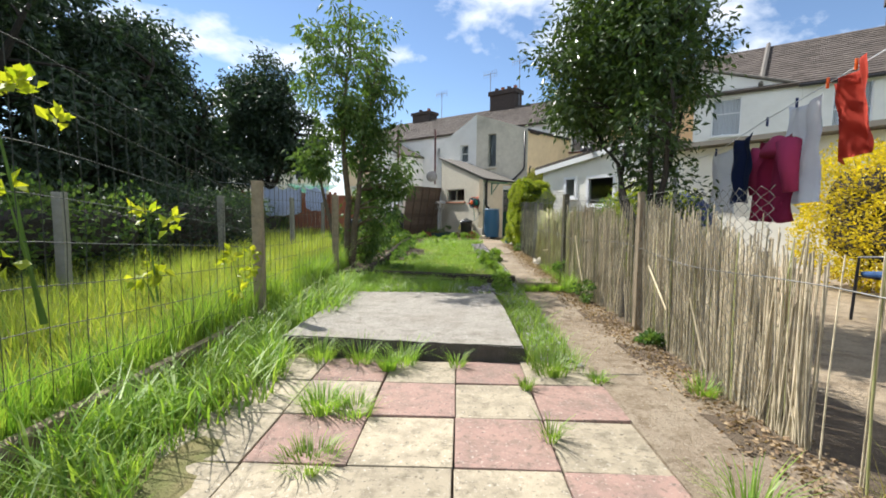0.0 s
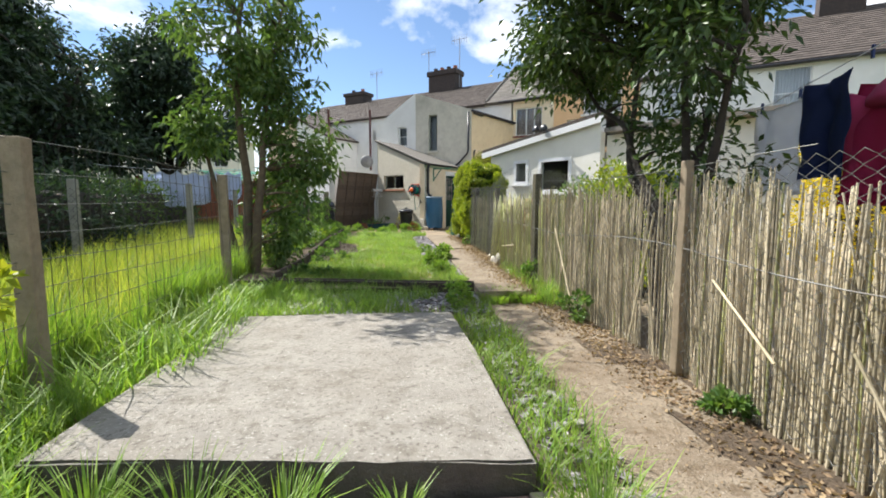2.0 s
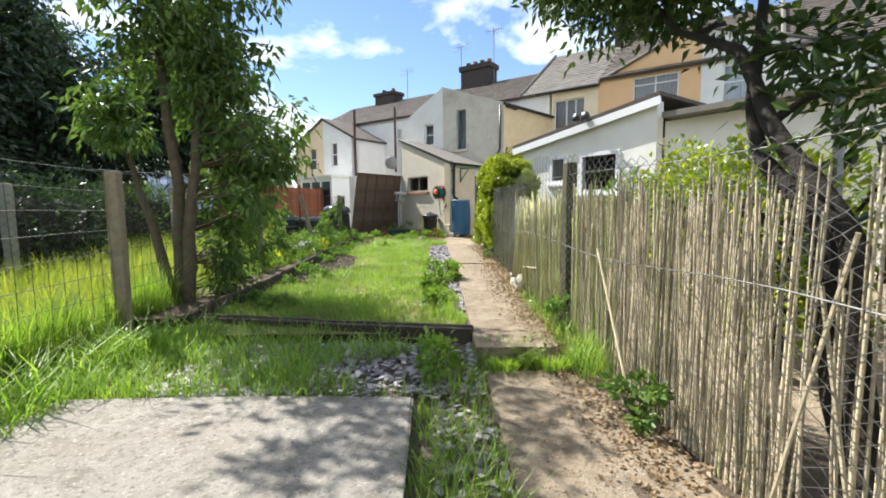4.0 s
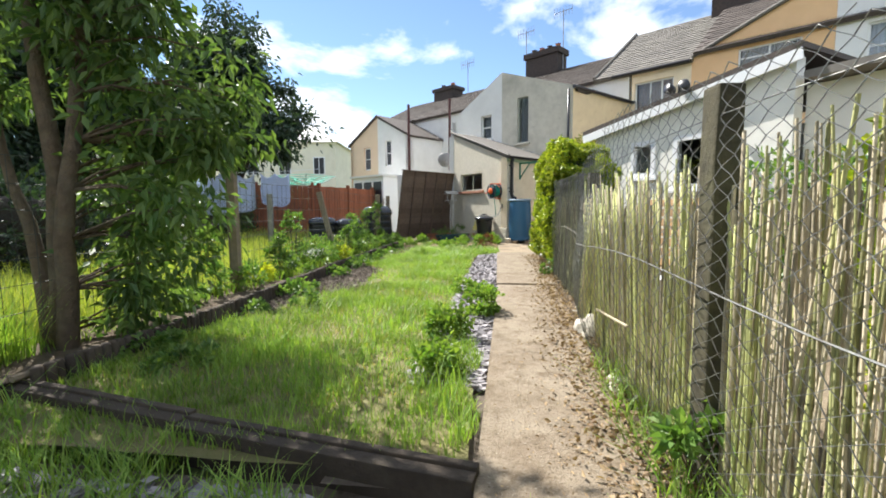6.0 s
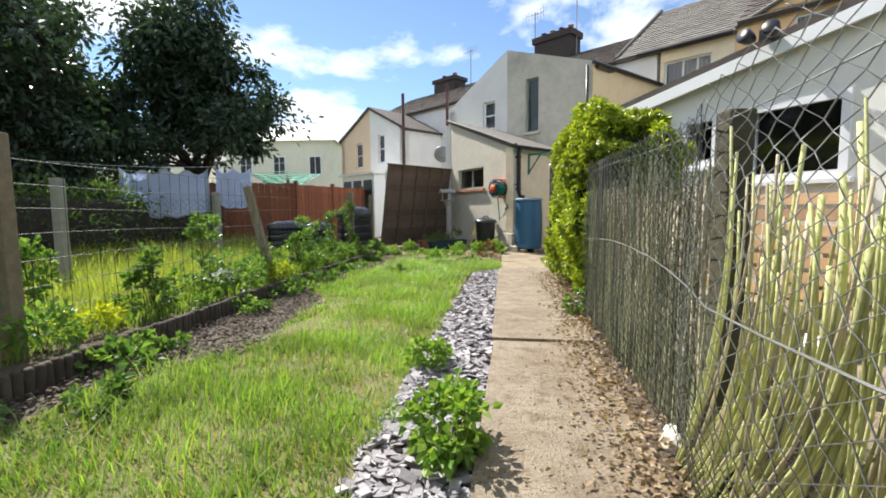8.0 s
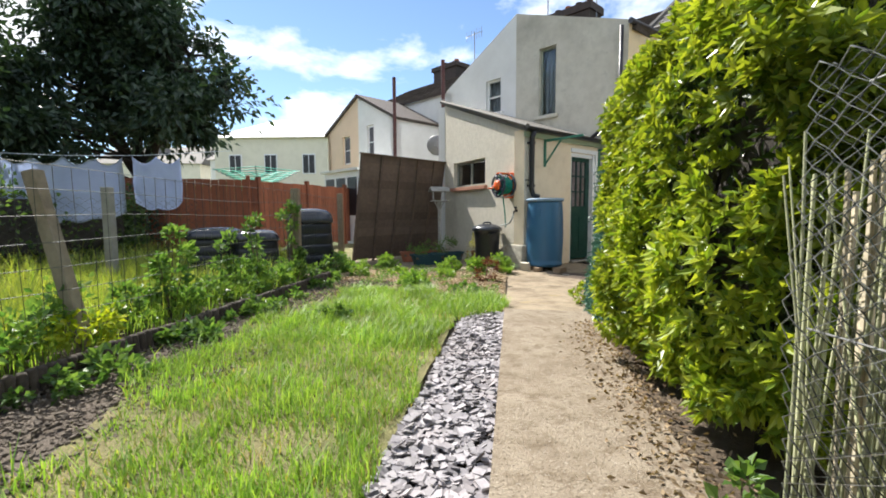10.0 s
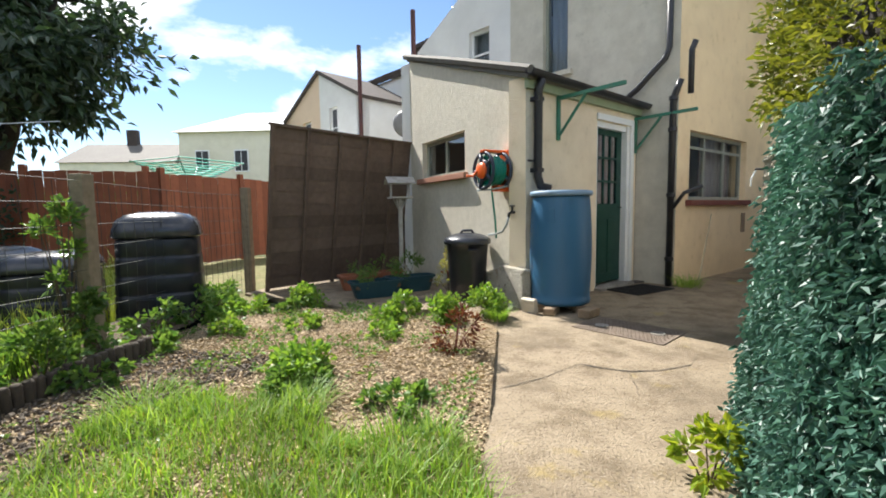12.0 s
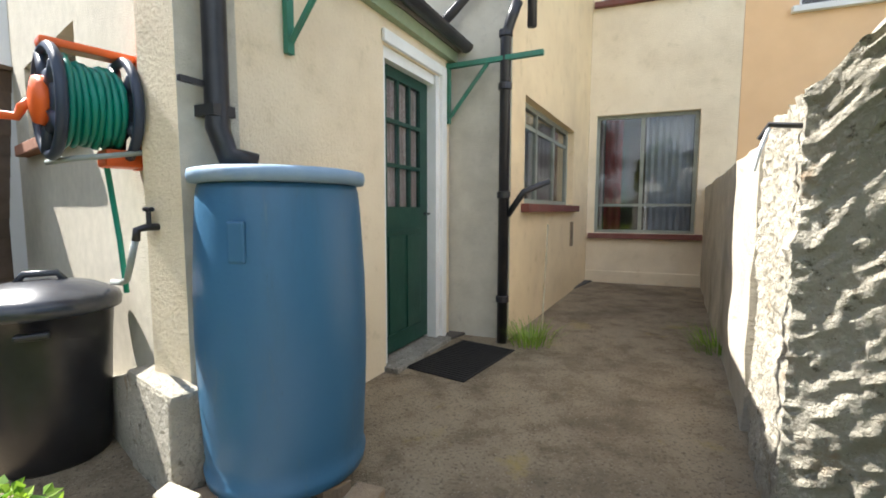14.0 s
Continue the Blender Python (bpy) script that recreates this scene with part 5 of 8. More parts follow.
def far_house(p, ang, ln, dp, ze, zr, label, wall_m, roof_m, wins, hip=1.8, chim=()):
    t = thing("house", place(p, ang), label, "house", "distant houses")
    part("wall", boxed(0, ln, 0, dp, -0.2, ze), wall_m, t)
    bm = bmesh.new()
    e = [bm.verts.new(q) for q in ((-0.3, -0.3, ze + 0.01), (ln + 0.3, -0.3, ze + 0.01), (ln + 0.3, dp + 0.3, ze + 0.01), (-0.3, dp + 0.3, ze + 0.01))]
    r = [bm.verts.new(q) for q in ((hip, dp / 2, zr), (ln - hip, dp / 2, zr))]
    for f in ((e[0], e[1], r[1], r[0]), (e[1], e[2], r[1]), (e[2], e[3], r[0], r[1]), (e[3], e[0], r[0]), tuple(e[::-1])):
        bm.faces.new(f)
    rf = part("roof", bm, roof_m, t)
    for x, h in chim:
        part("chimney", boxed(x - 0.5, x + 0.5, dp / 2 - 0.35, dp / 2 + 0.35, zr - 0.6, zr + h), M_brick_dark, rf)
    for x, z, w, h in wins:
        wi = part("window", boxed(x - w / 2, x + w / 2, -0.06, -0.004, z, z + h, bevel=0.01), M_upvc, t)
        part("pane", boxed(x - w / 2 + 0.08, x - 0.03, -0.075, -0.062, z + 0.08, z + h - 0.08), M_pipe, wi)
        part("pane", boxed(x + 0.03, x + w / 2 - 0.08, -0.075, -0.062, z + 0.08, z + h - 0.08), M_pipe, wi)
    return t


far_house((-21.5, 41.5), 8, 8.6, 8, 6.6, 8.7, "pale yellow two-storey house with a light hipped roof", M_pale, M_white, ((1.6, 3.9, 1.0, 1.5), (4.3, 3.9, 1.0, 1.5), (7.2, 3.9, 1.0, 1.5)), 3.0)
far_house((-30, 52), 10, 9, 8, 6.4, 8.6, "pale house with a grey roof beyond the gardens", M_white, M_slate_roof, ((2.0, 3.8, 1.0, 1.4), (6.0, 3.8, 1.0, 1.4)), 0.2, ((2.0, 1.6), (8.2, 1.0)))
far_house((-44, 52), 14, 11, 8, 6.4, 8.8, "pale terrace house with a grey roof beyond the gardens", M_pale, M_slate_roof, ((2.0, 3.8, 1.0, 1.4), (6.0, 3.8, 1.0, 1.4)), 0.2, ((5.0, 1.5),))
far_house((-15, 62), -10, 12, 8, 6.6, 8.9, "pale house with a brown roof far down the street", M_orange, M_rooftile, ((2.0, 3.8, 1.0, 1.4), (6.0, 3.8, 1.0, 1.4)), 0.2, ((2.2, 1.8),))

# ---- neighbour's extension beyond the reed fence ----
OB, AO = (3.14, 16.19), -54.4
ext = thing("extension", place(OB, AO), "off-white rendered extension with white windows and a sloping roof", "house extension")
part("wall", wall_bm(3.45, 0.22, [(0, 2.42), (3.45, 2.96)], [(0.88, 1.38, 1.50, 2.15), (1.72, 2.70, 1.26, 2.14)], 1, -0.1), M_ext, ext)
part("wall", wall_bm(3.2, 0.22, [(0, 2.40), (3.2, 2.40)], [], -1, -0.1), M_ext, ext, at=pose(0.0, 0.004, 0, 0, 0, 90))
part("wall", boxed(3.452, 9.5, 0.30, 0.5, -0.1, 2.6), M_ext, ext)
part("roof", slab3(bmesh.new(), [(-0.25, -0.12, 2.52), (3.55, -0.12, 3.10), (3.55, 3.4, 3.10), (-0.25, 3.4, 2.52)], 0.08), M_rooftile, ext, "dark tiled roof edge")
part("bargeboard", slab3(bmesh.new(), [(-0.25, -0.125, 2.435), (3.55, -0.125, 3.015), (3.55, -0.095, 3.015), (-0.25, -0.095, 2.435)], 0.15), M_upvc, ext, "white bargeboard")
part("flat_roof", boxed(3.56, 9.6, -0.05, 3.4, 2.62, 2.72), M_slate_roof, ext, "dark flat roof edge")
part("back_wall", boxed(0.2, 9.4, 3.2, 3.4, -0.1, 2.55), M_ext, ext)
for s0, s1, z0, z1, mul in ((0.88, 1.38, 1.50, 2.15, False), (1.72, 2.70, 1.26, 2.14, False)):
    bm = bmesh.new()
    box(bm, s0, s1, -0.025, 0.06, z1 - 0.08, z1)
    box(bm, s0, s1, -0.025, 0.06, z0, z0 + 0.08)
    box(bm, s0, s0 + 0.08, -0.025, 0.06, z0 + 0.08, z1 - 0.08)
    box(bm, s1 - 0.08, s1, -0.025, 0.06, z0 + 0.08, z1 - 0.08)
    wi = part("window", bm, M_upvc, ext, "white plastic window")
    g = part("pane", boxed(s0 + 0.08, s1 - 0.08, 0.03, 0.035, z0 + 0.08, z1 - 0.08), M_glass, wi)
    part("sill", boxed(s0 - 0.05, s1 + 0.05, -0.07, 0.06, z0 - 0.06, z0 - 0.002, bevel=0.006), M_upvc, wi)
    # dark backing, shade of the room put into its colour
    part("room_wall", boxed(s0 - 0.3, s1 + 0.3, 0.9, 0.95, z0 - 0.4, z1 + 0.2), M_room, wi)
lampx = thing("security_light", place(OB, AO) @ pose(1.96, -0.14, 2.86) @ Matrix.Diagonal((1.5, 1.5, 1.5, 1)), "small black floodlight under the bargeboard", "floodlight")
part("lamp_mount", boxed(-0.03, 0.03, -0.06, 0.0, -0.04, 0.04), M_pipe, lampx)
for dx in (-0.07, 0.07):
    part("lamp_head", lathed([(0.03, 0), (0.05, 0.04), (0.055, 0.10), (0.05, 0.105)], 16, pose(dx, -0.06, -0.02, 70, 0, 15 if dx > 0 else -15)), M_pipe, lampx, smooth=True)

# pallet stood under the window, bucket in the yard
pallet = thing("pallet", place(OB, AO) @ pose(1.35, -0.36, -0.02, -9, 0, 0), "buff timber pallet stood on edge below the window", "pallet")
pallet_me = as_mesh("pallet_board", boxed(0, 1.6, -0.012, 0.012, 0, 0.12, bevel=0.004), M_pallet)
for k in range(7):
    part("board", pallet_me, None, pallet, at=pose(0, 0, 0.02 + 0.165 * k, 0, 0, float(rng.normal(0, 0.2))))
for x in (0.04, 0.78, 1.5):
    part("stringer", boxed(x, x + 0.06, 0.013, 0.10, 0.0, 1.13, bevel=0.004), M_pallet, pallet)
bucket = thing("bucket", pose(2.93, 11.54, -0.02), "white plastic bucket standing in the neighbouring yard", "bucket")
part("bucket_body", lathed([(0.10, 0.0), (0.105, 0.01), (0.135, 0.24), (0.145, 0.245), (0.145, 0.265), (0.132, 0.265), (0.10, 0.02)], 28), M_upvc, bucket, smooth=True)
part("bucket_handle", tubed([(0.14 * math.cos(a), 0.03, 0.25 - 0.10 * math.sin(a)) for a in np.linspace(0, math.pi, 13)], 0.004, 6), M_wire, bucket, smooth=True)

# ---- red-brown garden fence ----
def board_fence(a, b, h, label):
    a, b = Vector((*a, 0)), Vector((*b, 0))
    d = b - a
    t = thing("garden_fence", place(a, math.degrees(math.atan2(d.y, d.x))), label, "fence", "red-brown garden fences")
    n = int(d.length / 0.17)
    me = as_mesh("fence_board", boxed(0, d.length / n - 0.006, -0.012, 0.0, 0.05, h, bevel=0.003), M_redfence)
    for k in range(n):
        part("board", me, None, t, at=pose(k * d.length / n, -0.004 * (k % 2), rng.uniform(-0.012, 0.012)))
    for z in (0.4, h - 0.35):
        part("rail", boxed(0, d.length, 0.002, 0.05, z, z + 0.08), M_redfence, t)
    for k in range(int(d.length / 1.8) + 1):
        x = min(d.length, 1.8 * k)
        part("post", boxed(x - 0.045, x + 0.045, -0.06, 0.05, -0.2, h + 0.10, bevel=0.005), M_redfence, t)


board_fence((-8.6, 19.8), (-5.2, 21.5), 1.82, "red-brown stained close-boarded fence")
board_fence((-5.2, 21.55), (-4.0, 26.6), 1.80, "red-brown stained close-boarded fence running to the terrace")

# ---- timber posts of the left fence ----
def fence_post(x, y, h, label, w=0.09, tilt=0.0, ma=None, lean=0.0):
    bm = boxed(-w / 2, w / 2, -w / 2, w / 2, -0.15, h, bevel=0.008)
    bmesh.ops.subdivide_edges(bm, edges=[e for e in bm.edges if e.calc_length() > 0.5], cuts=6)
    for v in bm.verts:
        v.co += 0.006 * Vector((noise.noise(v.co * 5 + Vector((x, y, 0))), noise.noise(v.co * 6 + Vector((y, x, 0))), 0))
    return solid("fence_post", bm, ma or M_timber, label, "post", "posts of the wire fence", m=pose(x, y, 0, tilt, lean, 8))


fence_post(-1.46, 5.76, 1.33, "weathered square timber post of the wire fence")
fence_post(-1.45, 8.31, 1.30, "weathered square timber post of the wire fence")
fence_post(-1.46, 10.96, 1.42, "weathered square timber post of the wire fence")
fence_post(-1.45, 13.76, 1.30, "grey timber post leaning out of the bed", 0.08, 0, None, -13)
fence_post(-1.70, 16.95, 1.32, "weathered timber post wound with bindweed", 0.10)
fence_post(-2.15, 19.50, 1.36, "weathered timber post by the brown panel", 0.10)
fence_post(-1.48, 2.9, 1.8, "weathered timber post of the wire fence")
fence_post(-1.48, 0.3, 1.8, "weathered timber post of the wire fence")
for x, y, h in ((-4.2, 6.65, 1.25), (-4.45, 10.55, 1.35), (-4.1, 13.48, 1.4), (-4.2, 16.5, 1.35), (-4.2, 3.4, 1.3)):
    fence_post(x, y, h, "grey concrete fence post in the long grass", 0.11, 0, M_post_concrete)


def wire_set(name, strands, r, material, parent, sides=3):
    """Many wires in one mesh; a strand is a list of points."""
    verts, faces, o = [], [], 0
    for pts in strands:
        p = np.asarray(pts, float)
        d = np.gradient(p, axis=0)
        d /= np.linalg.norm(d, axis=1)[:, None] + 1e-9
        a = np.cross(d, (0.31, 0.17, 0.93))
        a /= np.linalg.norm(a, axis=1)[:, None] + 1e-9
        b = np.cross(d, a)
        for k in range(sides):
            an = 2 * math.pi * k / sides
            verts.append(p + r * (math.cos(an) * a + math.sin(an) * b))
        n = len(p)
        i = np.arange(n - 1)
        for k in range(sides):
            k2 = (k + 1) % sides
            faces.append(np.c_[o + k * n + i, o + k * n + i + 1, o + k2 * n + i + 1, o + k2 * n + i])
        o += sides * n
    ob = part(name, mesh_np(name, np.concatenate(verts), np.concatenate(faces), material, True), None, parent)
    return tagged(ob, kind="stuff")


# stock netting on the left, higher near the start
stock = thing("wire_fence", None, "rusty stock-wire fence hung with bindweed", "wire fence")
top_of = lambda y: float(np.interp(y, [0, 3.5, 5.7, 19.2], [1.85, 1.78, 1.32, 1.25]))
fx = lambda y, z: -1.47 + 0.02 * noise.noise((y * 0.7, z, 0)) + float(np.interp(y, [14, 17, 19.4], [0, -0.2, -0.6]))
ys = np.arange(0.0, 19.4, 0.11)
wire_set("upright_wires", [[(fx(y, z), y + 0.015 * noise.noise((y * 3, z * 2, 5)), z) for z in np.linspace(0.05, top_of(y), 9)] for y in ys], 0.0022, M_wire_dark, stock)
wire_set("line_wires", [[(fx(y, k), y, (0.08 + (top_of(y) - 0.08) * k / 8) + 0.012 * math.sin(y * 1.9 + k)) for y in np.arange(0, 19.4, 0.3)] for k in range(9)], 0.0026, M_wire_dark, stock)


def chain_link(x_of, y0, y1, z0, z1_of, pitch, r, material, parent, name="chain_link"):
    """Diamond netting: zigzag wires side by side."""
    strands = []
    n = int((y1 - y0) / pitch)
    for k in range(n):
        y = y0 + k * pitch
        top = z1_of(y)
        m = max(2, int((top - z0) / (pitch * 0.62)))
        pts = []
        for j in range(m + 1):
            z = z0 + j * pitch * 0.62
            yy = y + (pitch * 0.52 if (j + k) % 2 else -pitch * 0.52) + 0.01 * noise.noise((y * 2, z * 3, 1))
            pts.append((x_of(yy, z) + (0.004 if j % 2 else -0.004), yy, z))
        strands.append(pts)
    return wire_set(name, strands, r, material, parent)


far_link = thing("chain_link_fence", None, "old dark chain-link fence between concrete posts", "wire fence")
chain_link(lambda y, z: -4.26, 2.0, 18.5, 0.1, lambda y: 1.22, 0.085, 0.003, M_wire_dark, far_link)

# ---- reed fence on the right with netting over it ----
reed_fence = thing("reed_fence", None, "weathered reed screen fence with broken gaps and leaning canes", "reed fence")
fence_x = lambda y: float(np.interp(y, [0.0, 4.0, 5.7, 6.5, 8.5, 9.4, 11.0, 12.6], [1.99, 1.97, 2.09, 2.07, 1.96, 1.93, 2.02, 1.98]))
base_z = lambda y: float(np.interp(y, [7.4, 7.9], [0.0, 0.07]))
reed_top = lambda y: float(np.interp(y, [0.0, 3.6, 4.4, 5.5, 6.4, 7.0, 7.8, 9.0, 9.6, 10.3, 10.5, 11.1, 12.6], [0.80, 0.91, 1.03, 1.17, 1.08, 1.12, 1.12, 1.10, 1.03, 0.98, 1.08, 1.12, 1.14]))
bow = lambda y, z: -0.11 * math.sin(min(1.0, z / 1.1) * math.pi) * float(np.interp(y, [7.8, 8.6, 9.4, 10.2, 10.5], [0.2, 0.5, 1.0, 0.8, 0.1]))


def reed_mesh(name, h, seed, ma, rad=0.0075, swing=0.0):
    r = np.random.default_rng(seed)
    bend, bend2 = r.uniform(-0.02, 0.02), r.uniform(-0.015, 0.015)
    pts = [(bend * math.sin(2.2 * k / 6), bend2 * math.sin(2.7 * k / 6) - swing * (1 - (1 - k / 6) ** 2), h * k / 6) for k in range(7)]
    return as_mesh(name, tubed(pts, [rad, rad * 1.02, rad, rad * 0.98, rad * 0.94, rad * 0.88, rad * 0.75], 5), ma, True)


reed_kinds = {(g, k, b_): reed_mesh("reed", 1.0, 40 + k, M_reed_green if g else M_reed, 0.0029 + 0.0010 * (k % 4), 0.09 * b_) for g in (0, 1) for k in range(8) for b_ in range(5)}
joined = {"reeds": [], "green_reeds": [], "netted_reeds": []}


def joined_reed(kind, x, y, z0, h, lean, tilt, swing):
    """One slim reed kept as four rings of five points."""
    rr = rng.uniform(0.0032, 0.0062)
    a = np.array([[rr * math.cos(t), rr * math.sin(t)] for t in np.linspace(0, 2 * math.pi, 6)[:-1]])
    b1, b2 = rng.uniform(-0.015, 0.015, 2)
    rows = []
    for zz in (0.0, 0.4, 0.75, 1.0):
        cx = x + math.sin(radians(tilt)) * zz * h + b1 * math.sin(2.4 * zz)
        cy = y - math.sin(radians(lean)) * zz * h + b2 * math.sin(2.4 * zz) - swing * (1 - (1 - zz) ** 2)
        rows.append(np.c_[a[:, 0] * (1 - 0.25 * zz) + cx, a[:, 1] * (1 - 0.25 * zz) + cy, np.full(5, z0 + zz * h)])
    joined[kind].append(np.concatenate(rows))


y, count = 0.1, 0
while y < 12.6:
    y += rng.uniform(0.005, 0.0125) * (1.0 + 0.5 * max(0.0, noise.noise((y * 3.0, 0, 4)))) * (1.7 if 5.75 < y < 6.35 else 0.85 if 9.55 < y < 10.5 else 1.0)
    if 8.09 < y < 8.28 or 6.05 < y < 6.12 or 9.50 < y < 9.54 or 9.78 < y < 9.83 or (y < 3.62 and rng.random() < (0.88 if y > 3.26 else 0.5)):
        continue
    green = 1 if (7.4 < y < 10.5 and rng.random() < 0.62) or rng.random() < 0.06 else 0
    z0, h = base_z(y) - 0.02, reed_top(y) - base_z(y) + rng.choice((-0.20, -0.07, 0.0, 0.03, 0.07), p=(0.24, 0.3, 0.22, 0.15, 0.09)) + rng.uniform(-0.05, 0.05)
    lean = rng.normal(0, 2.6 if y < 7.3 else 3.0) * (1.0 if rng.random() < 0.88 else 2.4)
    tilt = rng.normal(0, 1.0) + float(np.interp(y, [8.4, 9.4, 10.1, 10.5], [0, -4, -2, 2]))
    bend = int(np.interp(y, [8.6, 9.3, 9.9, 10.45], [0, 1.6, 3.4, 4.9])) if y < 10.5 else 0
    x = fence_x(y) + rng.uniform(-0.014, 0.014) - (0.05 if 10.1 < y < 10.5 else 0.0)
    if 7.95 < y < 10.5 and count < 300:
        count += 1
        fat = float(rng.uniform(0.8, 1.3))
        part("reed", reed_kinds[(green, int(rng.integers(8)), bend)], None, reed_fence, at=pose(x, y, z0, lean, tilt, 0) @ Matrix.Diagonal((fat, fat, h, 1)))
    else:
        kind = "netted_reeds" if y > 10.5 else "green_reeds" if green else "reeds"
        joined_reed(kind, x, y, z0, h, lean, tilt, 0.09 * bend)
        if kind == "reeds" and rng.random() < 0.33:   # a second, thinner layer behind
            joined[kind].append(joined[kind][-1] + (0.02, 0.007, -0.05))
one_reed = np.array([(5 * k + q, 5 * k + (q + 1) % 5, 5 * k + 5 + (q + 1) % 5, 5 * k + 5 + q) for k in range(3) for q in range(5)])
for kind, ma, label in (("reeds", M_reed_far, ""), ("green_reeds", M_reed_green_far, "greenish reeds"), ("netted_reeds", M_reed_dark, "grey-green reeds behind doubled netting")):
    rv = np.concatenate(joined[kind])
    rf = (one_reed[None] + 20 * np.arange(len(rv) // 20)[:, None, None]).reshape(-1, 4)
    tagged(part(kind, mesh_np(kind, rv, rf, ma, True), None, reed_fence, label), kind="stuff")
# a thin back layer along the whole screen
bv, bf, o = [], [], 0
for y in np.arange(0.1, 12.5, 0.019):
    if 9.2 < y < 10.5 or 5.95 < y < 6.2 or 3.26 < y < 3.62 or (y < 3.26 and rng.random() < 0.5):
        continue
    z0, h = base_z(y) - 0.02, reed_top(y) - base_z(y) - rng.uniform(0.0, 0.14)
    x = fence_x(y) + 0.022 + rng.uniform(-0.006, 0.006)
    ln = rng.normal(0, 0.03)
    for k, zz in enumerate((0.0, 1.0)):
        bv += [(x - 0.005, y - 0.005 + ln * zz, z0 + zz * h), (x - 0.005, y + 0.005 + ln * zz, z0 + zz * h), (x + 0.005, y + ln * zz, z0 + zz * h)]
    bf += [(o, o + 1, o + 4, o + 3), (o + 1, o + 2, o + 5, o + 4), (o + 2, o, o + 3, o + 5)]
    o += 6
tagged(part("back_reeds", mesh_np("back_reeds", bv, bf, M_reed_far), None, reed_fence), kind="stuff")
for y0, z0, y1, z1, off in ((4.35, 0.12, 4.65, 0.5, -0.05), (4.95, 0.35, 5.4, 0.62, -0.06), (7.05, 0.1, 7.5, 0.75, -0.07), (8.6, 0.42, 9.2, 0.35, -0.10), (6.2, 0.05, 6.0, 0.95, -0.04), (5.9, 0.0, 6.1, 0.8, -0.03)):
    part("loose_cane", tubed([(fence_x(y0) + off - 0.02, y0, z0 + base_z(y0)), (fence_x(y1) + off, y1, z1 + base_z(y1))], 0.0065, 6), M_reed, reed_fence)
part("tie_wire", tubed([(fence_x(y) - 0.03 + bow(y, 0.7), y, 0.74 + 0.03 * math.sin(y * 2.3)) for y in np.arange(0.2, 12.5, 0.3)], 0.0028, 5), M_wire, reed_fence)
part("top_wire", tubed([(fence_x(y) - 0.02, y, 1.22 + 0.02 * math.sin(y * 1.7)) for y in np.arange(4.9, 12.5, 0.3)], 0.0022, 5), M_wire, reed_fence)
netting = thing("wire_netting", None, "rusty chain-link netting stretched over the reed fence", "wire netting")
net_top = lambda y: float(np.interp(y, [0, 5.6, 7.0, 7.8, 8.4, 9.0, 9.8, 10.5, 12.6], [1.22, 1.22, 1.25, 1.36, 1.40, 1.48, 1.40, 1.28, 1.32]))
chain_link(lambda y, z: fence_x(y) - 0.035 + bow(y, z) + 0.018 * noise.noise((y * 2, z * 2, 7)), 3.9, 12.6, 0.06, net_top, 0.046, 0.0019, M_wire, netting)
chain_link(lambda y, z: fence_x(y) - 0.02 + 0.02 * noise.noise((y * 2, z * 2, 3)), 10.45, 12.6, 0.06, net_top, 0.038, 0.0021, M_wire_dark, netting, "second_net")
for y, h, w, off, ma, label in ((2.9, 1.35, 0.09, 0.07, M_post_green, "grey-green timber post behind the reed fence"), (5.71, 1.25, 0.05, -0.04, M_timber, "weathered timber post in front of the reeds"), (8.2, 1.33, 0.08, 0.005, M_post_green, "dark mossy timber post wrapped in wire netting"), (10.34, 1.24, 0.075, 0.03, M_post_green, "dark mossy timber post wrapped in wire netting"), (12.2, 1.3, 0.08, 0.03, M_post_green, "grey-green timber post behind the reed fence")):
    fence_post(fence_x(y) + off, y, h, label, w, 0, ma)

# ---- timber lawn edging ----
front_board = thing("lawn_board", None, "dark wet timber boards edging the lawn", "edging board")
for (xa, ya), (xb, yb) in (((-1.24, 8.56), (0.03, 8.32)), ((0.04, 8.29), (1.25, 8.08))):
    a, b = Vector((xa, ya, 0)), Vector((xb, yb, 0))
    ang = math.degrees(math.atan2(yb - ya, xb - xa))
    part("board", boxed(0, (b - a).length, -0.03, 0.03, -0.05, 0.125, bevel=0.006), M_timber_dark, front_board, at=place(a, ang))
    part("rail", boxed(0, (b - a).length, 0.034, 0.07, -0.05, 0.135, bevel=0.006), M_timber_dark, front_board, at=place(a, ang))
edging = thing("log_edging", None, "half-round log roll edging beside the lawn, weathered dark", "edging")
ex = lambda y: float(np.interp(y, [8.55, 9.9, 11.4, 13.4, 15.0, 16.9], [-1.00, -0.98, -1.06, -1.18, -1.20, -1.22]))
log_me = as_mesh("log", lathed([(0.026, -0.05), (0.028, 0.0), (0.028, 0.155), (0.020, 0.168)], 8), M_timber_dark, True)
y = 8.6
k = 0
while y < 16.9 and k < 300:
    part("log", log_me, None, edging, at=pose(ex(y) + rng.uniform(-0.004, 0.004), y, 0.03 + 0.012 * noise.noise((y * 1.3, 0, 0)) + rng.uniform(-0.004, 0.004), rng.normal(0, 2), rng.normal(0, 2)))
    y += 0.0535
    k += 1
part("cap_rail", tubed([(ex(y) - 0.03, y, 0.165 + 0.012 * noise.noise((y * 1.3, 0, 0))) for y in np.arange(8.5, 10.6, 0.25)], 0.018, 6), M_timber, edging)
left_board = thing("border_board", None, "long weathered timber board under the wire fence", "edging board")
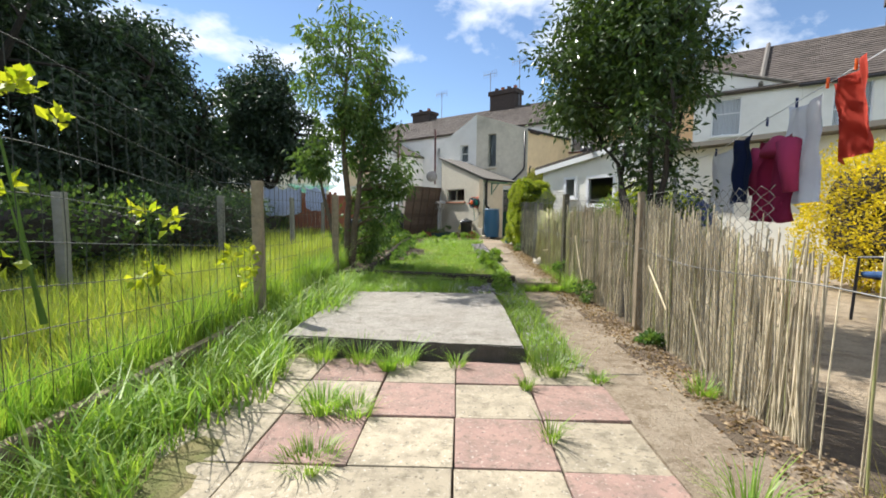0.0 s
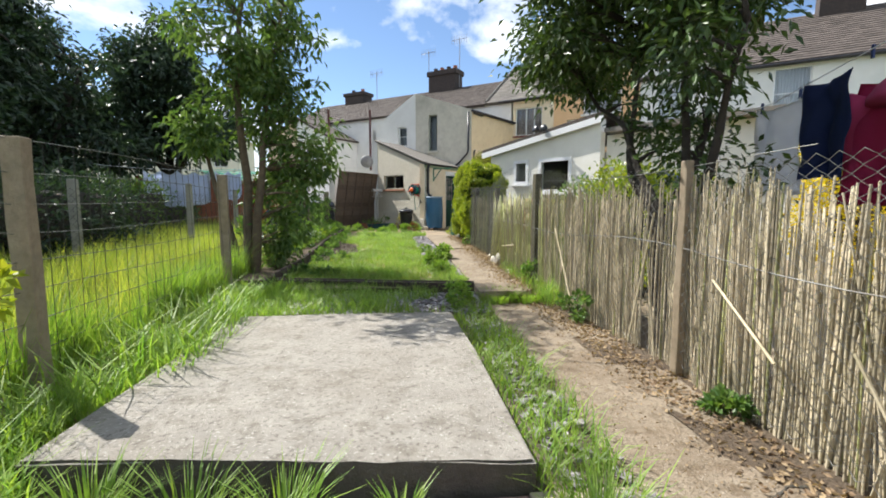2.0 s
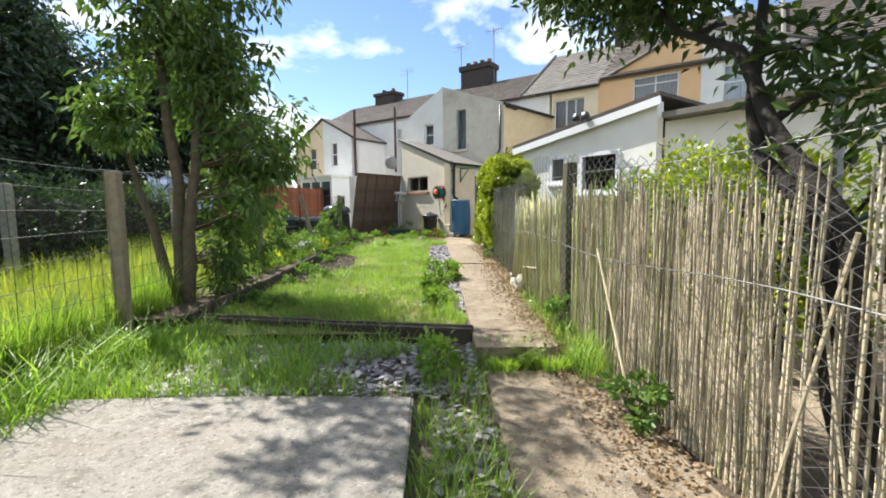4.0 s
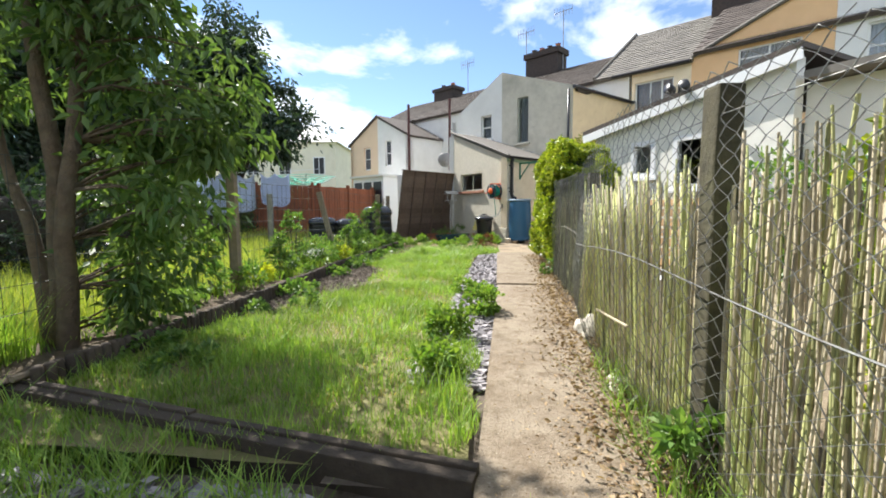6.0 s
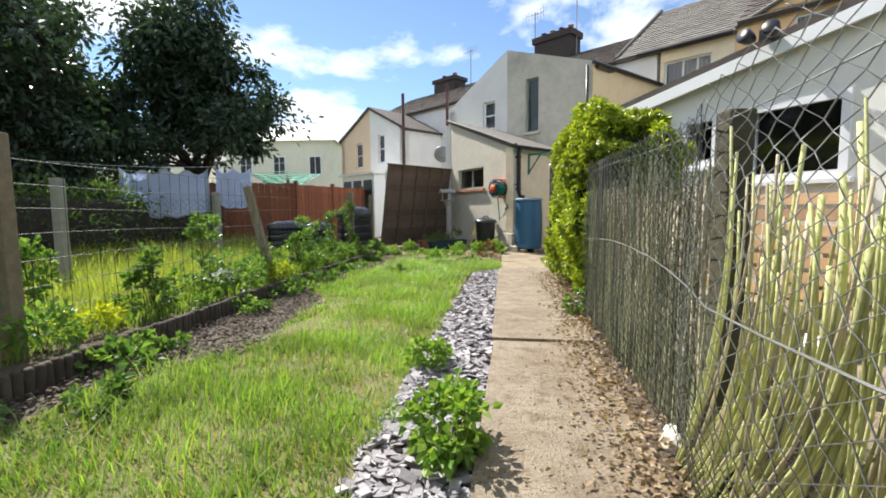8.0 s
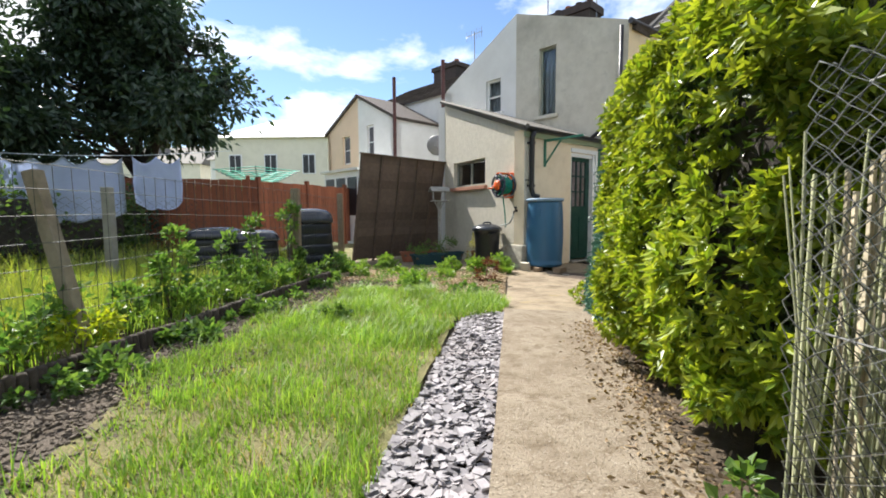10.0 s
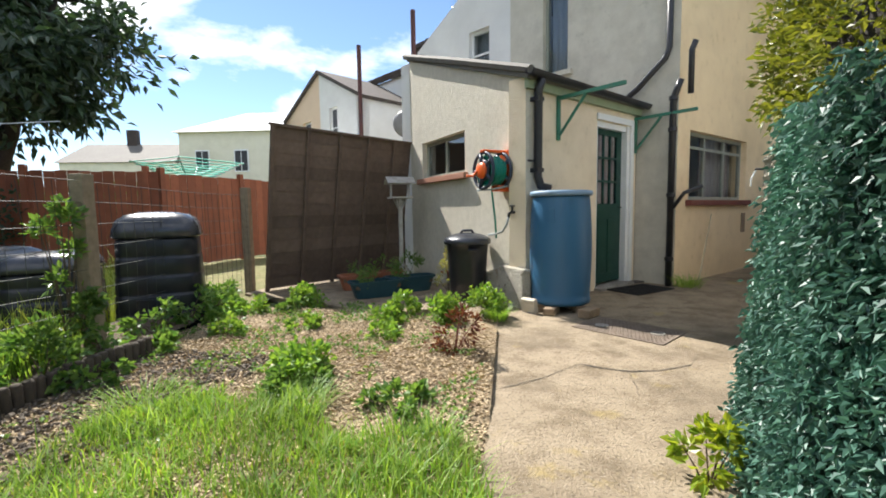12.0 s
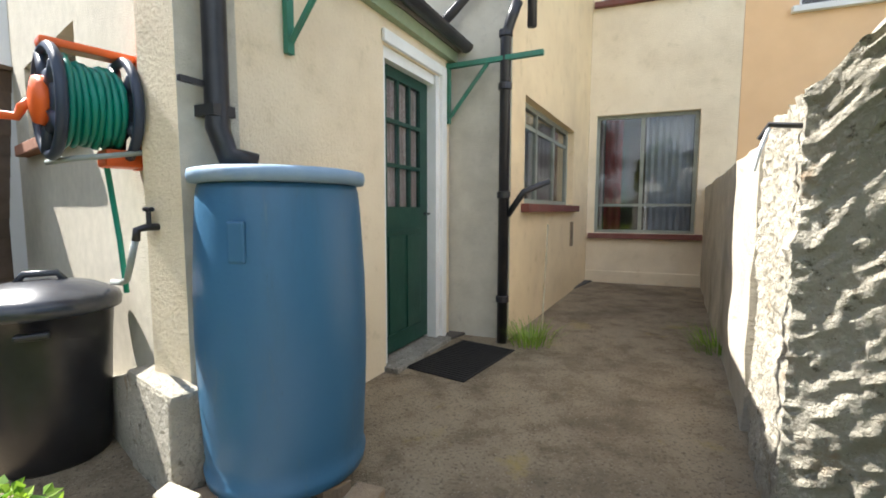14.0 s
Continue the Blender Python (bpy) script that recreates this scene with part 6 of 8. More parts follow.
for y0, y1, x0, x1 in ((0.4, 3.0, -1.40, -1.41), (3.02, 5.5, -1.41, -1.43)):
    part("board", boxed(0, y1 - y0, -0.03, 0.03, -0.03, 0.11, bevel=0.01), M_timber, left_board, at=place((x0, y0), 90 - math.degrees(math.atan2(x1 - x0, y1 - y0))))

# ---- washing ----
def cloth(name, w, h, ma, label, m, cat="garment", seed=1, taper=0.0, sleeves=False, group="washing on the line"):
    """A hanging garment: a gently folded sheet with two faces, sleeves where it has them."""
    t = thing(name, m, label, cat, group)
    nx, nz = 18, 20
    bm = bmesh.new()
    grid = {}
    for i in range(nx + 1):
        for j in range(nz + 1):
            u, v = i / nx - 0.5, j / nz
            ww = w * (1 + taper * v)
            sag = (0.02 + 0.15 * abs(math.sin(u * 3.1415 * max(1, round(w / 0.5))))) * h * (1 - 0.6 * v) + 0.14 * h * v * (1 - (2 * u) ** 2) if w > 0.7 else 0.05 * h * (1 - (2 * u) ** 2) * (1 - v)
            yv = 0.035 * math.sin(u * 9 + seed) * (0.4 + v) + 0.04 * noise.noise((u * 4 + seed, v * 3, seed))
            grid[i, j] = bm.verts.new((u * ww + 0.02 * noise.noise((v * 5, seed, u)), yv, -v * h - sag + 0.02 * noise.noise((u * 7, seed, 0)) * v))
    for i in range(nx):
        for j in range(nz):
            bm.faces.new((grid[i, j], grid[i + 1, j], grid[i + 1, j + 1], grid[i, j + 1]))
    bmesh.ops.solidify(bm, geom=bm.faces[:], thickness=0.012)
    part("body", bm, ma, t, smooth=True)
    if sleeves:
        for sg in (-1, 1):
            part("sleeve", tubed([(sg * w * 0.47, 0, -0.07), (sg * w * 0.60, 0.02, -h * 0.32), (sg * w * 0.64, 0.0, -h * 0.66)], [0.085, 0.07, 0.05], 10), ma, t, smooth=True)
        part("hood", lathed([(0.02, 0.015), (0.08, 0.0), (0.13, -0.05), (0.17, -0.12), (0.16, -0.15)], 18, pose(0, -0.02, 0.0, 14, 0, 0) @ Matrix.Diagonal((1.0, 0.45, 1.0, 1))), ma, t, smooth=True)
    return t


line_pts = [(3.05, 7.2, 1.62), (3.02, 6.25, 1.70), (3.0, 5.55, 1.86), (3.06, 4.9, 2.03), (3.12, 4.0, 2.25), (3.2, 2.5, 2.5)]
solid("washing_line", tubed(line_pts, 0.004, 5), M_cl_white, "thin washing line sagging across the yard", "washing line")
solid("line_prop", tubed([(3.25, 2.5, -0.05), (3.2, 2.5, 2.55)], 0.025, 8), M_aerial, "tall metal pole holding the washing line", "pole")
solid("line_prop", tubed([(3.1, 7.2, -0.05), (3.05, 7.2, 1.65)], 0.025, 8), M_aerial, "metal pole holding the washing line", "pole")
cloth("grey_shirt", 0.42, 0.62, M_cl_white, "pale grey shirt pegged on the washing line", pose(3.02, 6.2, 1.69, 0, 0, 80), seed=2, taper=0.15)
cloth("navy_top", 0.40, 0.60, M_cl_navy, "navy blue top pegged on the washing line", pose(2.97, 5.80, 1.76, 0, 0, 78), seed=5)
cloth("pink_hoodie", 0.46, 0.68, M_cl_pink, "raspberry pink hooded top on a black hanger", pose(2.98, 5.42, 1.68, 0, 0, 78), seed=3, taper=0.2, sleeves=True)
cloth("white_shirt", 0.44, 0.78, M_cl_white, "pale grey-white shirt hanging from the line", pose(3.04, 5.22, 1.93, 0, 0, 78), seed=4, taper=0.1)
cloth("red_cloth", 0.40, 0.62, M_cl_red, "bright red cloth pegged on the washing line", pose(3.10, 4.92, 2.06, 0, 14, 78), seed=6)
cloth("white_towel", 0.55, 0.95, M_cl_white, "large white towel hanging on the line", pose(3.14, 4.45, 2.2, 0, 12, 78), cat="towel", seed=7)
for yy, zz, c in ((6.35, 1.69, M_cl_navy), (6.05, 1.73, M_cl_navy), (5.62, 1.85, M_cl_navy), (5.3, 1.93, M_cl_navy), (5.02, 2.0, M_reel_orange), (4.8, 2.06, M_reel_orange)):
    solid("clothes_peg", boxed(-0.008, 0.008, -0.006, 0.006, -0.04, 0.035, bevel=0.002), c, "plastic clothes peg on the line", "clothes peg", "clothes pegs", m=pose(3.04, yy, zz))
chair = thing("garden_chair", pose(4.70, 6.05, 0.0, 0, 0, 190), "dark metal garden chair with pale rails standing in the neighbouring yard", "chair")
for sx in (-0.24, 0.24):
    part("leg", tubed([(sx, -0.24, 0), (sx, -0.22, 0.44)], 0.014, 8), M_pipe, chair)
    part("leg", tubed([(sx, 0.26, 0), (sx, 0.22, 0.44), (sx, 0.34, 1.08)], 0.014, 8), M_pipe, chair)
    part("armrest", tubed([(sx, -0.22, 0.44), (sx, -0.21, 0.64), (sx, 0.0, 0.66), (sx, 0.26, 0.64)], 0.014, 8), M_pipe, chair)
for k in range(7):
    part("seat_slat", boxed(-0.24, 0.24, -0.22 + 0.065 * k, -0.17 + 0.065 * k, 0.44, 0.455, bevel=0.004), M_pipe, chair)
for k in range(11):
    x = -0.20 + 0.04 * k
    part("back_rod", tubed([(x, 0.24, 0.52), (x, 0.335, 1.03)], 0.006, 6), M_pipe, chair)
part("back_rail", tubed([(-0.24, 0.335, 1.04), (-0.1, 0.345, 1.06), (0.1, 0.345, 1.06), (0.24, 0.335, 1.04)], 0.018, 8), M_aerial, chair, "pale metal top rail", smooth=True)
part("lower_rail", tubed([(-0.24, 0.238, 0.51), (0.24, 0.238, 0.51)], 0.016, 8), M_aerial, chair)
part("seat_cushion", boxed(-0.225, 0.225, -0.21, 0.21, 0.456, 0.50, bevel=0.018), M_cushion, chair, "dark blue seat cushion")
# sheets on the far line
solid("washing_line", tubed([(-8.9, 16.41, 2.12), (-7.3, 17.14, 2.0), (-6.25, 17.62, 1.97), (-5.2, 18.10, 2.0), (-3.9, 18.70, 2.12)], 0.005, 5), M_cl_white, "washing line across the neighbouring garden", "washing line")
cloth("bed_sheet", 1.75, 0.95, M_cl_blue, "pale blue striped sheet drying on the far line", pose(-6.25, 17.62, 1.98, 0, 0, 24.6), "sheet", 9, group="sheets on the far line")
cloth("bed_sheet", 0.75, 0.80, M_cl_blue, "pale blue sheet drying on the far line", pose(-4.98, 18.20, 2.0, 0, 0, 24.6), "sheet", 11, group="sheets on the far line")

# ---- covered barbecue, rotary airer, compost bins ----
bm = bmesh.new()
lathe(bm, [(0.42, 0.0), (0.40, 0.5), (0.38, 0.95), (0.32, 1.2), (0.18, 1.36), (0.03, 1.42)], 20)
for v in bm.verts:
    v.co.x *= 1.3
    v.co += 0.03 * Vector((noise.noise(v.co * 4), noise.noise(v.co * 4 + Vector((9, 0, 0))), 0))
solid("covered_barbecue", bm, M_cl_navy, "dark blue weather cover over a barbecue in the yard", "barbecue cover", smooth=True, m=pose(4.0, 8.9, -0.02))
airer = thing("rotary_airer", pose(-7.4, 25.0, 0), "rotary clothes airer strung with mint green line", "rotary airer")
part("pole", tubed([(0, 0, -0.1), (0, 0, 2.1)], 0.025, 8), M_aerial, airer)
for k in range(4):
    a = radians(30 + 90 * k)
    part("arm", tubed([(0, 0, 1.75), (1.35 * math.cos(a), 1.35 * math.sin(a), 2.45)], 0.016, 6), M_aerial, airer)
wire_set("airer_lines", [[(f * 1.35 * math.cos(radians(30 + 90 * k)), f * 1.35 * math.sin(radians(30 + 90 * k)), 1.75 + 0.7 * f - 0.03) for k in range(5)] for f in (0.4, 0.48, 0.56, 0.64, 0.72, 0.8, 0.9, 1.0)], 0.016, M_airer_green, airer)


def rounded_loft(rows, n=36, power=5.0):
    """A rounded-square body lofted through (half width, height) rows."""
    bm = bmesh.new()
    rings = []
    for w, z in rows:
        ring = []
        for k in range(n):
            a = 2 * math.pi * k / n
            c, q = math.cos(a), math.sin(a)
            f = (abs(c) ** power + abs(q) ** power) ** (-1 / power)
            ring.append(bm.verts.new((w * c * f, w * q * f, z)))
        rings.append(ring)
    for r0, r1 in zip(rings, rings[1:]):
        for k in range(n):
            bm.faces.new((r0[k], r0[(k + 1) % n], r1[(k + 1) % n], r1[k]))
    bm.faces.new(rings[0][::-1])
    bm.faces.new(rings[-1])
    return bm


def compost(x, y, w, h, rz, label):
    t = thing("compost_bin", pose(x, y, 0, 0, 0, rz), label, "compost bin", "compost bins")
    rows, n = [], 5
    for k in range(n):
        z0, z1 = h * 0.78 * k / n, h * 0.78 * (k + 1) / n
        f = 0.5 - 0.06 * k / n
        rows += [(w * (f - 0.012), z0), (w * f, z0 + 0.02), (w * (f - 0.008), z1 - 0.025), (w * (f - 0.014), z1 - 0.005)]
    part("bin_body", rounded_loft(rows), M_compost, t, smooth=True)
    part("bin_lid", rounded_loft([(w * 0.46, h * 0.782), (w * 0.485, h * 0.80), (w * 0.47, h * 0.86), (w * 0.43, h * 0.93), (w * 0.34, h * 0.975), (w * 0.2, h * 0.995), (w * 0.05, h)]), M_bin_lid, t, "scuffed black lid", smooth=True)
    part("hatch", boxed(-w * 0.22, w * 0.22, -w * 0.515, -w * 0.495, 0.05, 0.30, bevel=0.006), M_compost, t)


compost(-2.02, 17.95, 0.72, 1.06, 35, "tall black plastic compost bin in the border")
compost(-2.62, 17.45, 0.66, 0.74, 30, "low black plastic compost bin among the weeds")
compost(-3.30, 17.42, 0.74, 0.78, 20, "black plastic compost bin among the weeds")

# pale flints and a drain bit
for x, y, z, s, rz in ((1.93, 9.86, 0.06, 0.11, 20), (1.90, 9.0, 0.05, 0.06, 70), (1.86, 8.9, 0.05, 0.045, 10), (2.0, 10.6, 0.05, 0.07, 50), (1.99, 14.7, 0.06, 0.09, 15)):
    bm = bmesh.new()
    bmesh.ops.create_icosphere(bm, subdivisions=4, radius=s)
    for v in bm.verts:
        v.co *= 1 + 0.45 * noise.noise(v.co / s * 1.1 + Vector((x, y, 0))) + 0.16 * noise.noise(v.co / s * 3.4 + Vector((y, x, 2)))
        v.co.z *= 0.95 if s > 0.1 else 0.7
    solid("stone", bm, M_stone, "pale lumpy flint stone at the foot of the fence", "stone", "flint stones", smooth=True, m=pose(x, y, z + s * 0.6, 0, 0, rz))
solid("drain_hole", tubed([(2.62, 17.02, 0.06), (2.72, 17.12, 0.05)], 0.05, 12), M_black_plastic, "short black drain pipe at the foot of the screen", "drain pipe")

# ---- plants ----
def unit(a):
    return a / (np.linalg.norm(a, axis=-1, keepdims=True) + 1e-9)


def leaf_mesh(name, base, way, length, width, material, fold=0.25, droop=0.0, seed=1):
    """One folded pointed leaf from each base point along way."""
    r = np.random.default_rng(seed)
    n = len(base)
    way = unit(way)
    length = np.broadcast_to(length, n)[:, None] * r.uniform(0.7, 1.25, (n, 1))
    width = np.broadcast_to(width, n)[:, None] * r.uniform(0.8, 1.2, (n, 1))
    side = unit(np.cross(way, unit(r.normal(size=(n, 3)) + (0, 0, 0.6))))
    nor = np.cross(side, way)
    tip = base + way * length - np.array((0, 0, 1)) * droop * length
    mid = base + way * length * 0.45
    verts = np.stack([base, mid + side * width / 2 + nor * fold * width, tip, mid - side * width / 2 + nor * fold * width], 1).reshape(-1, 3)
    i = np.arange(n) * 4
    faces = np.concatenate([np.stack([i, i + 1, i + 2], 1), np.stack([i, i + 2, i + 3], 1)])
    return mesh_np(name, verts, faces, material)


def blades(name, x, y, z, h, w, material, lean=0.35, seed=1):
    """Grass blades: two bent strips each."""
    r = np.random.default_rng(seed)
    n = len(x)
    a = r.uniform(0, 2 * np.pi, n)
    h = h * r.uniform(0.55, 1.3, n)
    d = np.c_[np.cos(a), np.sin(a)]
    p = np.c_[-d[:, 1], d[:, 0]]
    ln = lean * r.uniform(0.2, 1.4, n) * h
    o = np.c_[x, y]
    lv = []
    for f, k, ww in ((0.0, 0.0, 1.0), (0.55, 0.35, 0.8), (1.0, 1.0, 0.12)):
        c = o + d * (ln * k)[:, None]
        zz = z + h * f * (1 - 0.15 * k * lean)
        s = p * (w * ww / 2)
        lv += [np.c_[c - s, zz], np.c_[c + s, zz]]
    verts = np.stack(lv, 1).reshape(-1, 3)
    i = np.arange(n) * 6
    faces = np.concatenate([np.stack([i, i + 1, i + 3, i + 2], 1), np.stack([i + 2, i + 3, i + 5, i + 4], 1)])
    return mesh_np(name, verts, faces, material)


def grass(name, n, xr, yr, z, h, w, material, label, lean=0.4, seed=1, keep=None, clump=0.0):
    r = np.random.default_rng(seed)
    x, y = r.uniform(*xr, n), r.uniform(*yr, n)
    if clump:
        f = np.array([noise.noise((a * 2.2, b * 2.2, seed)) + 0.6 * noise.noise((a * 7, b * 7, seed)) for a, b in zip(x, y)])
        ok = f > r.uniform(-0.8, clump, n)
        x, y, f = x[ok], y[ok], f[ok]
        h = h * (1 + 0.7 * np.clip(f, -0.6, 1))
    if keep is not None:
        ok = keep(x, y)
        x, y = x[ok], y[ok]
        h = h[ok] if np.ndim(h) else h
    zz = z(x, y) if callable(z) else z
    return tagged(new(name, blades(name, x, y, zz, h, w, material, lean, seed)), label, "grass", "", "stuff")


lawn_l = lambda y: np.interp(y, [8.1, 9.8, 10.6, 11.2, 12.2, 12.9, 13.4, 14.2, 15.2, 15.9, 16.4], [-0.98, -0.92, -0.72, -0.46, -0.30, -0.50, -0.72, -0.84, -0.80, -0.58, -0.35])
lawn_r = lambda y: np.interp(y, [8.1, 9.6, 10.2, 15.0, 15.3, 15.6], [1.22, 1.15, 0.86, 0.74, 1.1, 1.17])
in_lawn = lambda x, y: (x > lawn_l(y) + 0.10 * np.sin(y * 5) * (y > 10)) & (x < lawn_r(y) + 0.04 * np.sin(y * 9)) & (y < np.interp(x, [-0.4, 0.5, 1.2], [16.5, 16.15, 16.0]) + 0.12 * np.sin(x * 9))
grass("lawn_grass", 110000, (-1.05, 1.25), (8.2, 16.7), 0.07, 0.055, 0.0050, L_grass, "short uneven lawn grass, bright green in the sun", 0.6, 3, in_lawn, 0.35)
grass("lawn_end_grass", 9000, (-0.6, 1.2), (14.2, 16.7), 0.06, 0.11, 0.006, L_grass, "longer bright grass where the lawn ends", 0.8, 14, in_lawn, 0.2)
grass("lawn_dry_grass", 16000, (-1.05, 1.25), (8.6, 16.4), 0.07, 0.045, 0.0055, L_grass_dry, "dry straw-coloured patches in the lawn", 0.9, 16, in_lawn, -0.15)
grass("lawn_tufts", 9000, (-1.05, 1.25), (8.2, 16.0), 0.07, 0.12, 0.0055, L_grass, "longer tufts in the lawn", 0.7, 4, in_lawn, 0.05)
grass("meadow_grass", 60000, (-4.3, -1.55), (0.0, 19.5), 0.0, 0.30, 0.007, L_grass_left, "tall sunlit yellow-green meadow grass", 0.5, 5, lambda x, y: x < -1.55 - 0.55 * np.clip(y - 16.4, 0, None), 0.3)
grass("meadow_grass_far", 22000, (-9.0, -4.3), (2.0, 21.0), 0.0, 0.35, 0.012, L_grass_left, "tall grass in the far garden", 0.5, 6, None, 0.2)
grass("fence_grass", 11000, (-1.68, -1.45), (0.0, 9.0), 0.02, 0.34, 0.007, L_grass, "tall green grass along the wire fence", 0.5, 7, None, 0.3)
grass("verge_grass", 28000, (-1.36, -0.40), (0.3, 8.4), -0.01, 0.135, 0.007, L_grass, "rank long grass between fence and paving", 0.8, 8, lambda x, y: x < np.interp(y, [0.5, 3.0, 4.6, 5.0, 8.4], [-0.48, -0.66, -0.85, -0.88, -0.85]) + 0.12 * np.sin(y * 3.1), 0.35)
grass("verge_tufts", 5000, (-1.36, -0.40), (0.3, 8.3), -0.01, 0.25, 0.011, L_grass, "broad rank grass blades flopping over the paving", 1.0, 15, lambda x, y: x < np.interp(y, [0.5, 3.0, 4.6, 5.0, 8.4], [-0.45, -0.62, -0.80, -0.85, -0.82]) + 0.14 * np.sin(y * 3.1 + 1), 0.1)
grass("bed_grass", 6500, (-1.4, 0.85), (7.1, 8.2), 0.0, 0.13, 0.006, L_grass, "grass spreading over the grit in front of the lawn", 0.8, 9, lambda x, y: (x < 0.55 + 0.3 * np.sin(y * 9)), -0.05)
grass("strip_grass", 2200, (0.90, 1.27), (4.55, 7.6), -0.01, 0.12, 0.006, L_grass, "tufted grass and weeds beside the slab", 0.9, 10, None, -0.1)
grass("bed_bank_grass", 2700, (-1.75, -1.35), (9.0, 16.6), 0.1, 0.22, 0.006, L_grass, "straggling grass in the border", 0.6, 11, None, 0.0)
grass("fence_foot_grass", 700, (1.80, 2.0), (7.3, 9.2), 0.03, 0.20, 0.006, L_grass, "grass growing up through the reed fence", 0.8, 12, None, -0.15)
grass("corner_grass", 2600, (1.25, 2.0), (1.9, 3.1), 0.0, 0.22, 0.005, L_grass_dry, "wispy dry grass at the foot of the reeds", 0.8, 13, lambda x, y: x > 1.15 + 0.35 * (y - 1.6), 0.1)


def tuft(x, y, z, n, rad, h, material, label, seed):
    r = np.random.default_rng(seed)
    a, q = r.uniform(0, 2 * np.pi, n), rad * np.sqrt(r.uniform(0, 1, n))
    return tagged(new("grass_tuft", blades("grass_tuft", x + q * np.cos(a), y + q * np.sin(a), z, h, 0.006, material, 0.9, seed)), label, "grass tuft", "grass tufts in the paving", "stuff")


for i, (x, y, n, rad, h) in enumerate(((-0.30, 3.95, 240, 0.10, 0.10), (-0.12, 3.93, 160, 0.11, 0.07), (-0.20, 3.45, 160, 0.12, 0.06), (-0.04, 4.55, 200, 0.05, 0.11), (0.84, 4.28, 60, 0.04, 0.08), (-0.55, 4.72, 160, 0.10, 0.16), (-0.25, 4.70, 140, 0.10, 0.15), (0.05, 4.68, 140, 0.09, 0.14), (0.42, 4.65, 60, 0.06, 0.10), (1.03, 4.55, 220, 0.12, 0.13), (1.30, 4.42, 120, 0.06, 0.06), (1.86, 4.25, 120, 0.08, 0.10), (0.86, 3.7, 50, 0.05, 0.10), (1.45, 3.2, 70, 0.08, 0.16), (0.45, 2.65, 40, 0.06, 0.16), (0.72, 2.7, 40, 0.05, 0.16), (1.42, 7.66, 420, 0.16, 0.13), (1.72, 7.66, 420, 0.16, 0.14), (1.1, 18.2, 220, 0.08, 0.13), (-0.6, 16.2, 300, 0.16, 0.10), (0.2, 16.3, 300, 0.16, 0.10), (0.85, 16.0, 320, 0.2, 0.10), (3.35, 20.1, 200, 0.16, 0.15), (4.6, 19.6, 160, 0.2, 0.14))):
    tuft(x, y, 0.0 if y < 8 else 0.05, n, rad, h, L_grass, "tuft of grass growing in a crack", 100 + i)
# dead leaves along the fence foot, straw on the path
r = np.random.default_rng(21)
n = 6500
yy = r.uniform(2.5, 15.0, n)
xx = np.interp(yy, [0, 5.7, 8.5, 9.4, 11, 15], [1.92, 1.97, 1.86, 1.86, 1.93, 1.95]) + r.normal(-0.08, 0.10, n)
zz = np.interp(yy, [7.55, 7.75], [0.012, 0.11]) + r.uniform(0.0, 0.01, n)
tagged(new("leaf_litter", leaf_mesh("leaf_litter", np.c_[xx, yy, zz], np.c_[r.normal(size=n), r.normal(size=n), r.uniform(-0.1, 0.35, n)], 0.030, 0.017, L_straw, 0.2, 0, 22)), "dry brown leaf litter along the fence", "leaf litter", "", "stuff")
n = 2600
yy = r.uniform(4.6, 15.4, n)
tagged(new("path_litter", leaf_mesh("path_litter", np.c_[1.27 + 0.6 * r.uniform(0, 1, n) ** 0.6, yy, np.where(yy > 7.75, 0.108, 0.014)], np.c_[r.normal(size=n), r.normal(size=n), r.uniform(-0.05, 0.2, n)], 0.015, 0.009, L_straw, 0.2, 0, 23)), "crumbs of dead leaf on the path", "leaf litter", "", "stuff")


def shrub(name, x, y, z, rx, ry, h, n, lf, lw, material, label, category="plant", group="", seed=1, stems=6, stem_mat=None, hollow=0.55, spread=0.35):
    """A leafy plant: thin stems from the ground and leaves in clumps with gaps."""
    r = np.random.default_rng(seed)
    t = thing(name, pose(x, y, z), label, category, group)
    clumps = max(6, n // 45)
    d = unit(r.normal(size=(clumps, 3)) + (0, 0, 0.15))
    q = r.uniform(hollow, 1.0, (clumps, 1))
    c = d * q * (rx, ry, h / 2) + (0, 0, h / 2)
    c[:, 2] = np.clip(c[:, 2], 0.03, None)
    k = r.integers(0, clumps, n)
    sp = spread * min(rx, ry, h)
    off = r.normal(size=(n, 3)) * sp * 0.5
    base = c[k] + off
    base[:, 2] = np.clip(base[:, 2], 0.01, None)
    way = unit(off) * 0.8 + unit(base - (0, 0, h * 0.35)) * 0.7 + r.normal(size=(n, 3)) * 0.4
    part("foliage", leaf_mesh(name + "_leaves", base, way, lf, lw, material, 0.25, 0.1, seed), None, t)
    bm = bmesh.new()
    for s in range(stems):
        e = c[s % clumps]
        tube(bm, [(r.uniform(-0.1, 0.1) * rx, r.uniform(-0.1, 0.1) * ry, -0.02), (e[0] * 0.5, e[1] * 0.5, e[2] * 0.55), tuple(e)], [0.003 + 0.005 * h, 0.002 + 0.004 * h, 0.002], 5)
    part("stems", bm, stem_mat or M_bark, t)
    return t


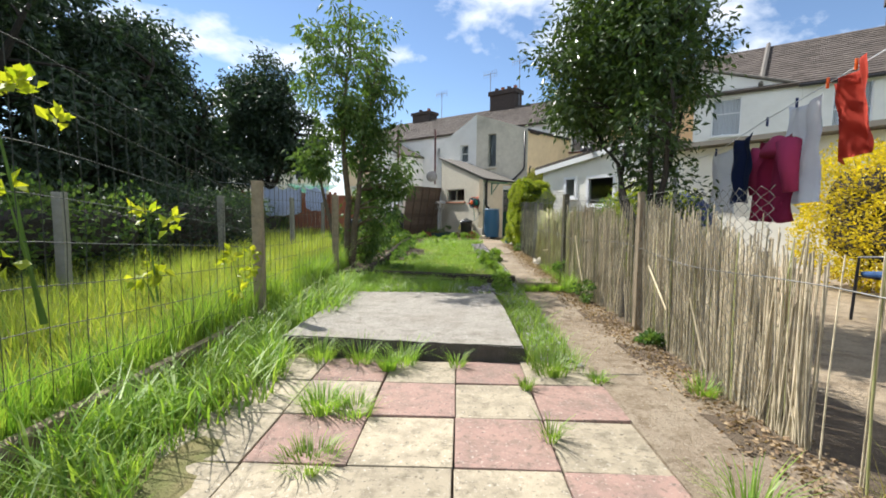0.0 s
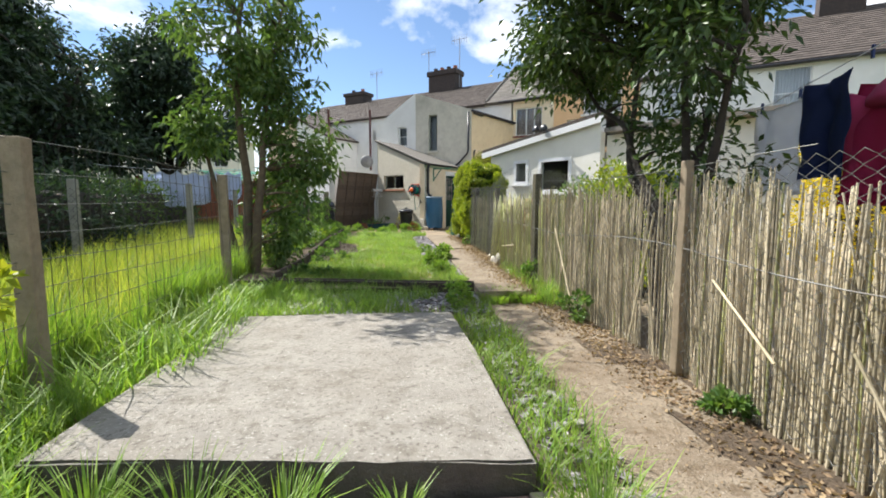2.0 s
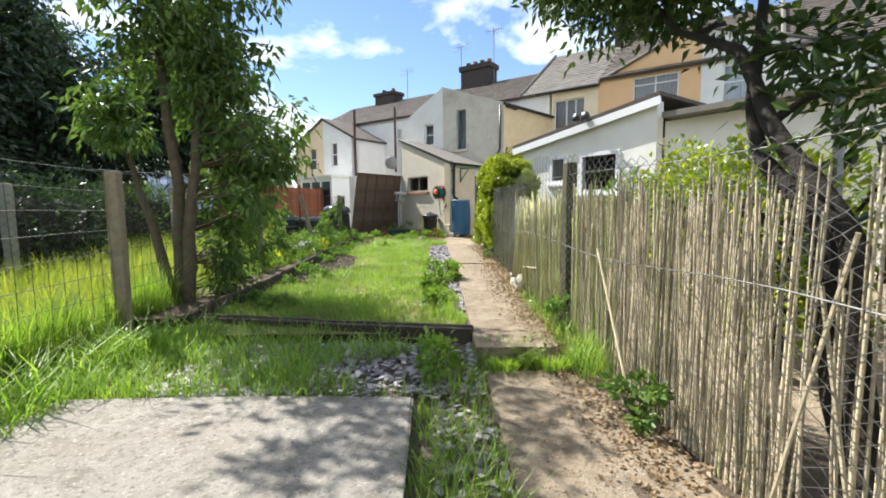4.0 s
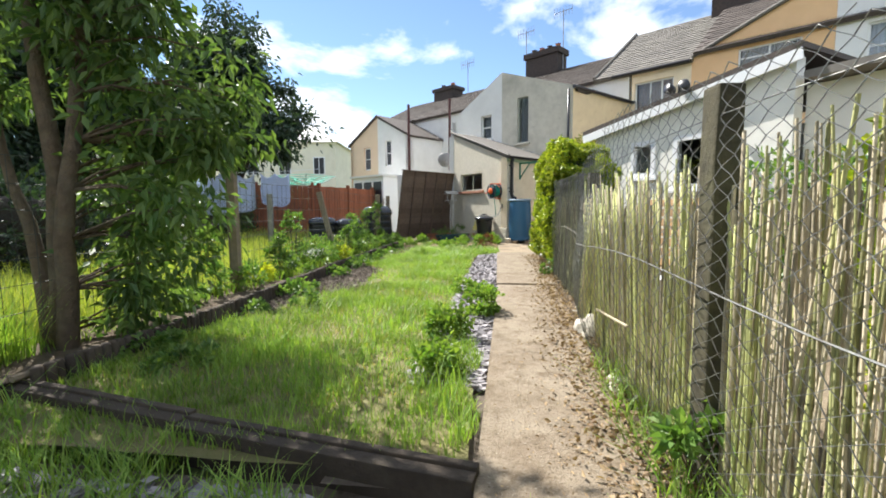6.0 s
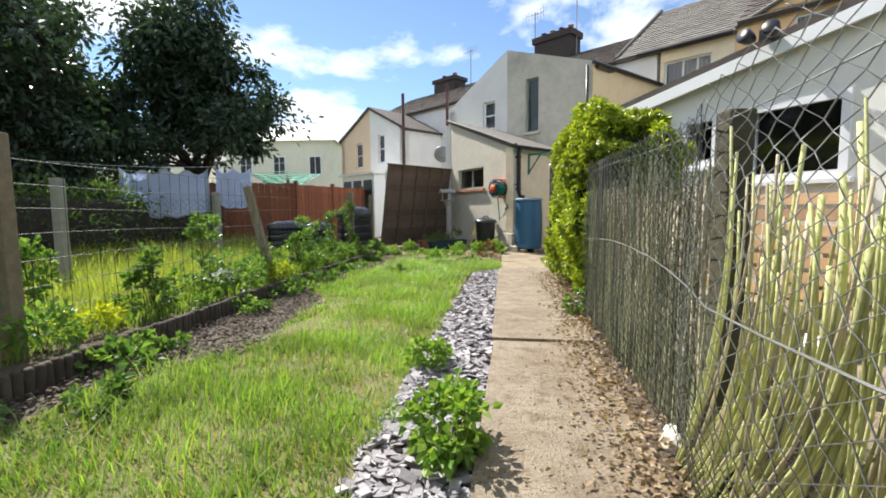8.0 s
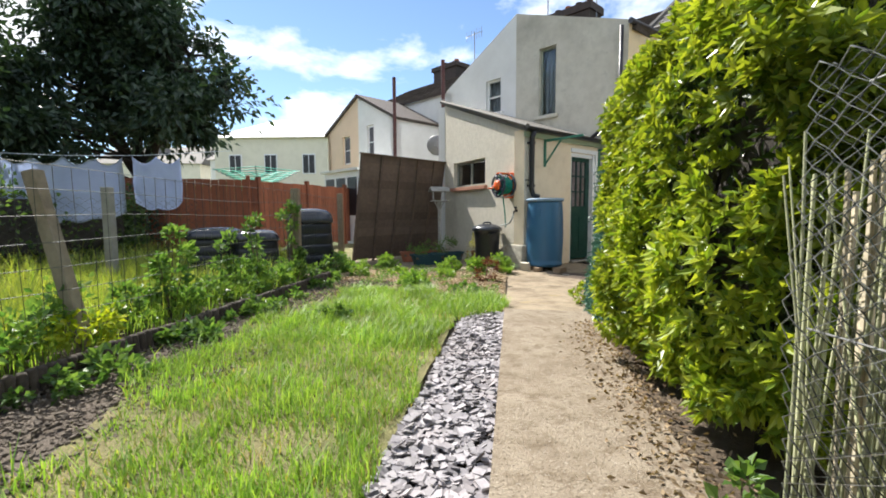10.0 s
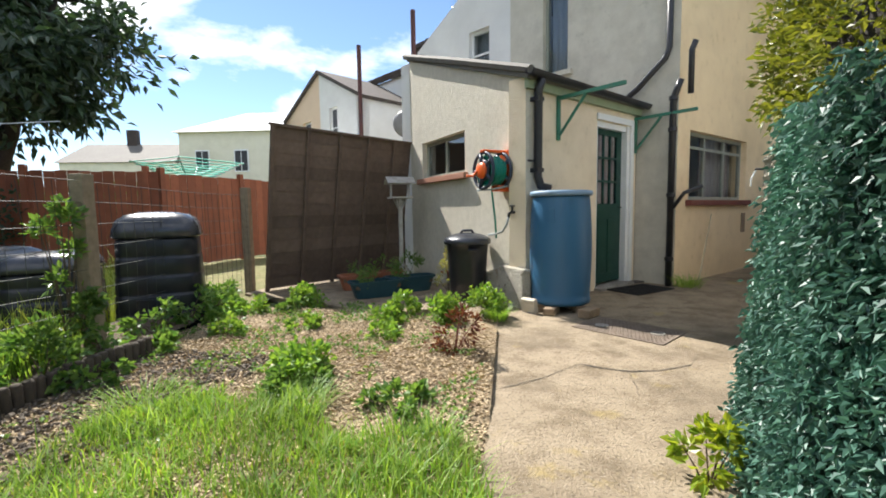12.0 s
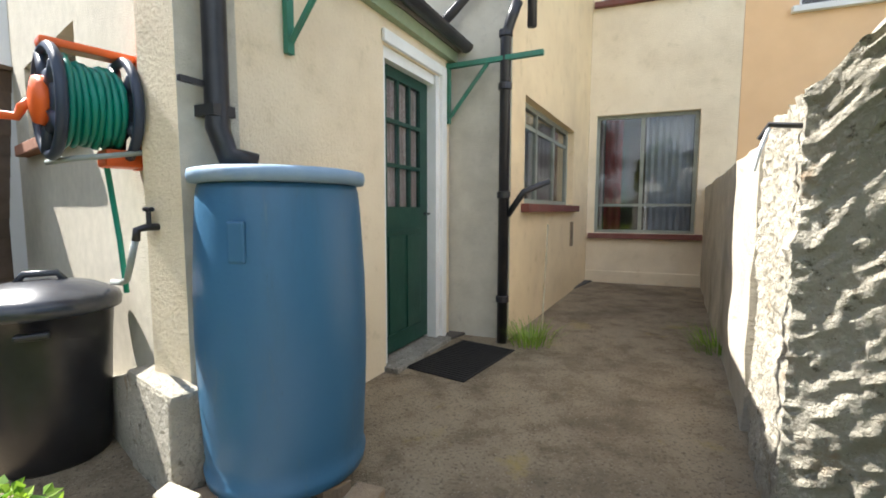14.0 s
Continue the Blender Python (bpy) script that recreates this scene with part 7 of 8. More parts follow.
# small plants on the gravel and by the path
for i, (x, y, rad, h, n) in enumerate(((1.14, 10.45, 0.15, 0.24, 800), (0.95, 9.75, 0.15, 0.20, 600), (0.95, 9.1, 0.14, 0.15, 420), (0.90, 11.3, 0.12, 0.15, 300), (0.98, 7.45, 0.14, 0.16, 340))):
    shrub("herb", x, y, 0.07, rad, rad, h, n, 0.042, 0.036, L_herb, "leafy green lady's-mantle-like herb spilling over the slate", "herb", "herbs by the path", 200 + i)
for i, (x, y, rad, h, n) in enumerate(((0.98, 18.38, 0.17, 0.24, 800), (0.62, 18.12, 0.16, 0.22, 600), (0.22, 18.22, 0.14, 0.2, 460), (0.20, 17.9, 0.13, 0.16, 300), (0.02, 16.65, 0.19, 0.2, 700), (-0.9, 18.7, 0.18, 0.18, 460), (-0.05, 16.75, 0.13, 0.12, 240), (0.25, 17.5, 0.12, 0.12, 220), (-0.5, 17.7, 0.14, 0.10, 220), (-1.0, 17.4, 0.16, 0.12, 260), (-1.3, 18.2, 0.2, 0.15, 380))):
    shrub("weed", x, y, 0.05, rad, rad, h, n, 0.046, 0.038, L_herb, "bushy bright green weed growing in the gravel", "weed", "weeds in the gravel", 220 + i)
shrub("red_stemmed_weed", 0.85, 17.25, 0.05, 0.17, 0.15, 0.32, 360, 0.045, 0.018, L_redweed, "dried red-brown weed standing in the gravel", "weed", "", 240, 14, M_sill_red)
shrub("fern_weed", 0.50, 19.35, 0.05, 0.16, 0.14, 0.5, 320, 0.05, 0.014, L_grass_dry, "pale feathery dead weed beside the dustbin", "weed", "", 241, 12)
for i, (x, y, h, n) in enumerate(((-0.06, 19.66, 0.28, 420), (-0.37, 19.27, 0.14, 200), (-0.75, 19.75, 0.14, 160), (-0.52, 20.02, 0.18, 200))):
    shrub("trough_plant", x, y, 0.20, 0.22, 0.15, h, n, 0.06, 0.014, L_weed, "thin green shoots growing in the trough", "plant", "trough plants", 250 + i)
# border behind the log edging
for i, y in enumerate(np.arange(10.2, 19.0, 0.44)):
    rr = np.random.default_rng(300 + i)
    shrub("border_plant", -1.46 + rr.uniform(-0.16, 0.10) - max(0.0, float(y) - 16.5) * 0.15, float(y), 0.12, rr.uniform(0.12, 0.24), rr.uniform(0.12, 0.24), rr.uniform(0.12, 0.36), int(rr.integers(140, 320)), 0.055, 0.036, L_weed_yellow if rr.random() < 0.12 else L_weed, "straggly green border plant behind the log edging", "border plant", "border plants", 310 + i)
for i, y in enumerate(np.arange(12.6, 17.0, 0.30)):
    rr = np.random.default_rng(700 + i)
    shrub("border_weed", -1.55 - max(0.0, float(y) - 15.5) * 0.12 + rr.uniform(-0.25, 0.2), float(y), 0.1, rr.uniform(0.14, 0.24), rr.uniform(0.16, 0.26), rr.uniform(0.22, 0.5), int(rr.integers(160, 320)), 0.062, 0.036, L_weed, "tangled leafy weed filling the border", "border plant", "border plants", 720 + i, 7)
for i, (x, y) in enumerate(((-0.98, 11.5), (-1.02, 12.5), (-1.08, 13.2), (-1.12, 14.2), (-1.08, 14.9), (-1.1, 15.8), (-0.85, 10.2), (-0.85, 9.2), (-0.5, 9.0), (-0.25, 14.9), (-0.55, 10.6), (-1.15, 16.4), (-1.28, 17.0), (-1.5, 17.8), (0.05, 16.59), (0.69, 16.3), (-0.98, 18.4))):
    shrub("ground_cover", x, y, 0.06, 0.18, 0.22, 0.10, 240, 0.05, 0.036, L_weed, "low ground-cover leaves creeping over the soil", "ground cover", "ground cover plants", 360 + i, 3)
for i, (x, y, h) in enumerate(((-1.6, 14.6, 0.95), (-1.75, 15.6, 0.8), (-1.72, 16.8, 1.25), (-1.6, 12.1, 0.6), (-2.0, 13.3, 0.9), (-2.4, 11.8, 0.8), (-1.68, 16.0, 0.9))):
    shrub("tall_weed", x, y, 0.08, 0.15, 0.15, h, 460, 0.06, 0.035, L_weed, "tall bindweed and nettles climbing in the border", "weed", "tall weeds", 380 + i, 8)
for i, (x, y, z, h) in enumerate(((-1.47, 3.6, 0.55, 1.35), (-1.47, 4.35, 0.5, 0.75), (-1.46, 5.4, 0.3, 0.6))):
    shrub("bindweed", x, y, z, 0.10, 0.22, h, 60, 0.075, 0.05, L_weed_yellow, "bright bindweed trailing up the wire", "climber", "bindweed", 400 + i, 2, L_weed)
for i, (x, y, h) in enumerate(((1.92, 6.85, 0.26), (1.97, 5.2, 0.08), (1.94, 8.15, 0.30), (1.90, 12.65, 0.22))):
    shrub("fence_weed", x, y, 0.0 if y < 7.5 else 0.08, 0.11, 0.16, h, 260, 0.045, 0.032, L_weed, "leafy weed growing at the foot of the fence", "weed", "weeds at the fence", 420 + i)
for i, (x, y) in enumerate(((-0.98, 13.45), (-1.0, 14.2), (-1.06, 15.2), (-0.90, 11.1))):
    shrub("spreading_plant", x, y, 0.05, 0.17, 0.24, 0.13, 150, 0.075, 0.052, L_weed, "broad-leaved plant spilling over the log edging", "ground cover", "ground cover plants", 760 + i, 4)
fl = thing("white_flower", pose(-1.40, 12.72, 0.12), "white garden flower blooming in the border", "flower")
r = np.random.default_rng(31)
part("stalk", tubed([(0, 0, 0), (0.01, 0.02, 0.12), (0, 0, 0.2)], 0.006, 5), M_green_iron, fl)
b = r.normal(size=(90, 3)) * (0.04, 0.04, 0.03) + (0, 0, 0.22)
part("petals", leaf_mesh("petals", b, unit(b - (0, 0, 0.2)), 0.045, 0.035, M_flower, 0.3, 0, 32), None, fl)

# ---- hedge ----
def leaf_block(name, x0, x1, y0, y1, z0, z1, n, lf, lw, material, label, category, seed, depth=0.16, lump=0.12, trunk=True, m=None, core=True):
    """A clipped mass: leaves over an uneven shell, with dark twigs and a core coloured as shade inside."""
    r = np.random.default_rng(seed)
    t = thing(name, m if m is not None else Matrix(), label, category)
    c = np.array(((x0 + x1) / 2, (y0 + y1) / 2, (z0 + z1) / 2))
    half = np.array(((x1 - x0) / 2, (y1 - y0) / 2, (z1 - z0) / 2))
    d = unit(r.normal(size=(n, 3)))
    p = 5.0
    d = d / ((np.abs(d) ** p).sum(1) ** (1 / p))[:, None]
    pos = d * half
    bump = np.array([noise.noise((a * 2.6 + seed, b_ * 2.6, c_ * 2.6)) + 0.6 * noise.noise((a * 7, b_ * 7, c_ * 7 + seed)) for a, b_, c_ in pos])
    nrm = unit(d * half[[1, 2, 0]] * half[[2, 0, 1]] * np.abs(d) ** (p - 2))
    pos = pos + nrm * (bump * lump - np.abs(r.normal(size=n)) * depth)[:, None] + c
    way = nrm * 0.8 + r.normal(size=(n, 3)) * 0.55 + (0, 0, 0.25)
    part("foliage", leaf_mesh(name + "_leaves", pos, way, lf, lw, material, 0.25, 0.05, seed), None, t)
    if trunk:
        bm = bmesh.new()
        for s in range(14):
            bx, by = c[0] + r.uniform(-0.4, 0.4) * half[0], c[1] + r.uniform(-0.8, 0.8) * half[1]
            tube(bm, [(bx, by, z0 - 0.3), (bx + r.uniform(-0.1, 0.1), by + r.uniform(-0.1, 0.1), (z0 + z1) / 2), (bx + r.uniform(-0.25, 0.25), by + r.uniform(-0.3, 0.3), z1 - 0.2)], [0.03, 0.02, 0.008], 5)
        part("twigs", bm, M_bark_dark, t)
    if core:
        # solid dark body standing in for the shade seen through leaf gaps
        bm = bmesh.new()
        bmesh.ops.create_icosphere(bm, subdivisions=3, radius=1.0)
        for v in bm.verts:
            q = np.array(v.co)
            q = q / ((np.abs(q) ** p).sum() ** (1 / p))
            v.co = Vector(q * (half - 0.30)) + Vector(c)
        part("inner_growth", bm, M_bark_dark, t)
    return t


def whorled_hedge(name, x0, x1, y0, y1, z0, z1, shoots, material, label, seed):
    """A clipped hedge whose shoots each end in a whorl of broad leaves, over darker leaves that paint in the shaded
    hollows between them.
    """
    r = np.random.default_rng(seed)
    # under-layer in a darker leaf colour, for the hedge's shaded depth
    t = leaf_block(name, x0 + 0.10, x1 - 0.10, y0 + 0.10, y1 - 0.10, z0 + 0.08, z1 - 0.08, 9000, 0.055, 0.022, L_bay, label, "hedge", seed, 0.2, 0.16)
    c = np.array(((x0 + x1) / 2, (y0 + y1) / 2, (z0 + z1) / 2))
    half = np.array(((x1 - x0) / 2, (y1 - y0) / 2, (z1 - z0) / 2))
    d = unit(r.normal(size=(shoots, 3)))
    p = 5.0
    d = d / ((np.abs(d) ** p).sum(1) ** (1 / p))[:, None]
    pos = d * half
    bump = np.array([noise.noise((a * 2.4 + seed, b_ * 2.4, c_ * 2.4)) + 0.7 * noise.noise((a * 6, b_ * 6, c_ * 6 + seed)) for a, b_, c_ in pos])
    nrm = unit(d * half[[1, 2, 0]] * half[[2, 0, 1]] * np.abs(d) ** (p - 2))
    ok = bump > -0.42
    pos, nrm, bump = pos[ok], nrm[ok], bump[ok]
    pos = pos + nrm * (bump * 0.14 - 0.03 - np.abs(r.normal(size=len(pos))) * 0.05)[:, None] + c
    axis = unit(nrm + r.normal(size=nrm.shape) * 0.35 + (0, 0, 0.35))
    k = np.repeat(np.arange(len(pos)), 9)
    n = len(k)
    ring = np.tile(np.arange(9), len(pos))
    flat = unit(np.cross(axis[k], r.normal(size=(n, 3))))
    base = pos[k] + axis[k] * (0.006 * (ring % 5))[:, None]
    part("new_growth", leaf_mesh(name + "_growth", base, axis[k] * (0.25 + 0.10 * (ring % 5))[:, None] + flat * 0.75, 0.056, 0.024, material, 0.2, 0.08, seed), None, t, "bright yellow-green new leaves")
    return t


whorled_hedge("hedge", 1.84, 2.85, 12.75, 14.95, 0.18, 1.86, 8200, L_hedge, "clipped golden-green hedge bulging over the path", 51)
shrub("hedge_skirt", 1.93, 15.93, 0.03, 0.09, 0.13, 0.26, 240, 0.05, 0.026, L_hedge, "yellow-green weed at the foot of the leaf screen", "shrub", "", 52)
leaf_block("climber", 2.78, 3.6, 16.6, 17.75, 1.5, 2.45, 7000, 0.06, 0.028, L_climber, "olive green climber heaped over the screen", "climber", 53, 0.12, 0.16, False)
# leafy screen on a frame between hedge and wall
screen = thing("leaf_screen", None, "blue-green artificial leaf screen fixed along the fence", "garden screen")
screen_run = [Vector(p) for p in ((2.06, 14.55, 0), (1.98, 15.1, 0), (1.94, 15.5, 0), (2.14, 16.15, 0), (2.70, 17.15, 0), (3.29, 17.76, 0))]
screen_top = (1.34, 1.36, 1.34, 1.34, 1.36, 1.52)
screen_lean = (0.09, 0.105, 0.12, 0.135, 0.27, 0.05)
for k, (sa, sb) in enumerate(zip(screen_run, screen_run[1:])):
    r = np.random.default_rng(540 + k)
    dv = np.array(sb - sa)
    ln = float(np.linalg.norm(dv))
    n = int(13500 * ln)
    u, z = r.uniform(-0.02, 1.02, n), r.uniform(0.02, 1, n)
    hgt = screen_top[k] + (screen_top[k + 1] - screen_top[k]) * u + 0.03 * np.sin(u * 7 + k)
    nv = np.array((-dv[1], dv[0], 0)) / ln
    lump = np.array([noise.noise((a * ln * 4 + k * 3.1, b_ * 5, 1)) for a, b_ in zip(u, z)])
    pos = np.array(sa) + u[:, None] * dv + nv * (np.abs(r.normal(size=n)) * 0.028 + 0.01 + 0.035 * lump - (screen_lean[k] + (screen_lean[k + 1] - screen_lean[k]) * u) * z)[:, None]
    pos[:, 2] = z * hgt
    part("leaves", leaf_mesh("screen_leaves", pos, nv * 0.5 + r.normal(size=(n, 3)) * 0.6 + (0, 0, -0.25), 0.028, 0.015, L_ivy, 0.3, 0.2, 55 + k), None, screen)
    bm = slab3(bmesh.new(), [tuple(np.array(sa) - nv * 0.012), tuple(np.array(sb) - nv * 0.012), tuple(np.array(sb) - nv * (screen_lean[k + 1] + 0.012) + (0, 0, screen_top[k + 1] - 0.03)), tuple(np.array(sa) - nv * (screen_lean[k] + 0.012) + (0, 0, screen_top[k] - 0.03))], 0.006)
    part("mesh_backing", bm, M_backing, screen)
for q in (1, 3):
    part("post", boxed(-0.04, 0.04, -0.04, 0.04, -0.2, 1.28), M_timber_dark, screen, at=pose(screen_run[q].x + 0.17, screen_run[q].y - 0.02, 0))
# shrubs beyond the fences
leaf_block("golden_shrub", 5.5, 7.6, 6.7, 8.9, 0.1, 2.05, 24000, 0.05, 0.030, L_golden, "golden yellow-green shrub beyond the washing", "shrub", 56, 0.15, 0.2)
leaf_block("ivy_shrub", 2.7, 3.5, 7.2, 9.0, 0.1, 1.38, 6000, 0.055, 0.036, L_hedge, "glossy climbing shrub leaning on the reed fence", "shrub", 57, 0.15, 0.2)
leaf_block("green_shrub", 3.3, 5.0, 9.6, 11.6, 0.0, 1.35, 3500, 0.08, 0.05, L_weed, "green shrub against the extension", "shrub", 58, 0.15, 0.2)
for i, (x0, x1, y0, y1, z1) in enumerate(((-6.3, -4.7, 1.0, 5.5, 1.5), (-6.6, -4.7, 5.4, 9.6, 1.35), (-6.5, -4.8, 9.5, 13.2, 1.5), (-7.4, -6.3, 13.0, 19.5, 1.55), (-9.5, -6.8, 18.2, 20.6, 1.5))):
    leaf_block("dark_shrub", x0, x1, y0, y1, 0.0, z1, 5500, 0.10, 0.06, L_dark if i % 2 == 0 else L_tree, "dark overgrown shrubs behind the chain-link fence", "shrub", 60 + i, 0.2, 0.35)
for i, (x0, x1, y0, y1, z1) in enumerate(((-26, -16, 24, 29, 2.6), (-17, -9.5, 27, 31, 2.1), (-36, -26, 30, 36, 3.6))):
    leaf_block("far_hedge", x0, x1, y0, y1, 0.0, z1, 5000, 0.22, 0.14, L_tree, "overgrown hedge in the far gardens", "hedge", 70 + i, 0.4, 0.6)


# ---- trees ----
def tree(name, x, y, stems, crown, n, lf, lw, leaf, bark, label, seed, clumps=60, clump_r=0.32, droop=0.35, r0=0.07, up=0.0, twig_r=0.012, even=1.0):
    """Tapered stems with limbs that reach to clumps of leaves. crown: list of (cx, cy, cz, rx, ry, rz) lobes, from the foot of the tree."""
    r = np.random.default_rng(seed)
    t = thing(name, pose(x, y, 0), label, "tree")
    bm = bmesh.new()
    tips = []
    vol = np.array([c[3] * c[4] * c[5] for c in crown]) ** even
    lobe = r.choice(len(crown), clumps, p=vol / vol.sum())
    d = unit(r.normal(size=(clumps, 3))) * r.uniform(0.25, 1.0, (clumps, 1)) ** 0.6
    cr = np.array(crown)
    cl = cr[lobe, :3] + d * cr[lobe, 3:]
    nodes = []
    for pts in stems:
        p = [Vector(q) for q in pts]
        fine = []
        for a, b_ in zip(p, p[1:]):
            for k in range(4):
                q = a.lerp(b_, k / 4)
                fine.append(q + Vector((noise.noise(q * 2 + Vector((seed, 0, 0))), noise.noise(q * 2 + Vector((0, seed, 0))), 0)) * 0.05)
        fine.append(p[-1])
        m = len(fine)
        tube(bm, fine, [r0 * (1 - 0.8 * k / (m - 1)) for k in range(m)], 9)
        nodes += fine[m // 5:]
    part("trunk", bm, bark, t, smooth=True)
    bm = bmesh.new()
    for c in cl:
        c = Vector(c)
        near = min(nodes, key=lambda q: (q - c).length + 0.6 * max(0, q.z - c.z + 0.1))
        mid = near.lerp(c, 0.5) + Vector((r.uniform(-0.08, 0.08), r.uniform(-0.08, 0.08), 0.08)) * (near - c).length
        tube(bm, [near, mid, c], [twig_r * 1.6, twig_r, twig_r * 0.4], 5)
    part("branching", bm, bark, t, smooth=True)
    k = r.integers(0, clumps, n)
    size = r.uniform(0.6, 1.4, clumps)
    off = r.normal(size=(n, 3)) * clump_r * 0.55 * size[k][:, None] * (1, 1, 0.75)
    base = cl[k] + off
    way = unit(off) * 0.7 + r.normal(size=(n, 3)) * 0.5 + (0, 0, up - droop)
    part("crown", leaf_mesh(name + "_leaves", base, way, lf, lw, leaf, 0.2, droop * 0.4, seed), None, t)
    return t


tree("young_tree", -1.50, 9.15, [[(0, 0, -0.1), (0.03, 0.03, 1.2), (-0.05, 0.0, 2.4), (0.05, 0.1, 3.6), (0.1, 0.0, 4.5)], [(0.06, -0.05, -0.1), (0.2, -0.05, 1.1), (0.28, 0.1, 2.3), (0.55, 0.0, 3.4)], [(-0.05, 0.05, -0.1), (-0.3, 0.1, 0.9), (-0.55, 0.1, 1.9)]],
     [(0.1, 0, 3.4, 1.0, 1.0, 1.05), (0.15, 0.1, 2.5, 0.65, 0.7, 0.6), (0.5, 0.35, 2.0, 0.55, 0.6, 0.7), (0.45, 0.4, 1.2, 0.42, 0.5, 0.5), (0.35, 0.4, 0.55, 0.30, 0.4, 0.35), (0.75, 0.45, 1.65, 0.38, 0.5, 0.5), (-0.5, 0.15, 1.9, 0.3, 0.35, 0.4)], 10500, 0.105, 0.040, L_tree, M_bark, "slender garden tree with hanging grey-green leaves", 81, 200, 0.16, 0.5, 0.065, 0.0, 0.007, 0.4)
tree("evergreen_tree", 2.17, 6.0, [[(0, 0, -0.1), (0, 0.15, 0.9), (0, 0.46, 1.3), (0, 0.67, 1.6), (-0.05, 1.05, 1.82), (-0.08, 1.5, 2.3)], [(0.05, 0.05, -0.1), (0.02, 0.3, 0.95), (0.02, 0.5, 1.18), (0.02, 0.6, 1.4), (0.1, 0.7, 2.1), (0.05, 0.7, 3.0)], [(0.06, 0, -0.1), (0.1, 0.05, 1.0), (0.12, 0.1, 2.0), (0.1, 0.2, 3.1)], [(0.03, -0.03, 0.5), (0.1, -0.22, 1.4), (0.05, -0.45, 1.95)], [(0.1, 0.1, 0.8), (0.35, 0.2, 1.5), (0.5, 0.3, 2.2)]],
     [(0.0, 0.5, 2.6, 0.85, 1.0, 0.6), (0.0, 1.45, 2.4, 0.5, 0.65, 0.3), (0.1, -0.2, 1.95, 0.35, 0.35, 0.25), (0.3, 0.3, 1.5, 0.30, 0.4, 0.25), (0.0, 0.4, 3.2, 0.6, 0.75, 0.4), (0.3, 0.1, 1.15, 0.25, 0.35, 0.15), (0.05, 1.1, 1.95, 0.2, 0.4, 0.15)], 27000, 0.074, 0.029, L_bay, M_bark_dark, "small glossy evergreen tree growing through the reed fence", 82, 170, 0.20, 0.25, 0.042)
for i, (x, y, h, rad, n) in enumerate(((-8.1, 20.9, 7.9, 2.3, 26000), (-10.3, 14.3, 8.6, 2.7, 22000), (-13.5, 19.7, 9.2, 3.0, 22000), (-10.4, 10.6, 8.8, 3.0, 17000), (-9.0, 6.0, 8.0, 2.8, 12000), (-14.5, 14.0, 9.8, 3.6, 14000), (-9.9, 17.0, 7.6, 2.1, 14000))):
    r = np.random.default_rng(600 + i)
    lobes = [(float(r.uniform(-0.85, 0.85)) * rad * (1.35 - float(zf)), float(r.uniform(-0.7, 0.7)) * rad * (1.35 - float(zf)), h * float(zf), rad * float(r.uniform(0.42, 0.68)), rad * float(r.uniform(0.42, 0.68)), h * float(r.uniform(0.08, 0.13))) for zf in (0.36, 0.42, 0.48, 0.52, 0.58, 0.64, 0.70, 0.76)]
    lobes += [(0, 0, h * 0.62, rad * 0.7, rad * 0.7, h * 0.26), (0.2, 0, h * 0.88, rad * 0.4, rad * 0.4, h * 0.11)]
    if i == 0:
        lobes += [(rad * 1.05, 0.2, 3.9, 0.85, 0.6, 0.35), (rad * 0.3, -0.3, 2.9, 1.5, 1.0, 0.5)]
    else:
        lobes.append((0, 0, h * 0.24, rad * 0.9, rad * 0.9, h * 0.13))
    tree("dark_tree", x, y, [[(0, 0, -0.2), (0.1, 0, h * 0.3), (0, 0.1, h * 0.6), (0.1, 0, h * 0.95)], [(0.1, 0, h * 0.22), (rad * 0.4, 0, h * 0.42), (rad * 0.7, 0.1, h * 0.6)], [(0, 0.1, h * 0.25), (-rad * 0.4, 0, h * 0.45), (-rad * 0.6, 0.1, h * 0.65)]],
         lobes, n, 0.20, 0.09, L_dark, M_bark_dark, "tall dark evergreen tree standing against the bright sky", 90 + i, 170, 0.42, 0.3, 0.17, 0.0, 0.03)

# ---- loose gravel and slate ----
def chips(n, pos, size, flat, seed, lift=0.0):
    """Verts and faces of n flattened angular stones."""
    r = np.random.default_rng(seed)
    cube = np.array([(a, b_, c) for a in (-1, 1) for b_ in (-1, 1) for c in (-1, 1)], float)
    quad = np.array([(0, 1, 3, 2), (4, 6, 7, 5), (0, 4, 5, 1), (2, 3, 7, 6), (0, 2, 6, 4), (1, 5, 7, 3)])
    s = size * r.uniform(0.5, 1.3, (n, 1, 1)) * np.concatenate([r.uniform(0.7, 1.3, (n, 1, 2)), np.full((n, 1, 1), flat)], 2)
    v = cube[None] * s * r.uniform(0.6, 1.0, (n, 8, 1))
    a, t1, t2 = r.uniform(0, 2 * np.pi, n), r.normal(0, 0.22, n), r.normal(0, 0.22, n)
    ca, sa_ = np.cos(a)[:, None], np.sin(a)[:, None]
    x, y, z = v[..., 0] * ca - v[..., 1] * sa_, v[..., 0] * sa_ + v[..., 1] * ca, v[..., 2]
    z = z + x * t1[:, None] + y * t2[:, None]
    v = np.stack([x, y, z], 2) + pos[:, None]
    f = quad[None] + (np.arange(n) * 8)[:, None, None]
    return v.reshape(-1, 3), f.reshape(-1, 4)


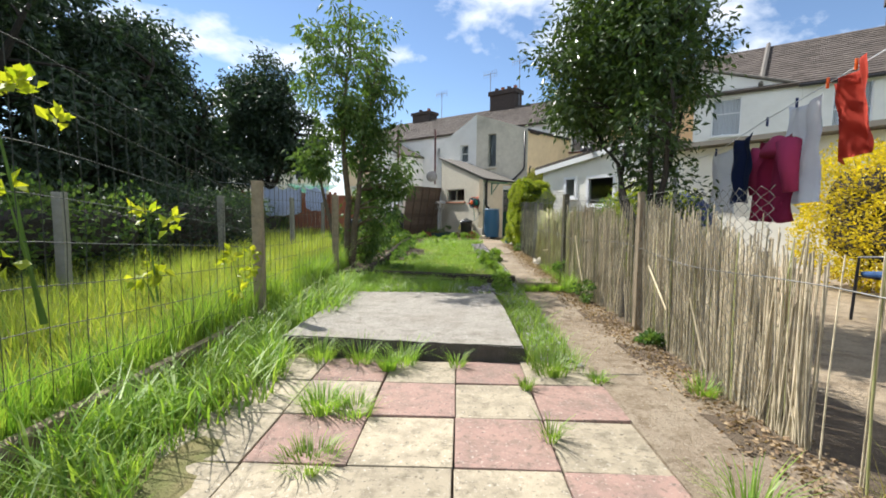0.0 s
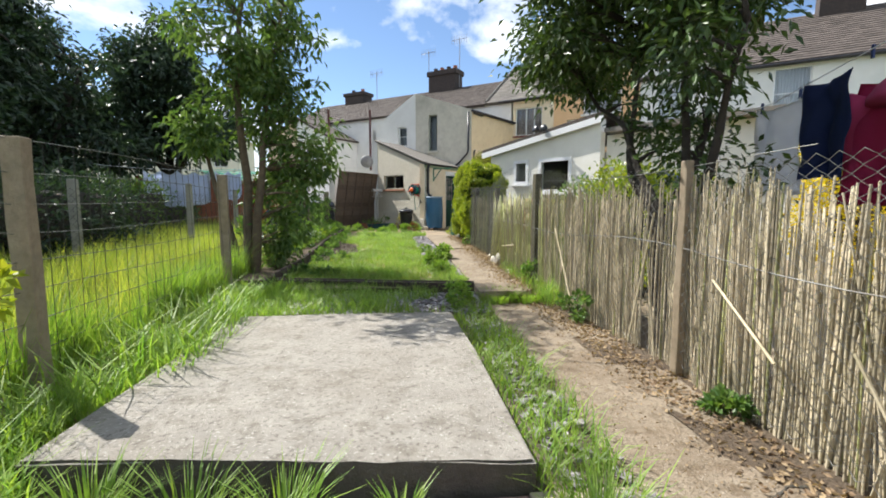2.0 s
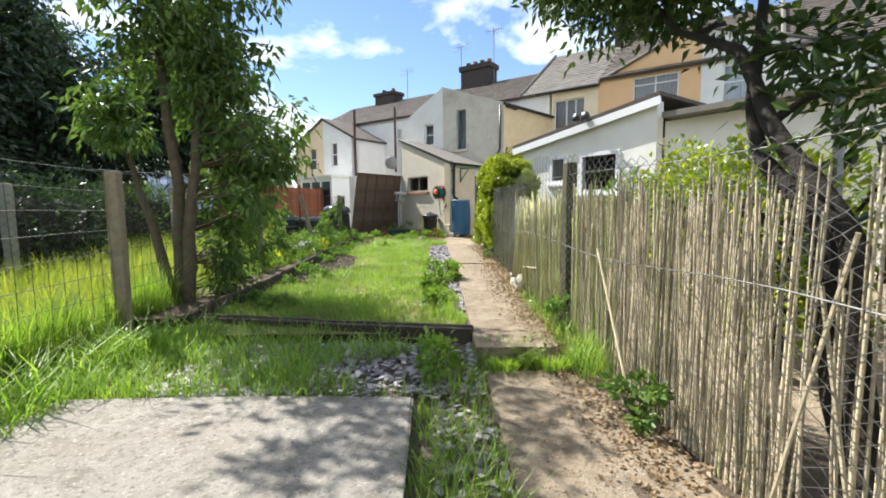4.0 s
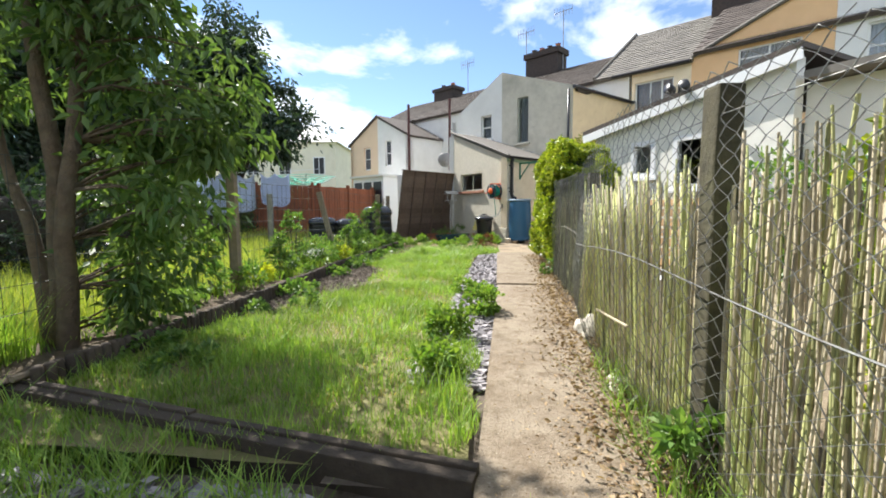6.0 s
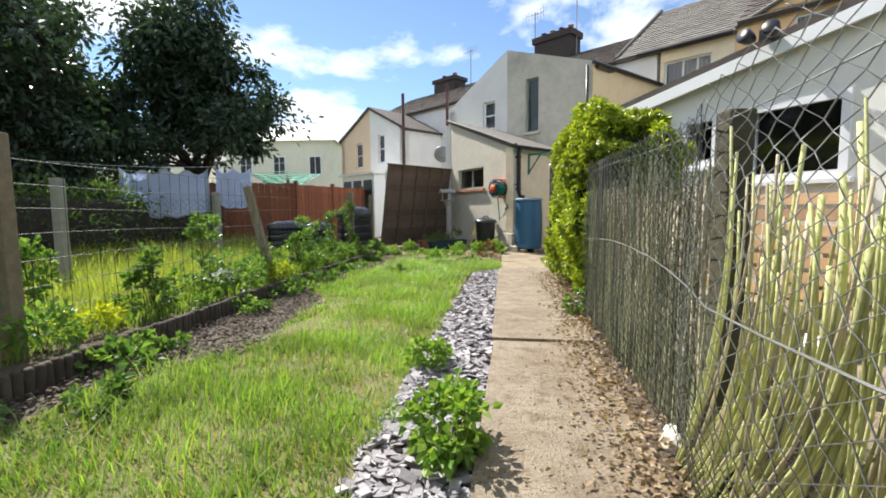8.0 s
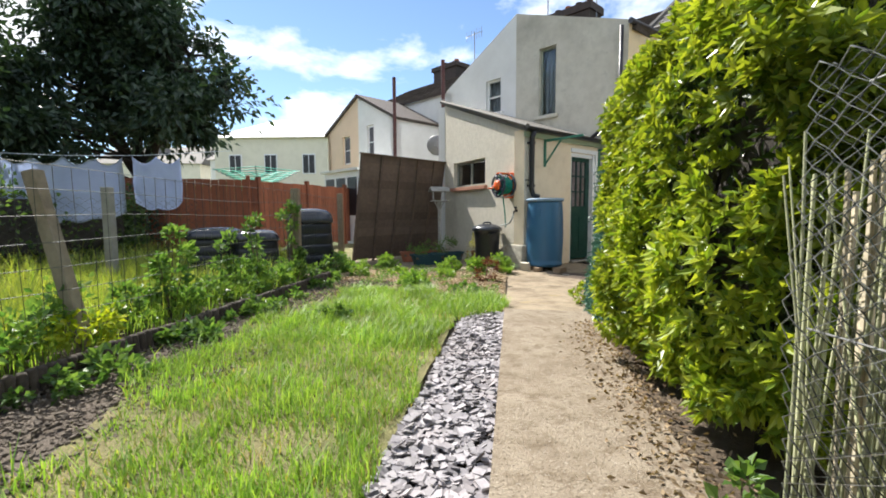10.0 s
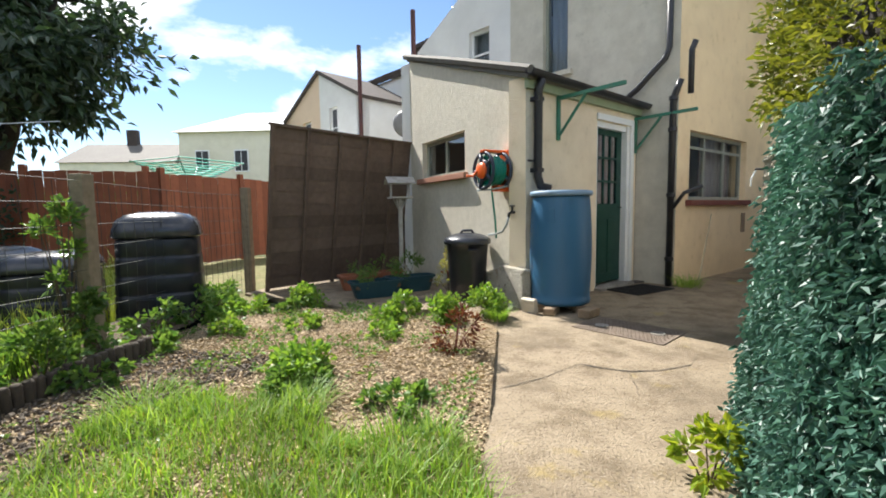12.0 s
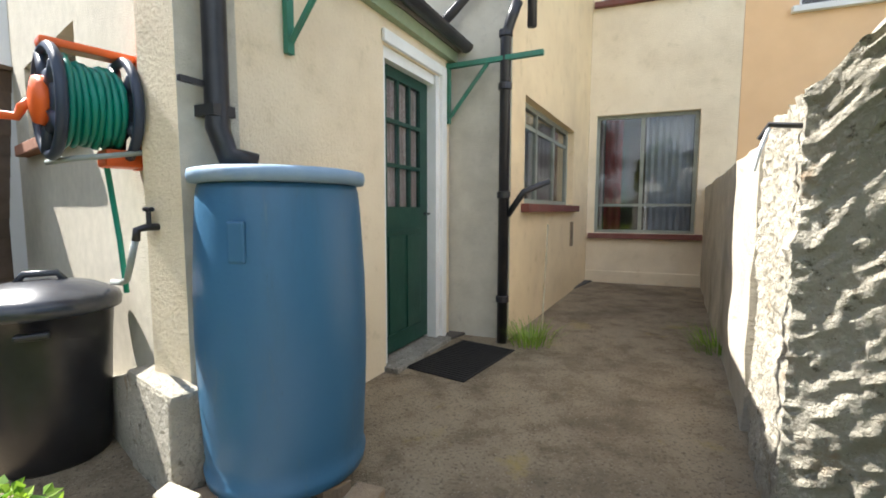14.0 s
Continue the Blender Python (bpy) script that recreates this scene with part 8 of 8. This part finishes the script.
r = np.random.default_rng(61)
n = 9200
y = np.r_[r.uniform(8.9, 15.35, 7400), r.uniform(7.15, 8.05, 1500), r.uniform(4.6, 7.1, 300)]
x = np.r_[r.uniform(0.82, 1.24, 7400), r.uniform(-0.6, 1.25, 1500) , r.uniform(1.0, 1.27, 300)]
z = np.r_[np.full(7400, 0.062), np.full(1500, 0.015), np.full(300, 0.0)] + r.uniform(0, 0.025, n)
v, f = chips(n, np.c_[x, y, z], 0.020, 0.17, 62)
slate_bed = bpy.data.objects["slate_bed"]
tagged(part("slate_chippings", mesh_np("slate_chippings", v, f, M_slate), None, slate_bed), kind="stuff")
chip_kinds = []
for k in range(8):
    v, f = chips(1, np.zeros((1, 3)), 0.024, 0.2, 500 + k)
    chip_kinds.append(mesh_np("slate_chip", v, f, M_slate_one))
for k in range(280):
    yy = float(r.uniform(9.6, 15.0))
    part("slate_chip", chip_kinds[k % 8], None, slate_bed, at=pose(float(r.uniform(0.84, 1.22)), yy, 0.088 + float(r.uniform(0, 0.012)), float(r.normal(0, 8)), float(r.normal(0, 8)), float(r.uniform(0, 360))))
n = 42000
y = r.uniform(15.5, 18.4, n)
x = r.uniform(-1.5, 1.14, n)
ok = (x < np.interp(y, [15.4, 17.2, 18.4], [1.14, 1.12, 0.25])) & (x > np.interp(y, [15.4, 18.4], [-1.1, -1.6]))
x, y = x[ok], y[ok]
v, f = chips(len(x), np.c_[x, y, 0.062 + r.uniform(0, 0.012, len(x))], 0.0062, 0.6, 63)
tagged(part("pea_gravel", mesh_np("pea_gravel", v, f, M_gravel), None, bpy.data.objects["gravel_patch"]), kind="stuff")
n = 8000
y, x = r.uniform(10.2, 17.0, n), r.uniform(-1.2, -0.3, n)
v, f = chips(n, np.c_[x, y, 0.075 + r.uniform(0, 0.012, n)], 0.009, 0.6, 64)
tagged(part("grit", mesh_np("grit", v, f, M_grit), None, bpy.data.objects["soil"]), kind="stuff")

r = np.random.default_rng(66)
n = 9000
y, x = r.uniform(15.8, 18.6, n), r.uniform(-1.6, 1.05, n)
ok = np.array([noise.noise((a * 2.4, b_ * 2.4, 9)) + 0.5 * noise.noise((a * 8, b_ * 8, 2)) > 0.12 for a, b_ in zip(x, y)])
x, y = x[ok], y[ok]
n = len(x)
tagged(new("creeping_weeds", leaf_mesh("creeping_weeds", np.c_[x, y, 0.07 + r.uniform(0, 0.03, n)], np.c_[r.normal(size=n), r.normal(size=n), r.uniform(0.1, 0.9, n)], 0.030, 0.019, L_weed, 0.25, 0, 68)), "creeping weeds spreading over the gravel", "weeds", "", "stuff")
n = 9000
y, x = r.uniform(15.9, 18.2, n), r.uniform(-1.1, 1.1, n)
ok = np.array([noise.noise((a * 1.6, b_ * 1.6, 4)) > -0.05 for a, b_ in zip(x, y)])
x, y = x[ok], y[ok]
n = len(x)
tagged(new("dry_straw", leaf_mesh("dry_straw", np.c_[x, y, np.full(n, 0.072)], np.c_[r.normal(size=n), r.normal(size=n), r.uniform(-0.05, 0.15, n)], 0.07, 0.006, L_straw, 0.1, 0, 67)), "dead straw scattered over the gravel", "straw", "", "stuff")

# ---- paving ----
paving = thing("paving", None, "pink and cream square paving slabs with weedy joints", "paving", kind="structure")
slab_me = {}
for c in (0, 1):
    for half in (0, 1):
        bm = boxed(0.004, 0.446, 0.004, 0.446 if not half else 0.40, -0.045, 0.0, bevel=0.006)
        slab_me[c, half] = as_mesh("paving_slab", bm, (M_pave_pink, M_pave_cream)[c])
pink = {(i, j) for i in range(-3, 2) for j in range(-8, 1) if (i + j) % 2 == 0 and (j != -3 or i == 1)} - {(-3, -1)}
for i in range(-3, 2):
    for j in range(-8, 1):
        x, yb = 0.41 + 0.45 * i, 4.338 + 0.45 * j
        part("paving_slab", slab_me[0 if (i, j) in pink else 1, 1 if j == 0 else 0], None, paving, at=pose(x + float(rng.normal(0, 0.003)), yb + float(rng.normal(0, 0.003)), float(rng.normal(0.002, 0.003)), float(rng.normal(0, 0.35)), float(rng.normal(0, 0.35)), float(rng.normal(0, 0.4))))
solid("paving_bed", boxed(-0.97, 1.33, 0.2, 4.76, -0.09, -0.025), M_soil, "soil between and below the paving slabs", "soil", kind="structure")

# cracks in the concrete, as narrow soil-filled grooves
def crack(pts, z, w, label):
    bm = bmesh.new()
    fine = []
    for a, b_ in zip(pts, pts[1:]):
        for k in range(6):
            f = k / 6
            fine.append((a[0] + (b_[0] - a[0]) * f, a[1] + (b_[1] - a[1]) * f))
    fine.append(pts[-1])
    left, right = [], []
    for k, (x, y) in enumerate(fine):
        x += 0.012 * noise.noise((k * 0.7, x * 3, 1))
        y += 0.012 * noise.noise((k * 0.7, y * 3, 5))
        ww = w * (0.5 + abs(noise.noise((k * 0.9, 2, 3)))) * (0.3 if k in (0, len(fine) - 1) else 1)
        left.append(bm.verts.new((x - ww * 0.4, y - ww, z)))
        right.append(bm.verts.new((x + ww * 0.4, y + ww, z)))
    for k in range(len(fine) - 1):
        bm.faces.new((left[k], left[k + 1], right[k + 1], right[k]))
    return solid("crack", bm, M_slab_edge, label, "crack", "cracks in the concrete", kind="structure")


crack([(1.16, 16.72), (1.43, 16.93), (1.67, 17.19), (1.79, 17.13), (1.95, 17.09), (2.13, 17.13), (2.35, 17.25), (2.5, 17.5)], 0.034, 0.009, "dirt-filled crack winding across the patio")
crack([(1.94, 17.08), (1.93, 16.89), (1.90, 16.70)], 0.034, 0.006, "dirt-filled crack in the patio")
crack([(1.27, 4.35), (1.27, 4.50), (1.44, 4.53), (1.62, 4.54), (1.68, 4.62), (1.79, 4.68), (1.9, 4.66)], 0.010, 0.008, "weedy crack across the concrete path")
crack([(1.30, 5.9), (1.5, 5.95), (1.7, 5.88), (1.98, 6.0)], 0.010, 0.005, "thin crack across the concrete path")
crack([(1.27, 9.3), (1.45, 9.42), (1.66, 9.36), (1.84, 9.45)], 0.104, 0.004, "thin crack across the worn path")
